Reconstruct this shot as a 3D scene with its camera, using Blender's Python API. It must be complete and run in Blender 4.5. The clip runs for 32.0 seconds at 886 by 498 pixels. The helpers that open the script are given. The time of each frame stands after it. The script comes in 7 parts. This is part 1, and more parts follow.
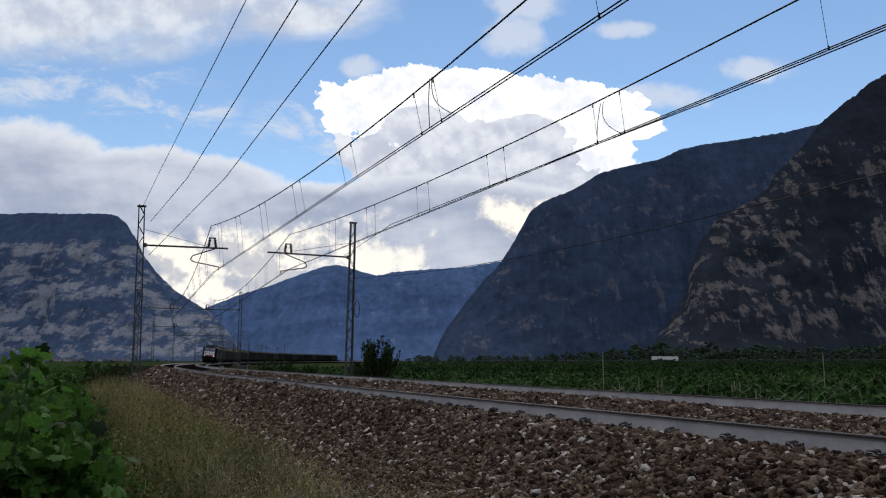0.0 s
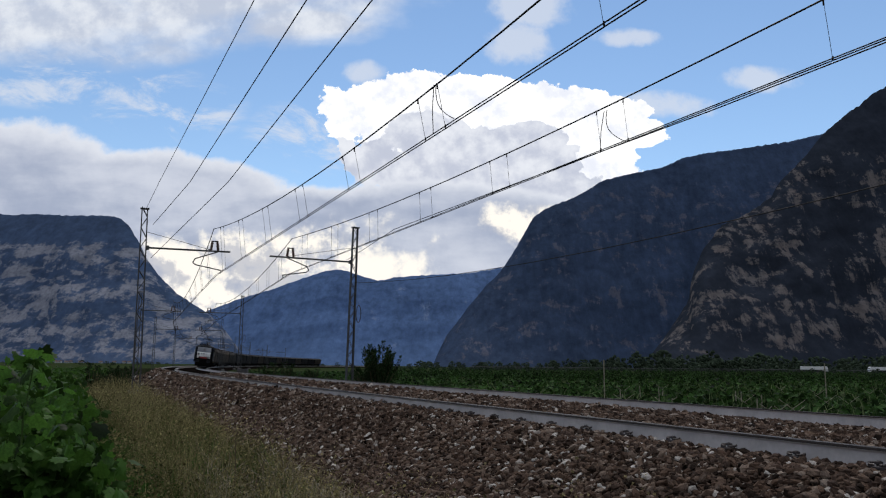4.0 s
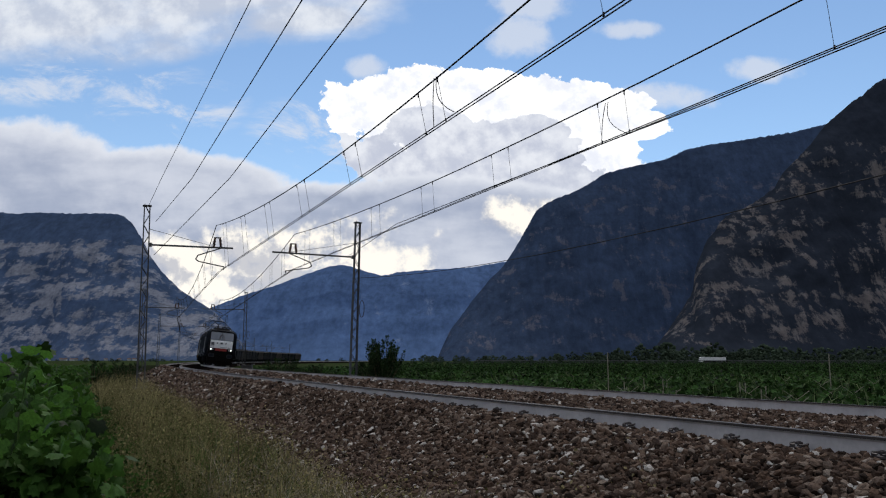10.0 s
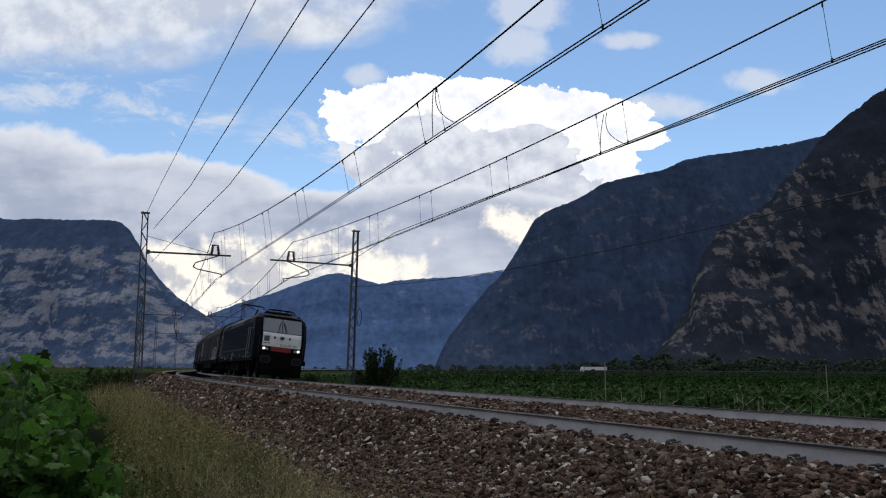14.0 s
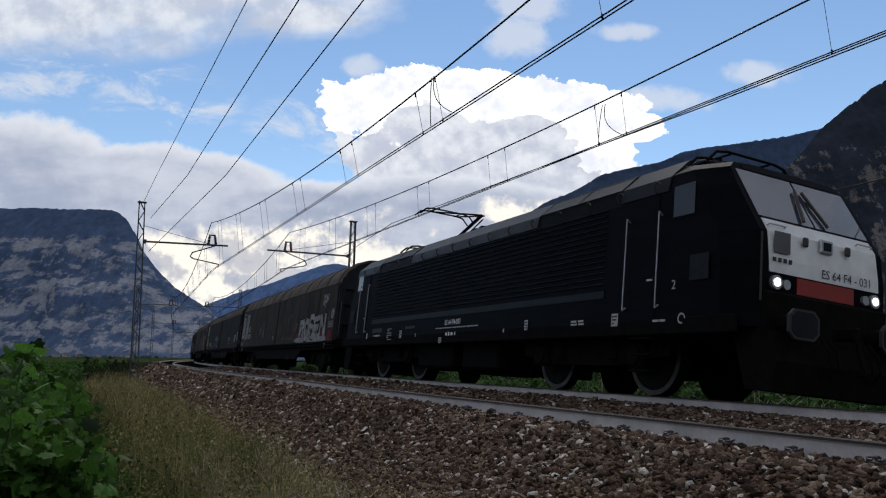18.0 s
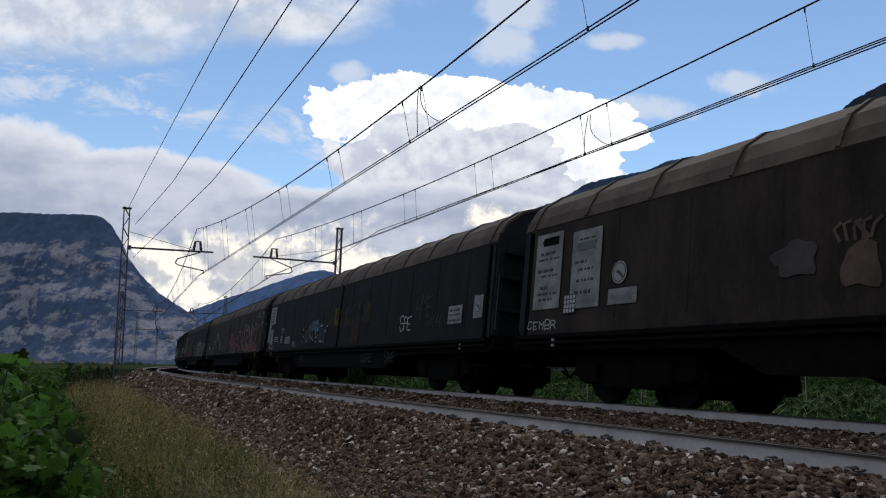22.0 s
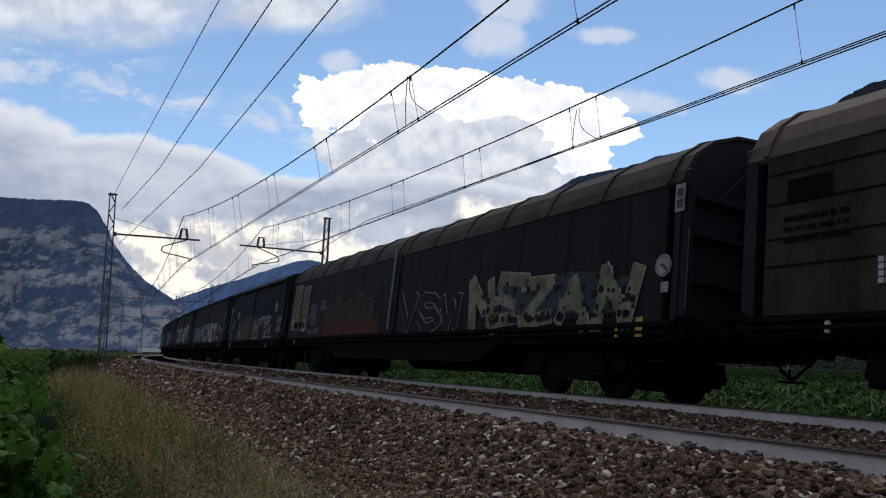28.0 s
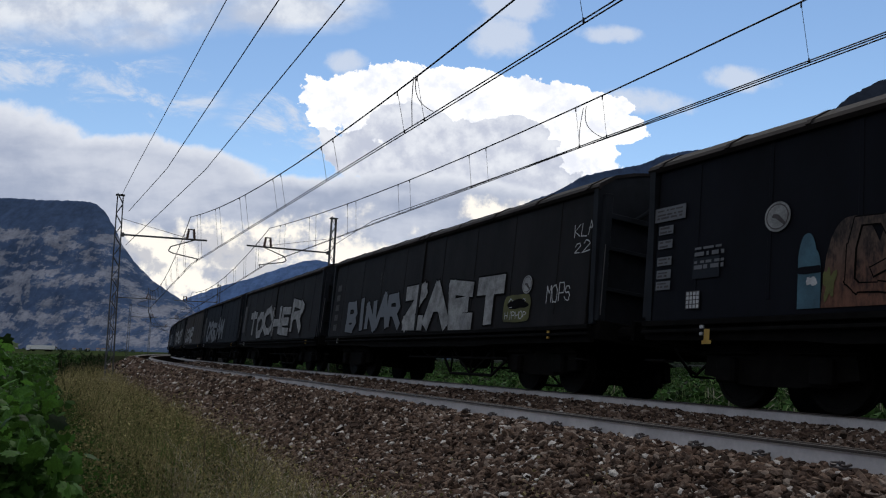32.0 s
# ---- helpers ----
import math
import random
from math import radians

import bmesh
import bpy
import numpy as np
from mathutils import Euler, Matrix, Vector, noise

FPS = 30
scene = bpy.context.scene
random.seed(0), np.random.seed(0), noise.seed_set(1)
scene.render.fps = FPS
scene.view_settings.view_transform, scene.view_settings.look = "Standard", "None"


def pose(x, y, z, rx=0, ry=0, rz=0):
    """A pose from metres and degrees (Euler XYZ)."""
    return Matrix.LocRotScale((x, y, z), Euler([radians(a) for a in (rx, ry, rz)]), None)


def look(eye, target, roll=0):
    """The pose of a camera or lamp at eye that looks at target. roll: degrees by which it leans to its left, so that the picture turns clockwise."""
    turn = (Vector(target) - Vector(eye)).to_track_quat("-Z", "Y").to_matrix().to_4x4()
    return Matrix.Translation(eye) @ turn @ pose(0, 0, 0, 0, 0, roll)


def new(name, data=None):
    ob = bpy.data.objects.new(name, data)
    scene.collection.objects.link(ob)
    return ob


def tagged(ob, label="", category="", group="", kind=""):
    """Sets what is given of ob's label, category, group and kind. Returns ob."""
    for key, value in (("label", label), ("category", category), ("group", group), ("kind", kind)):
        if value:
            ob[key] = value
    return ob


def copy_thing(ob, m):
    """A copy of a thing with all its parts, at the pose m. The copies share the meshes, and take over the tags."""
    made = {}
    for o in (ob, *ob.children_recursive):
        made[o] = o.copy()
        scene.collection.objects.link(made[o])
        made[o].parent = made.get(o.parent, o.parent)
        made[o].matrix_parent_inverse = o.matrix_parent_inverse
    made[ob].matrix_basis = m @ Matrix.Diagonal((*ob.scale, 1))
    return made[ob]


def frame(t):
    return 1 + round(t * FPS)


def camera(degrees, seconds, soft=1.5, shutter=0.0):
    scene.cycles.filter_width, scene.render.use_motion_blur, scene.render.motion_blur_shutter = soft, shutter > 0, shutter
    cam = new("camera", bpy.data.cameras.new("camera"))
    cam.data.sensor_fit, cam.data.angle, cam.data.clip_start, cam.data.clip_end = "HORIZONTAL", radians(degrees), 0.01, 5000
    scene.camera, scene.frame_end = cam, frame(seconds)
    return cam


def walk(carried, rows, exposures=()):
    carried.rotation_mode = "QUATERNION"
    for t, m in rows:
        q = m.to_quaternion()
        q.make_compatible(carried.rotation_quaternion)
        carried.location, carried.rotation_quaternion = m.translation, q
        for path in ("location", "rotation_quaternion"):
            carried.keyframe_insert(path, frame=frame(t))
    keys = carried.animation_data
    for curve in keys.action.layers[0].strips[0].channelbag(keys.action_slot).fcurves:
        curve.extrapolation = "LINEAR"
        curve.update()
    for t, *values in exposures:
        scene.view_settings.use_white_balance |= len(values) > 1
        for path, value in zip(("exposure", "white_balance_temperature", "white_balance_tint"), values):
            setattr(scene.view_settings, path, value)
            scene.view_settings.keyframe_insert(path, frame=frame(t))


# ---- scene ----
# Valley railway: a double track on a curve, a freight train coming by, seen from the outside of the curve.
# z = 0 is the head of the outer rail of the first track; x to the right, y ahead.
ROWS = [
    (0.0, pose(-0.011, -0.010, 0.470, 98.08, 0.08, -0.52)),
    (0.5, pose(-0.014, -0.011, 0.462, 97.86, -0.13, -0.62)),
    (1.0, pose(-0.012, -0.010, 0.463, 97.82, -0.11, -0.42)),
    (1.5, pose(-0.013, -0.002, 0.465, 97.83, -0.06, -0.47)),
    (2.0, pose(-0.011, -0.013, 0.468, 97.96, -0.12, -0.39)),
    (2.5, pose(-0.018, -0.019, 0.478, 98.42, -0.30, -0.45)),
    (3.0, pose(-0.018, -0.024, 0.476, 98.42, -0.40, -0.48)),
    (3.5, pose(-0.019, -0.020, 0.473, 98.55, -0.53, -0.50)),
    (5.5, pose(-0.013, -0.005, 0.470, 98.13, -0.56, -0.11)),
    (6.0, pose(-0.017, -0.003, 0.468, 98.08, -0.46, 0.37)),
    (6.5, pose(-0.011, -0.005, 0.473, 98.32, 0.22, 0.54)),
    (7.0, pose(-0.002, 0.000, 0.469, 98.36, 0.46, 0.47)),
    (7.5, pose(0.003, 0.001, 0.472, 98.42, 0.44, 0.33)),
    (8.0, pose(-0.000, -0.007, 0.474, 98.37, 0.35, 0.36)),
    (8.5, pose(-0.002, -0.002, 0.471, 98.39, 0.28, 0.25)),
    (9.0, pose(-0.000, 0.000, 0.473, 98.23, 0.22, 0.03)),
    (9.5, pose(0.003, 0.001, 0.472, 98.18, 0.20, -0.10)),
    (10.0, pose(0.006, 0.006, 0.466, 98.09, -0.04, -0.16)),
    (10.5, pose(0.002, 0.006, 0.472, 98.13, -0.12, -0.23)),
    (11.0, pose(0.001, 0.002, 0.471, 98.18, -0.18, -0.25)),
    (11.5, pose(-0.001, 0.001, 0.471, 98.27, -0.35, -0.23)),
    (12.0, pose(-0.005, -0.006, 0.472, 98.35, -0.42, -0.15)),
    (12.5, pose(-0.003, -0.004, 0.472, 98.34, -0.42, -0.13)),
    (13.0, pose(-0.005, -0.003, 0.472, 98.48, -0.46, -0.13)),
    (13.5, pose(-0.000, -0.005, 0.472, 98.58, -0.48, -0.31)),
    (14.0, pose(-0.003, -0.009, 0.475, 98.73, -0.39, -0.38)),
    (14.5, pose(-0.006, -0.012, 0.476, 98.56, -0.40, -0.32)),
    (16.5, pose(0.002, -0.002, 0.475, 98.37, -0.52, -0.52)),
    (17.0, pose(0.003, 0.012, 0.473, 98.36, -0.42, -0.44)),
    (17.5, pose(-0.003, 0.011, 0.475, 98.19, -0.45, -0.46)),
    (18.0, pose(-0.006, 0.024, 0.473, 98.08, -0.61, -0.61)),
    (18.5, pose(-0.004, 0.000, 0.476, 98.51, -0.55, -0.78)),
    (19.0, pose(-0.001, 0.002, 0.482, 98.63, -0.25, -1.17)),
    (19.5, pose(-0.004, -0.011, 0.488, 98.77, -0.45, -1.58)),
    (20.0, pose(0.006, -0.015, 0.490, 98.80, -0.65, -1.72)),
    (20.5, pose(0.006, -0.010, 0.484, 98.47, -0.70, -1.68)),
    (21.0, pose(0.010, -0.008, 0.486, 98.54, -0.75, -1.75)),
    (21.5, pose(0.007, -0.011, 0.487, 98.50, -0.72, -1.62)),
    (22.0, pose(0.002, -0.017, 0.493, 98.61, -0.76, -1.63)),
    (22.5, pose(0.001, -0.027, 0.493, 98.48, -0.83, -1.86)),
    (23.0, pose(0.004, -0.025, 0.492, 98.40, -1.02, -2.17)),
    (23.5, pose(0.007, -0.033, 0.492, 98.41, -1.29, -2.21)),
    (24.0, pose(0.015, -0.019, 0.494, 98.51, -1.42, -2.27)),
    (24.5, pose(0.017, -0.008, 0.484, 98.10, -1.55, -2.23)),
    (25.0, pose(0.018, 0.000, 0.479, 97.94, -1.45, -2.18)),
    (25.5, pose(0.017, 0.005, 0.485, 97.92, -1.33, -2.49)),
    (27.5, pose(0.023, 0.010, 0.488, 98.25, -1.44, -2.53)),
    (28.0, pose(0.031, 0.014, 0.487, 98.02, -1.49, -2.61)),
    (28.5, pose(0.037, 0.009, 0.487, 97.83, -1.52, -2.55)),
    (29.0, pose(0.035, -0.001, 0.486, 97.65, -1.50, -2.56)),
    (29.5, pose(0.034, 0.002, 0.483, 97.74, -1.48, -2.29)),
    (30.0, pose(0.029, -0.001, 0.488, 97.72, -1.41, -2.21)),
    (30.5, pose(0.030, 0.009, 0.486, 97.83, -1.44, -2.12)),
    (31.0, pose(0.029, 0.004, 0.488, 97.84, -1.34, -2.07)),
    (31.5, pose(0.025, -0.003, 0.485, 97.96, -1.45, -2.17)),
    (32.0, pose(0.031, 0.001, 0.490, 97.98, -1.42, -2.12)),
]
cam = camera(59.0, 32.0, soft=1.15)
walk(cam, ROWS)

# ---- the line of the track ----
RAD, LAT, HEAD = 860.7, 4.547, radians(-24.99)
TRACK2 = 4.194          # from the first outer rail to the second outer rail
DROP2 = -0.071          # the second track lies a little lower
GAUGE = 1.505           # between the middles of the rail heads
CANT = math.atan2(0.15, 1.5)
CX, CY = (LAT + RAD) * math.cos(HEAD), -(LAT + RAD) * math.sin(HEAD)
START = 10.585   # place of the first axle at 18 s


def trk(s, off, z=0.0):
    """The point s metres along the line, off metres inwards of the first outer rail."""
    a = HEAD + s / RAD
    return Vector((CX - (RAD - off) * math.cos(a), CY + (RAD - off) * math.sin(a), z))


def heading(s):
    return HEAD + s / RAD


def bed(off):
    """Height of the ballast across the line."""
    pts = ((-9.0, -1.15), (-3.4, -1.1), (-2.8, -1.02), (-2.0, -0.88), (-1.1, -0.56), (-0.45, -0.19), (-0.12, -0.15), (0.3, -0.2), (1.5, -0.36), (2.4, -0.38),
           (3.3, -0.29), (3.9, -0.235), (4.5, -0.28), (5.7, -0.43), (6.4, -0.46), (7.6, -0.98), (9.0, -1.15))
    for (a, b), (c, d) in zip(pts, pts[1:]):
        if off <= c:
            return b + (d - b) * max(0.0, (off - a) / (c - a))
    return -1.15


# ---- world, sun ----
world = bpy.data.worlds.new("sky")
scene.world = world
world.use_nodes = True


class Net:
    """Short hand for building node trees."""
    def __init__(self, tree):
        self.t = tree
        tree.nodes.clear()

    def add(self, kind, **kw):
        n = self.t.nodes.new(kind)
        for k, v in kw.items():
            if k == "op":
                n.operation = v
            elif k == "data":
                n.data_type = v
            elif k == "blend":
                n.blend_type = v
            elif k == "sky":
                n.sky_type = v
            elif k == "interp":
                n.interpolation_type = v
            elif k == "coat":
                n.feature = v
        return n

    def put(self, sock, v):
        if isinstance(v, bpy.types.NodeSocket):
            self.t.links.new(v, sock)
        else:
            sock.default_value = v

    def math(self, op, a, b=0.0, c=None, clamp=False):
        n = self.add("ShaderNodeMath", op=op)
        n.use_clamp = clamp
        self.put(n.inputs[0], a)
        self.put(n.inputs[1], b)
        if c is not None:
            self.put(n.inputs[2], c)
        return n.outputs[0]

    def ramp(self, v, a, b, lo=0.0, hi=1.0, smooth=True):
        n = self.add("ShaderNodeMapRange", interp="SMOOTHSTEP" if smooth else "LINEAR")
        for i, x in enumerate((v, a, b, lo, hi)):
            self.put(n.inputs[i], x)
        return n.outputs[0]

    def mix(self, f, a, b, blend="MIX"):
        n = self.add("ShaderNodeMix", data="RGBA", blend=blend)
        self.put(n.inputs[0], f)
        self.put(n.inputs[6], a)
        self.put(n.inputs[7], b)
        return n.outputs[2]

    def noise(self, vec, scale, detail=4.0, rough=0.55, distort=0.0, color=False):
        n = self.add("ShaderNodeTexNoise")
        if vec is not None:
            self.put(n.inputs["Vector"], vec)
        n.inputs["Scale"].default_value = scale
        n.inputs["Detail"].default_value = detail
        n.inputs["Roughness"].default_value = rough
        n.inputs["Distortion"].default_value = distort
        return n.outputs[1 if color else 0]

    def vec(self, x, y, z):
        n = self.add("ShaderNodeCombineXYZ")
        for i, v in enumerate((x, y, z)):
            self.put(n.inputs[i], v)
        return n.outputs[0]

    def xyz(self, v):
        n = self.add("ShaderNodeSeparateXYZ")
        self.put(n.inputs[0], v)
        return n.outputs


def rgb(r, g, b):
    return (r, g, b, 1.0)


def build_sky():
    w = Net(world.node_tree)
    out = w.add("ShaderNodeOutputWorld")
    bg = w.add("ShaderNodeBackground")
    bg.inputs[1].default_value = 0.1
    w.put(out.inputs[0], bg.outputs[0])
    sky = w.add("ShaderNodeTexSky", sky="NISHITA")
    sky.sun_disc = False
    sky.sun_elevation, sky.sun_rotation = radians(52), radians(8)
    sky.altitude, sky.air_density, sky.dust_density, sky.ozone_density = 200, 1.0, 0.0, 3.0
    co = w.add("ShaderNodeTexCoord").outputs[0]
    x, y, z = w.xyz(co)
    ahead = w.math("MAXIMUM", w.math("ABSOLUTE", y), 0.12)
    u, v = w.math("DIVIDE", x, ahead), w.math("DIVIDE", z, ahead)
    flat = w.vec(u, v, w.math("MULTIPLY", y, 0.3))
    big = w.noise(flat, 7.0, 5.0, 0.6)
    puff = w.noise(flat, 17.0, 9.0, 0.6)
    shift = w.add("ShaderNodeVectorMath", op="ADD")
    w.put(shift.inputs[0], flat)
    shift.inputs[1].default_value = (0.006, 0.016, 0.0)
    relief = w.math("SUBTRACT", puff, w.noise(shift.outputs[0], 17.0, 9.0, 0.6))
    curl = w.noise(flat, 48.0, 6.0, 0.62)

    def blob(cu, cv, a, b):
        du = w.math("DIVIDE", w.math("SUBTRACT", u, cu), a)
        dv = w.math("DIVIDE", w.math("SUBTRACT", v, cv), b)
        return w.math("SUBTRACT", 1.0, w.math("ADD", w.math("MULTIPLY", du, du), w.math("MULTIPLY", dv, dv)))

    def union(bl):
        m = blob(*bl[0])
        for b in bl[1:]:
            m = w.math("MAXIMUM", m, blob(*b))
        return m
    rough = w.math("ADD", w.math("MULTIPLY", w.math("SUBTRACT", puff, 0.5), 2.1), w.math("MULTIPLY", w.math("SUBTRACT", curl, 0.5), 0.75))
    # the big thunder head with a flat top
    tower = union(((-0.04, 0.33, 0.115, 0.055), (0.06, 0.34, 0.13, 0.045), (0.16, 0.33, 0.13, 0.04), (0.23, 0.31, 0.085, 0.026), (0.05, 0.27, 0.17, 0.06), (0.14, 0.25, 0.13, 0.09)))
    tower_m = w.ramp(w.math("ADD", tower, rough), 0.0, 0.07)
    # darker puffs inside it
    inner = union(((-0.01, 0.295, 0.06, 0.04), (0.06, 0.28, 0.13, 0.035), (-0.1, 0.25, 0.12, 0.045), (0.13, 0.3, 0.05, 0.02), (0.06, 0.21, 0.16, 0.06), (0.15, 0.24, 0.07, 0.035)))
    inner_m = w.ramp(w.math("ADD", inner, w.math("MULTIPLY", rough, 1.3)), 0.0, 0.16)
    # the grey bank, the pale veil above, the small clouds at the side
    bank = union(((-0.62, 0.2, 0.26, 0.125), (-0.4, 0.195, 0.25, 0.085), (-0.2, 0.165, 0.22, 0.07), (0.0, 0.16, 0.25, 0.085), (-0.25, 0.08, 0.3, 0.11)))
    bank_e = w.math("ADD", bank, w.math("MULTIPLY", rough, 0.26))
    bank_m = w.ramp(bank_e, 0.0, 0.22)
    wisp = w.noise(w.vec(w.math("MULTIPLY", u, 0.45), w.math("ADD", v, w.math("MULTIPLY", u, 0.12)), 0.0), 22.0, 7.0, 0.66, 0.4)
    veil = union(((-0.62, 0.47, 0.34, 0.085), (-0.3, 0.5, 0.3, 0.075), (-0.2, 0.46, 0.12, 0.03)))
    wisps = union(((-0.5, 0.375, 0.2, 0.05), (-0.36, 0.33, 0.12, 0.05), (-0.15, 0.3, 0.12, 0.06)))
    wisps_m = w.math("MULTIPLY", w.math("MULTIPLY", w.ramp(wisps, 0.0, 0.7), w.ramp(wisp, 0.46, 0.66)), 0.75)
    veil_m = w.math("MULTIPLY", w.ramp(w.math("ADD", veil, w.math("MULTIPLY", w.math("SUBTRACT", w.noise(w.vec(w.math("MULTIPLY", u, 0.5), v, 0.0), 9.0, 7.0, 0.55), 0.47), 3.2)), -0.2, 0.95), 0.92)
    side = union(((0.29, 0.345, 0.09, 0.022), (0.43, 0.385, 0.06, 0.02), (0.1, 0.43, 0.05, 0.035), (0.12, 0.49, 0.07, 0.04), (0.25, 0.44, 0.05, 0.015), (-0.1, 0.385, 0.03, 0.02)))
    side_m = w.math("MULTIPLY", w.ramp(w.math("ADD", side, w.math("MULTIPLY", w.math("SUBTRACT", puff, 0.5), 3.0)), -0.1, 0.9), 0.7)
    # unseen clouds all over the rest of the sky, greyed to lower the ambient light
    rest = w.math("MULTIPLY", w.ramp(w.noise(co, 2.6, 6.0, 0.6), 0.3, 0.5), w.math("ADD", w.ramp(v, 0.5, 0.75), w.ramp(y, 0.3, 0.0), clamp=True))
    # glow of the low sky near the gap between the mountains
    low = union(((-0.28, 0.1, 0.26, 0.075), (-0.12, 0.13, 0.15, 0.06), (0.11, 0.185, 0.06, 0.035)))
    low_m = w.ramp(w.math("ADD", low, w.math("MULTIPLY", w.math("SUBTRACT", puff, 0.5), 4.0)), 0.1, 0.9)
    bright = w.ramp(w.math("ADD", w.math("MULTIPLY", relief, 1.5), w.math("MULTIPLY", big, 0.9)), 0.2, 0.75)
    soft = w.ramp(w.math("ADD", w.math("MULTIPLY", relief, 0.25), w.noise(w.vec(w.math("MULTIPLY", u, 0.55), w.math("MULTIPLY", v, 1.7), 0.0), 6.5, 7.0, 0.55)), 0.34, 0.68)
    grey = w.mix(soft, rgb(3.7, 4.25, 5.6), rgb(6.3, 6.7, 7.7))
    grey = w.mix(w.ramp(bank_e, 0.05, 0.55), rgb(7.9, 8.2, 8.9), grey)
    white = w.mix(w.ramp(relief, -0.16, 0.1), rgb(8.6, 8.9, 9.8), rgb(11.5, 11.5, 11.5))
    c = sky.outputs[0]
    c = w.mix(1.0, c, rgb(1.28, 1.28, 1.24), "MULTIPLY")
    c = w.mix(w.math("MULTIPLY", rest, 0.95), c, w.mix(bright, rgb(2.4, 2.6, 3.1), rgb(5.2, 5.4, 5.9)))
    c = w.mix(veil_m, c, w.mix(bright, rgb(5.6, 6.1, 7.2), rgb(8.2, 8.5, 9.0)))
    c = w.mix(w.math("MAXIMUM", side_m, wisps_m), c, rgb(7.2, 7.6, 8.4))
    c = w.mix(tower_m, c, white)
    c = w.mix(w.math("MULTIPLY", w.math("MULTIPLY", inner_m, tower_m), 0.9), c, w.mix(bright, rgb(5.2, 5.6, 6.8), rgb(8.0, 8.3, 9.0)))
    c = w.mix(bank_m, c, grey)
    c = w.mix(w.math("MULTIPLY", low_m, 0.9), c, w.mix(w.ramp(w.math("ADD", w.math("MULTIPLY", relief, 2.2), big), 0.3, 0.62), rgb(6.3, 6.3, 6.6), rgb(11.2, 10.6, 9.5)))
    w.put(bg.inputs[0], c)


build_sky()
sun = new("sun", bpy.data.lights.new("sun", "SUN"))
sun.data.energy, sun.data.angle, sun.data.color = 1.0, radians(15), (1.0, 0.95, 0.88)
sun.matrix_world = look((0, 0, 50), (-math.sin(radians(8)) * math.cos(radians(52)), -math.cos(radians(8)) * math.cos(radians(52)), 50 - math.sin(radians(52))))


# ---- materials ----
def mat(name, col, rough=0.7, metal=0.0, scale=6.0, vary=0.25, col2=None, bump=0.2, fine=60.0, island=False, per_object=0.0, spec=None, coords="Object", stretch=None, thin=0.0):
    m = bpy.data.materials.new(name)
    m.use_nodes = True
    n = Net(m.node_tree)
    out = n.add("ShaderNodeOutputMaterial")
    b = n.add("ShaderNodeBsdfPrincipled")
    n.put(out.inputs[0], b.outputs[0])
    tc = n.add("ShaderNodeTexCoord")
    co = tc.outputs[3 if coords == "Object" else 0]
    if stretch:
        mp = n.add("ShaderNodeMapping")
        n.put(mp.inputs[0], co)
        mp.inputs[3].default_value = stretch
        co = mp.outputs[0]
    big = n.noise(co, scale, 5.0, 0.6)
    small = n.noise(co, fine, 3.0, 0.6)
    dark = tuple(c * (1 - vary) for c in col)
    light = tuple(min(1, c * (1 + vary)) for c in (col2 or col))
    f = n.math("ADD", n.math("MULTIPLY", big, 0.7), n.math("MULTIPLY", small, 0.3))
    c = n.mix(n.ramp(f, 0.3, 0.7), rgb(*dark), rgb(*light))
    if island:
        g = n.add("ShaderNodeNewGeometry")
        sp = 0.45 if island is True else island
        k = n.ramp(g.outputs["Random Per Island"], 0.0, 1.0, 1 - sp, 1 + sp, smooth=False)
        c = n.mix(1.0, c, n.vec(k, k, k), "MULTIPLY")
    if per_object:
        o = n.add("ShaderNodeObjectInfo")
        k = n.ramp(o.outputs["Random"], 0.0, 1.0, 1 - per_object, 1 + per_object, smooth=False)
        c = n.mix(1.0, c, n.vec(k, k, k), "MULTIPLY")
    n.put(b.inputs["Base Color"], c)
    n.put(b.inputs["Roughness"], n.ramp(small, 0.2, 0.8, max(0.02, rough - 0.1), min(1, rough + 0.1), smooth=False))
    b.inputs["Metallic"].default_value = metal
    if spec is not None:
        b.inputs["Specular IOR Level"].default_value = spec
    if bump:
        bp = n.add("ShaderNodeBump")
        bp.inputs["Strength"].default_value = bump
        bp.inputs["Distance"].default_value = 0.02
        n.put(bp.inputs["Height"], f)
        n.put(b.inputs["Normal"], bp.outputs[0])
    if thin:
        t = n.add("ShaderNodeBsdfTranslucent")
        n.put(t.inputs[0], c)
        ms = n.add("ShaderNodeMixShader")
        ms.inputs[0].default_value = thin
        n.put(ms.inputs[1], b.outputs[0])
        n.put(ms.inputs[2], t.outputs[0])
        n.put(out.inputs[0], ms.outputs[0])
    return m


def glow(name, col, power):
    m = bpy.data.materials.new(name)
    m.use_nodes = True
    n = Net(m.node_tree)
    out, e = n.add("ShaderNodeOutputMaterial"), n.add("ShaderNodeEmission")
    e.inputs[0].default_value, e.inputs[1].default_value = rgb(*col), power
    n.put(out.inputs[0], e.outputs[0])
    return m


def glass(name, col, ior=1.9):
    m = bpy.data.materials.new(name)
    m.use_nodes = True
    n = Net(m.node_tree)
    out, b = n.add("ShaderNodeOutputMaterial"), n.add("ShaderNodeBsdfPrincipled")
    b.inputs["Base Color"].default_value = rgb(*col)
    b.inputs["Roughness"].default_value = 0.06
    b.inputs["IOR"].default_value = ior
    n.put(out.inputs[0], b.outputs[0])
    return m


# Near black: the deep shade in the gaps between stones is in this colour
M_BED_SHADE = mat("ballast", (0.008, 0.006, 0.005), 0.95, spec=0.0, scale=9, vary=0.45, bump=0.8, fine=40)


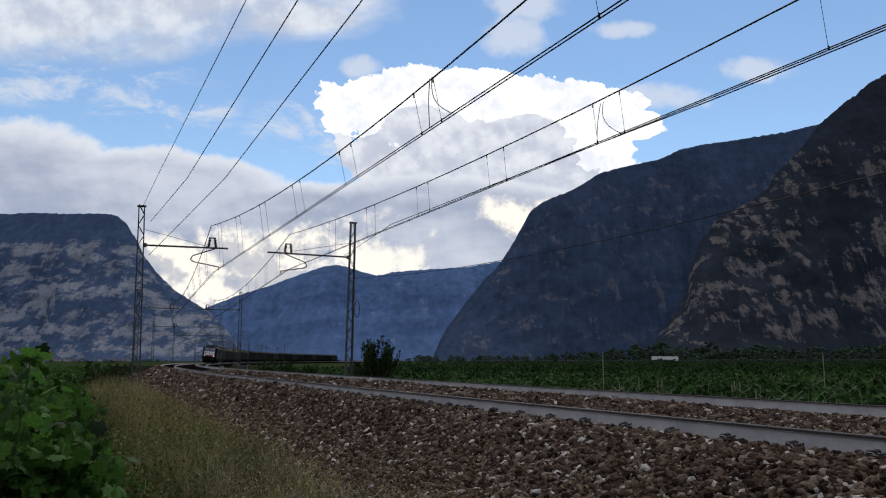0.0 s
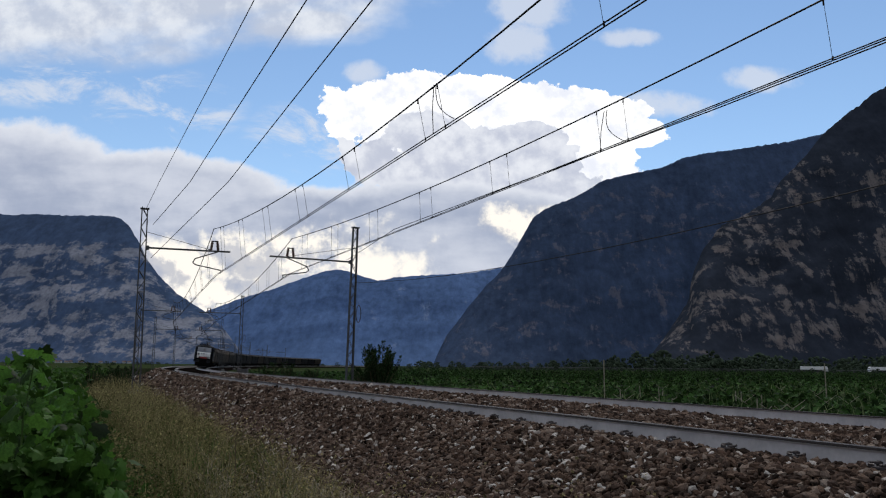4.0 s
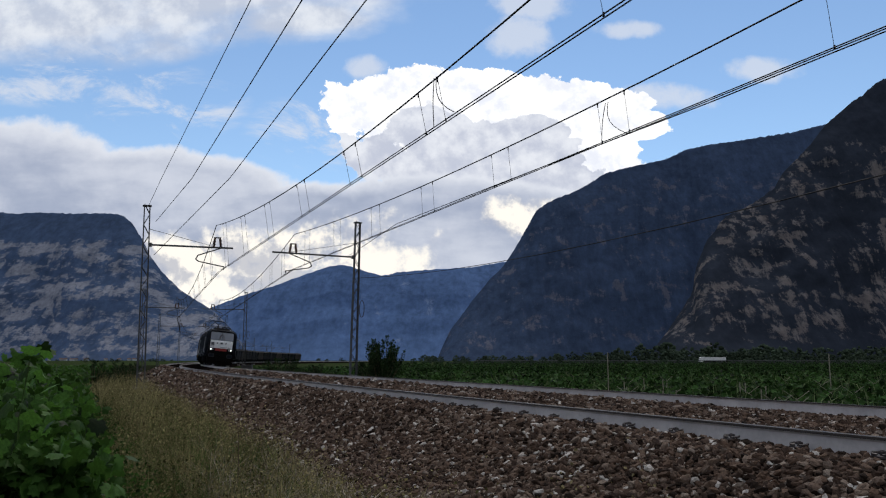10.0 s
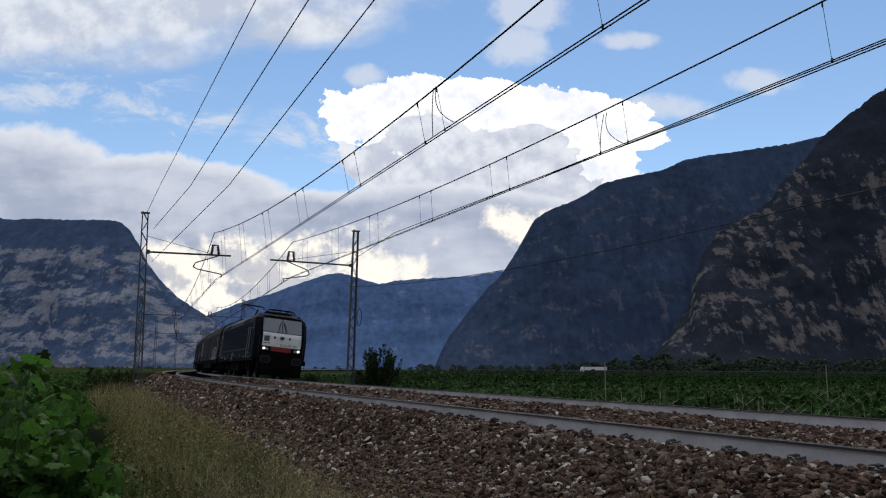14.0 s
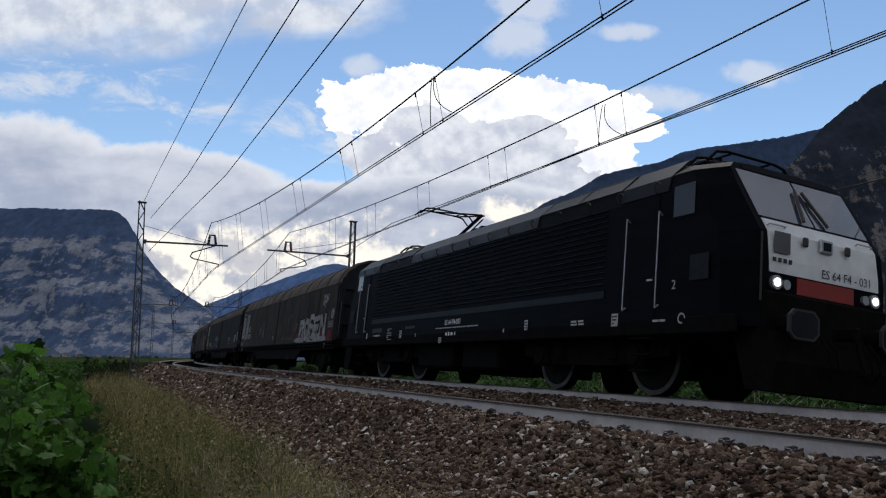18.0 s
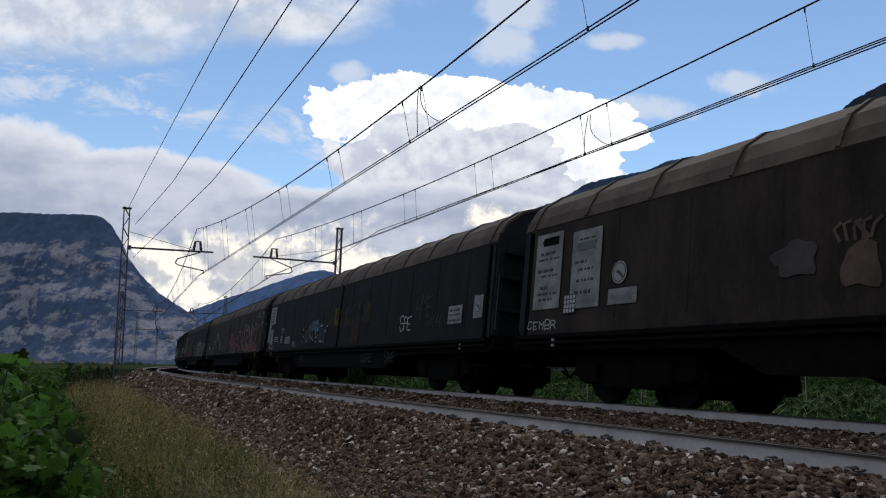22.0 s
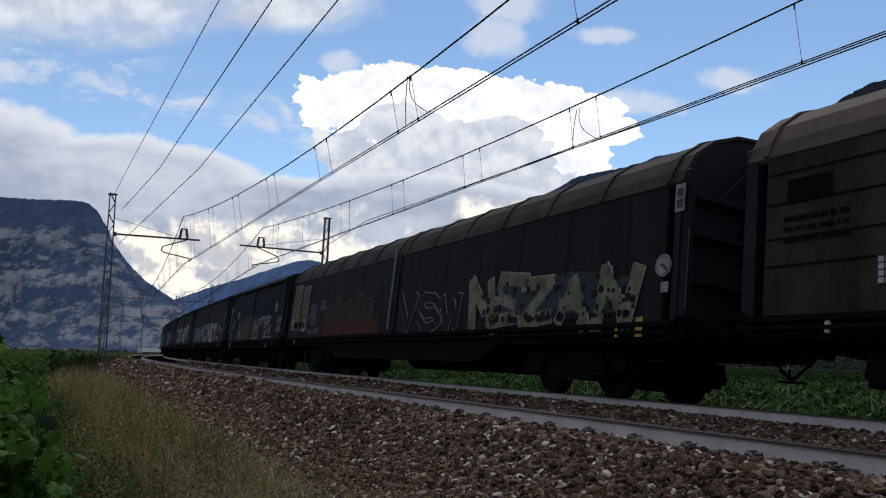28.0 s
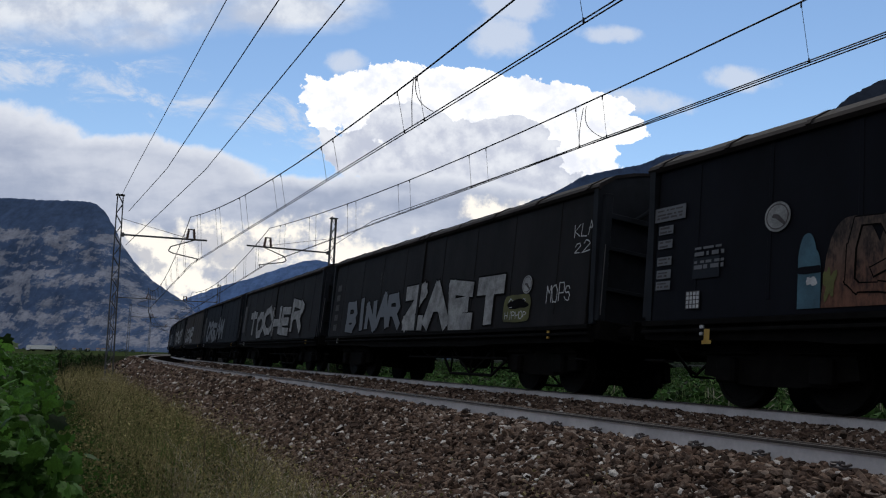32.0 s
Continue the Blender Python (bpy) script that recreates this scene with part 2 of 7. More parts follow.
def stone_mat():
    m = bpy.data.materials.new("ballast_stone")
    m.use_nodes = True
    n = Net(m.node_tree)
    out, b = n.add("ShaderNodeOutputMaterial"), n.add("ShaderNodeBsdfPrincipled")
    n.put(out.inputs[0], b.outputs[0])
    g = n.add("ShaderNodeNewGeometry").outputs["Random Per Island"]
    co = n.add("ShaderNodeTexCoord").outputs[3]
    r = n.add("ShaderNodeValToRGB")
    n.put(r.inputs[0], g)
    cols = ((0.0, (0.016, 0.011, 0.008)), (0.3, (0.075, 0.05, 0.038)), (0.6, (0.125, 0.08, 0.056)), (0.84, (0.2, 0.145, 0.11)), (0.945, (0.28, 0.225, 0.18)), (0.972, (0.55, 0.51, 0.46)))
    el = r.color_ramp.elements
    el[0].position, el[0].color = cols[0][0], rgb(*cols[0][1])
    el[1].position, el[1].color = cols[1][0], rgb(*cols[1][1])
    for p, c in cols[2:]:
        e = el.new(p)
        e.color = rgb(*c)
    sp = n.noise(co, 70, 4, 0.7)
    k = n.ramp(sp, 0.3, 0.7, 0.75, 1.4)
    n.put(b.inputs["Base Color"], n.mix(1.0, r.outputs[0], n.vec(k, k, k), "MULTIPLY"))
    b.inputs["Roughness"].default_value = 0.95
    b.inputs["Specular IOR Level"].default_value = 0.08
    bp = n.add("ShaderNodeBump")
    bp.inputs["Strength"].default_value, bp.inputs["Distance"].default_value = 0.5, 0.008
    n.put(bp.inputs["Height"], sp)
    n.put(b.inputs["Normal"], bp.outputs[0])
    return m


M_STONE = stone_mat()
M_RAIL = mat("pale_painted_rail", (0.55, 0.52, 0.51), 0.7, 0.0, scale=3, vary=0.16, bump=0.05, fine=30)
M_HEAD = mat("rail_running_face", (0.045, 0.034, 0.028), 0.6, 0.3, scale=4, vary=0.2, bump=0.05)
M_CLIP = mat("clip_steel", (0.06, 0.05, 0.05), 0.6, 0.4, scale=20, vary=0.3)
M_MAST = mat("painted_mast_steel", (0.085, 0.085, 0.085), 0.65, 0.2, scale=5, vary=0.35)
M_WIRE = mat("copper_wire", (0.02, 0.019, 0.02), 0.6, 0.0, spec=0.2, scale=5, vary=0.1, bump=0)
M_INSUL = mat("insulator", (0.12, 0.06, 0.04), 0.35, scale=5, vary=0.2)
M_BLACK = mat("black_loco_paint", (0.0045, 0.005, 0.0075), 0.5, spec=0.03, scale=2.5, vary=0.35, bump=0.03, fine=25, stretch=(0.4, 1, 1.6))
# Paler than the body for skylight caught on the ribs; logo plates share it
M_RIB = mat("side_rib_paint", (0.026, 0.029, 0.036), 0.55, spec=0.05, scale=3, vary=0.3, bump=0.03)
M_ROOF = mat("loco_roof_grey", (0.042, 0.046, 0.053), 0.5, spec=0.15, scale=2, vary=0.3, bump=0.08)
M_BAND = mat("grey_stripe", (0.014, 0.016, 0.021), 0.45, spec=0.1, scale=2, vary=0.2, bump=0.03)
M_WHITE = mat("white_paint", (0.86, 0.86, 0.84), 0.45, scale=3, vary=0.1, bump=0.05)
M_MARK = mat("white_marking", (0.5, 0.5, 0.49), 0.6, scale=8, vary=0.25, bump=0)
M_RED = mat("red_paint", (0.3, 0.024, 0.018), 0.45, scale=3, vary=0.15, bump=0.03)
M_GLASS = glass("dark_glass", (0.012, 0.014, 0.018), 1.5)
M_CABWIN = glass("cab_window_glass", (0.02, 0.023, 0.03), 1.5)
# Blue-grey base stands for the reflected sky and the pale cab inside
M_SCREEN = glass("windscreen_glass", (0.065, 0.082, 0.115), 2.4)
M_HATCH = mat("dark_hatch_glass", (0.014, 0.014, 0.016), 0.5, spec=0.15, scale=3, vary=0.3, bump=0.03)
M_TYRE = mat("worn_tyre_steel", (0.07, 0.064, 0.058), 0.5, 0.0, spec=0.2, scale=8, vary=0.35, bump=0.03)
M_LAMP = glow("headlight_glow", (1.0, 0.96, 0.88), 3.0)
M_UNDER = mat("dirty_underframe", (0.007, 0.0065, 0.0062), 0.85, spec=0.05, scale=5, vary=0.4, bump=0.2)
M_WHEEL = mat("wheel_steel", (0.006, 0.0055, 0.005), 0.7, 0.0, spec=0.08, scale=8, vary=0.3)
M_CHROME = mat("bare_metal", (0.45, 0.45, 0.46), 0.4, 0.6, scale=8, vary=0.15, bump=0)
M_DULL = mat("dull_plate", (0.05, 0.05, 0.055), 0.6, spec=0.2, scale=3, vary=0.15, bump=0)
M_LOGO = mat("grey_plate", (0.11, 0.11, 0.115), 0.5, scale=3, vary=0.1, bump=0)
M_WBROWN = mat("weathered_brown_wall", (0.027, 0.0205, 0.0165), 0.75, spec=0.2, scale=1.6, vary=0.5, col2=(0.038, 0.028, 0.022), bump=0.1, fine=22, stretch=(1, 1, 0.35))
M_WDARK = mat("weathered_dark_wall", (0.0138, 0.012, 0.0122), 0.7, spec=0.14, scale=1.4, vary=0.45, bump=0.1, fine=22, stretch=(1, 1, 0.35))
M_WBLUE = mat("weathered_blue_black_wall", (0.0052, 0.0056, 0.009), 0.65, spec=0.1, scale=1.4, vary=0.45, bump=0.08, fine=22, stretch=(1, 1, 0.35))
# The sky's blue cast on the wagon ends is put into this near black
M_ENDW = mat("end_steel_sky_cast", (0.012, 0.014, 0.018), 0.7, spec=0.2, scale=2.0, vary=0.4, bump=0.08, fine=20)
M_DKRED = mat("dark_red_paint", (0.13, 0.013, 0.013), 0.7, spec=0.2, scale=3, vary=0.3, bump=0)
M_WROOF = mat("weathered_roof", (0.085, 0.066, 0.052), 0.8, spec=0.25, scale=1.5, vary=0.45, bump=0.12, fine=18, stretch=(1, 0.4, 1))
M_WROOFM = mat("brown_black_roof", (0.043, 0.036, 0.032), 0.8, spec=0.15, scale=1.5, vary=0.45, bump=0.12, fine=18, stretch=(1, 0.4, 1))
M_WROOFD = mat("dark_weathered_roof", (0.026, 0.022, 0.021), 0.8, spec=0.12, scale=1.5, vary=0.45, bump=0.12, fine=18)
M_CREAM = mat("cream_spray_paint", (0.16, 0.15, 0.1), 0.75, scale=2.6, vary=0.7, bump=0)
M_YELLOW = mat("yellow_paint", (0.45, 0.27, 0.04), 0.6, scale=8, vary=0.2, bump=0)
M_PINK = mat("pink_spray_paint", (0.15, 0.065, 0.055), 0.75, scale=2, vary=0.4, bump=0)
M_ORANGE = mat("orange_spray_paint", (0.085, 0.022, 0.012), 0.75, scale=1.5, vary=0.45, bump=0)
M_BLUE_S = mat("blue_spray_paint", (0.05, 0.12, 0.16), 0.75, scale=2, vary=0.4, bump=0)
M_SPRAY = mat("white_spray_paint", (0.27, 0.27, 0.265), 0.75, scale=3.5, vary=0.5, bump=0, fine=30)
M_BOARD = mat("worn_white_board", (0.26, 0.26, 0.25), 0.7, scale=3.0, vary=0.45, bump=0.05, fine=40)
M_PEACH = mat("peach_spray_paint", (0.095, 0.06, 0.044), 0.75, scale=3.0, vary=0.5, bump=0)
M_BLUE_D = mat("dark_blue_spray_paint", (0.017, 0.026, 0.036), 0.75, scale=3.0, vary=0.5, bump=0)
M_OLIVE = mat("olive_spray_paint", (0.1, 0.1, 0.025), 0.75, scale=3.0, vary=0.4, bump=0)
M_SCUFF = mat("brown_scuff", (0.06, 0.045, 0.03), 0.8, scale=5.0, vary=0.4, bump=0)
M_FADED = mat("faded_spray_paint", (0.05, 0.042, 0.037), 0.75, scale=2.5, vary=0.5, bump=0)
M_WOOD = mat("bleached_board", (0.14, 0.105, 0.076), 0.8, scale=3, vary=0.55, bump=0.2, stretch=(4, 1, 0.5))


def faded_mat(name, low, high, z0, z1, wall, worn=0.5):
    """Spray paint on a wagon side: one colour low down, another above, flaking to the wall's own colour."""
    m = bpy.data.materials.new(name)
    m.use_nodes = True
    n = Net(m.node_tree)
    out, b = n.add("ShaderNodeOutputMaterial"), n.add("ShaderNodeBsdfPrincipled")
    n.put(out.inputs[0], b.outputs[0])
    co = n.add("ShaderNodeTexCoord").outputs[3]
    x, y, z = n.xyz(co)
    big, small = n.noise(co, 1.7, 5.0, 0.6), n.noise(n.vec(x, y, n.math("MULTIPLY", z, 0.35)), 14.0, 5.0, 0.7)
    zz = n.math("ADD", z, n.math("MULTIPLY", n.math("SUBTRACT", big, 0.5), 0.5))
    c = n.mix(n.ramp(zz, z0, z1), rgb(*low), rgb(*high))
    k = n.ramp(small, 0.3, 0.7, 0.7, 1.3)
    c = n.mix(1.0, c, n.vec(k, k, k), "MULTIPLY")
    w = n.ramp(n.math("ADD", n.math("MULTIPLY", big, 0.6), n.math("MULTIPLY", small, 0.4)), 0.62 - 0.3 * worn, 0.42 - 0.3 * worn)
    n.put(b.inputs["Base Color"], n.mix(w, c, rgb(*wall)))
    b.inputs["Roughness"].default_value = 0.75
    b.inputs["Specular IOR Level"].default_value = 0.2
    return m


M_FIRE = faded_mat("orange_to_green_spray", (0.085, 0.019, 0.01), (0.028, 0.033, 0.014), 1.55, 1.78, (0.0165, 0.0138, 0.0132), 0.35)
M_SALMON = faded_mat("salmon_spray", (0.15, 0.07, 0.045), (0.1, 0.07, 0.055), 1.3, 2.2, (0.012, 0.0125, 0.015), 0.3)
M_AMBER = faded_mat("worn_amber_field", (0.034, 0.017, 0.01), (0.04, 0.027, 0.009), 1.6, 2.1, (0.0165, 0.0138, 0.0132), 0.15)
M_GOLD = faded_mat("worn_gold_field", (0.13, 0.085, 0.012), (0.13, 0.085, 0.012), 1.6, 2.1, (0.03, 0.02, 0.0165), 0.2)
M_ROSE = faded_mat("pink_spray_field", (0.17, 0.066, 0.055), (0.12, 0.06, 0.05), 1.3, 2.3, (0.03, 0.022, 0.018), 0.3)


# ---- mesh helpers ----
def mesh_of(name, bm, material, smooth=False):
    me = bpy.data.meshes.new(name)
    bm.normal_update()
    bm.to_mesh(me)
    bm.free()
    if material:
        me.materials.append(material)
    if smooth:
        for p in me.polygons:
            p.use_smooth = True
    return me


def part(name, bm, material, parent, label="", smooth=False):
    """One mesh object under a thing or a part."""
    ob = new(name, mesh_of(name, bm, material, smooth) if isinstance(bm, bmesh.types.BMesh) else bm)
    ob.parent = parent
    if label:
        ob["label"] = label
    return ob


def thing(name, bm, material, label, category, group="", kind="", smooth=False):
    ob = new(name, mesh_of(name, bm, material, smooth) if bm else None)
    return tagged(ob, label, category, group, kind)


def from_arrays(name, verts, faces, material, smooth=False):
    me = bpy.data.meshes.new(name)
    me.from_pydata(verts, [], faces)
    me.update()
    me.materials.append(material)
    if smooth:
        for p in me.polygons:
            p.use_smooth = True
    return me


def box(bm, cx, cy, cz, sx, sy, sz, bevel=0.0, m=None):
    mm = Matrix.Translation((cx, cy, cz)) @ Matrix.Diagonal((sx, sy, sz, 1))
    if m is not None:
        mm = m @ mm
    g = bmesh.ops.create_cube(bm, size=1.0, matrix=mm)
    if bevel:
        ed = list({e for v in g["verts"] for e in v.link_edges})
        bmesh.ops.bevel(bm, geom=ed, offset=bevel, segments=1, affect="EDGES", profile=0.5)
    return bm


def rod(bm, a, b, r, n=6, r2=None):
    a, b = Vector(a), Vector(b)
    d = b - a
    m = Matrix.Translation((a + b) / 2) @ d.to_track_quat("Z", "Y").to_matrix().to_4x4()
    bmesh.ops.create_cone(bm, cap_ends=True, segments=n, radius1=r, radius2=r if r2 is None else r2, depth=d.length, matrix=m)
    return bm


def B():
    return bmesh.new()


def prism(bm, pts, axis, a, b):
    """A closed outline pushed along an axis from a to b."""
    def at(p, q, k):
        return {"x": (k, p, q), "y": (p, k, q), "z": (p, q, k)}[axis]
    lo = [bm.verts.new(at(p, q, a)) for p, q in pts]
    hi = [bm.verts.new(at(p, q, b)) for p, q in pts]
    n = len(pts)
    bm.faces.new(lo)
    bm.faces.new(hi[::-1])
    for i in range(n):
        bm.faces.new((lo[i], hi[i], hi[(i + 1) % n], lo[(i + 1) % n]))
    bmesh.ops.recalc_face_normals(bm, faces=bm.faces)
    return bm


def sweep(bm, outline, stations, closed=True):
    """An outline (off, z) swept along the line over the stations s."""
    rings = []
    for s in stations:
        rings.append([bm.verts.new(trk(s, o, z)) for o, z in outline])
    n = len(outline)
    for r0, r1 in zip(rings, rings[1:]):
        for i in range(n if closed else n - 1):
            bm.faces.new((r0[i], r0[(i + 1) % n], r1[(i + 1) % n], r1[i]))
    if closed:
        bm.faces.new(rings[0][::-1])
        bm.faces.new(rings[-1])
    bmesh.ops.recalc_face_normals(bm, faces=bm.faces)
    return bm


def spans(a, b, fine, limit, grow=1.12):
    out, s, d = [a], a, fine
    while s < b:
        s += d
        d = min(limit, d * grow)
        out.append(min(s, b))
    return out


# ---- ground ----
M_GROUND = mat("valley_floor", (0.03, 0.05, 0.02), 0.95, scale=0.05, vary=0.5, col2=(0.045, 0.06, 0.025), bump=0.3, fine=0.8, spec=0.0)
radii = [0.0] + [0.6 * 1.17 ** k for k in range(58)]
radii = [r for r in radii if r < 4600] + [4600]
bm = B()
rings = []
for r in radii:
    if r == 0:
        continue
    rings.append([bm.verts.new((r * math.sin(2 * math.pi * k / 96), r * math.cos(2 * math.pi * k / 96), -1.18)) for k in range(96)])
mid = bm.verts.new((0, 0, -1.18))
for k in range(96):
    bm.faces.new((mid, rings[0][(k + 1) % 96], rings[0][k]))
    for r0, r1 in zip(rings, rings[1:]):
        bm.faces.new((r0[k], r0[(k + 1) % 96], r1[(k + 1) % 96], r1[k]))
thing("ground", bm, M_GROUND, "flat green valley floor of fields reaching the mountains", "ground", kind="structure")

# ballast bed, coloured as the shade between the stones
bm = B()
offs = [-3.2, -2.6, -2.0, -1.5, -1.1, -0.7, -0.35, 0.0, 0.4, 0.9, 1.5, 2.0, 2.6, 3.2, 3.7, 4.2, 4.7, 5.2, 5.7, 6.2, 6.8, 7.4, 8.2, 9.0]
rings = []
for s in spans(-40, 40, 0.5, 0.5) + spans(42, 620, 2.0, 8.0):
    rings.append([bm.verts.new(trk(s, o, bed(o) - 0.02 + 0.025 * noise.noise(Vector((s * 1.3, o * 2, 0)))
                                  - (0.25 if o in (-3.2, 9.0) else 0))) for o in offs])
for r0, r1 in zip(rings, rings[1:]):
    for i in range(len(offs) - 1):
        bm.faces.new((r0[i], r0[i + 1], r1[i + 1], r1[i]))
bmesh.ops.recalc_face_normals(bm, faces=bm.faces)
thing("ballast_bed", bm, M_BED_SHADE, "ballast bed of the double track, near black for the shade between its stones", "ballast", kind="structure")


# ---- rails ----
def rail_outline(off, top, tilt):
    half = ((0.0, 0.0), (0.035, -0.004), (0.036, -0.022), (0.012, -0.034), (0.009, -0.135), (0.03, -0.15), (0.075, -0.16), (0.075, -0.172))
    pts = [(-x, z) for x, z in half[::-1]] + list(half[1:])
    c, s = math.cos(tilt), math.sin(tilt)
    return [(off + x * c + z * s, top - x * s + z * c) for x, z in pts]


rail_tops = [(0.0, 0.0), (GAUGE * math.cos(CANT), -GAUGE * math.sin(CANT)), (TRACK2, DROP2), (TRACK2 + GAUGE * math.cos(CANT), DROP2 - GAUGE * math.sin(CANT))]
clip_mesh = None
for k, (o, z) in enumerate(rail_tops):
    bm = sweep(B(), rail_outline(o, z, CANT), spans(-40, 40, 1.0, 1.0) + spans(43, 620, 3.0, 8.0))
    me = mesh_of("rail", bm, M_RAIL)
    me.materials.append(M_HEAD)
    for p in me.polygons:
        zs = [me.vertices[v].co.z for v in p.vertices]
        if min(zs) > z - 0.032 and len(zs) == 4:
            p.material_index = 1
    rail = tagged(new("rail", me), "steel rail with a dull grey web and a worn running head", "rail", "rails of the double track", "structure")
    # fastening clips on the camera's side, one to each sleeper
    if clip_mesh is None:
        cb = B()
        box(cb, 0, 0, 0.012, 0.13, 0.07, 0.024, 0.006)
        rod(cb, (0.0, 0.0, 0.02), (0.0, 0.0, 0.06), 0.014, 6)
        box(cb, 0.0, 0.0, 0.045, 0.04, 0.04, 0.022, 0.004)
        for sx in (-1, 1):
            pts = [(sx * 0.02, -0.03, 0.03), (sx * 0.05, -0.03, 0.045), (sx * 0.075, 0.0, 0.04), (sx * 0.05, 0.03, 0.03), (sx * 0.02, 0.02, 0.03)]
            for a, b in zip(pts, pts[1:]):
                rod(cb, a, b, 0.009, 5)
        clip_mesh = mesh_of("rail_clip", cb, M_CLIP)
    if k == 0:
        for j in range(150):
            s = 0.25 + 0.6 * j
            c = part("rail_clip", clip_mesh, None, rail)
            c.matrix_basis = Matrix.Translation(trk(s, o - 0.095 - 0.165 * math.sin(CANT), z - 0.122)) @ Matrix.Rotation(-heading(s) + math.pi / 2, 4, "Z") @ Matrix.Rotation(CANT, 4, "X") @ Matrix.Scale(0.92, 4)

# concrete sleepers, nearly drowned in the stones
sb = B()
box(sb, 0, 0, 0, 0.26, 2.4, 0.2, 0.02)
M_CONC = mat("sleeper_concrete", (0.3, 0.28, 0.26), 0.9, scale=6, vary=0.3)
sleeper_mesh = mesh_of("sleeper", sb, M_CONC)
for o0, z0 in ((0.0, 0.0), (TRACK2, DROP2)):
    for j in range(-5, 120):
        s = 0.25 + 0.6 * j
        ob = tagged(new("sleeper", sleeper_mesh), "grey concrete sleeper buried in brown ballast", "sleeper", "sleepers", "structure")
        ob.matrix_basis = Matrix.Translation(trk(s, o0 + 0.72, z0 - 0.172 - 0.115 - 0.12)) @ Matrix.Rotation(-heading(s) + math.pi / 2, 4, "Z") @ Matrix.Rotation(CANT, 4, "X")


# ---- loose stones ----
def stone_field(name, areas, seed, label):
    rng = np.random.default_rng(seed)
    cube = np.array([(x, y, z) for x in (-1, 1) for y in (-1, 1) for z in (-1, 1)], float) * 0.72
    ctri = np.array([(0, 1, 3), (0, 3, 2), (4, 6, 7), (4, 7, 5), (0, 4, 5), (0, 5, 1), (2, 3, 7), (2, 7, 6), (0, 2, 6), (0, 6, 4), (1, 5, 7), (1, 7, 3)])
    p = (1 + 5 ** 0.5) / 2
    ico = np.array([(-1, p, 0), (1, p, 0), (-1, -p, 0), (1, -p, 0), (0, -1, p), (0, 1, p), (0, -1, -p), (0, 1, -p), (p, 0, -1), (p, 0, 1), (-p, 0, -1), (-p, 0, 1)]) / 1.75
    itri = np.array([(0, 11, 5), (0, 5, 1), (0, 1, 7), (0, 7, 10), (0, 10, 11), (1, 5, 9), (5, 11, 4), (11, 10, 2), (10, 7, 6), (7, 1, 8),
                     (3, 9, 4), (3, 4, 2), (3, 2, 6), (3, 6, 8), (3, 8, 9), (4, 9, 5), (2, 4, 11), (6, 2, 10), (8, 6, 7), (9, 8, 1)])
    vs, fs, n = [], [], 0
    for s0, s1, o0, o1, count, size, fine in areas:
        base, tri = (ico, itri) if fine else (cube, ctri)
        m = len(base)
        for i in range(count):
            s, o = rng.uniform(s0, s1), rng.uniform(o0, o1)
            if min(abs(o - r[0]) for r in rail_tops) < 0.085 + size * 0.5:
                continue
            r = size * rng.choice((0.7, 0.85, 1.0, 1.0, 1.2, 1.5)) * rng.uniform(0.85, 1.15)
            q = Euler((rng.normal(0, 0.5), rng.normal(0, 0.5), rng.uniform(0, 6.28))).to_matrix()
            shape = (base + rng.uniform(-0.24, 0.24, (m, 3))) * np.array((1.3, 0.95, 0.62)) * r
            c = trk(s, o, bed(o) + rng.uniform(-0.5, 0.75) * r + 0.012)
            vs.append(shape @ np.array(q) + np.array(c))
            fs.append(tri + n)
            n += m
    me = from_arrays(name, np.concatenate(vs).tolist(), np.concatenate(fs).tolist(), M_STONE)
    return tagged(new(name, me), label, "ballast", kind="stuff")


stone_field("ballast_stones", ((2.5, 9, -2.8, -0.05, 40000, 0.0225, True), (9, 16, -2.7, -0.05, 30000, 0.026, False), (16, 40, -2.4, -0.05, 26000, 0.042, False), (40, 90, -2.3, -0.08, 6000, 0.08, False),
                               (1, 9, 1.5, 4.12, 26000, 0.023, False), (9, 20, 1.5, 4.12, 20000, 0.031, False), (20, 60, 0.12, 4.1, 12000, 0.055, False), (4, 40, 4.3, 5.6, 4500, 0.045, False)),
            5, "sharp brown and grey ballast stones with some pale ones")


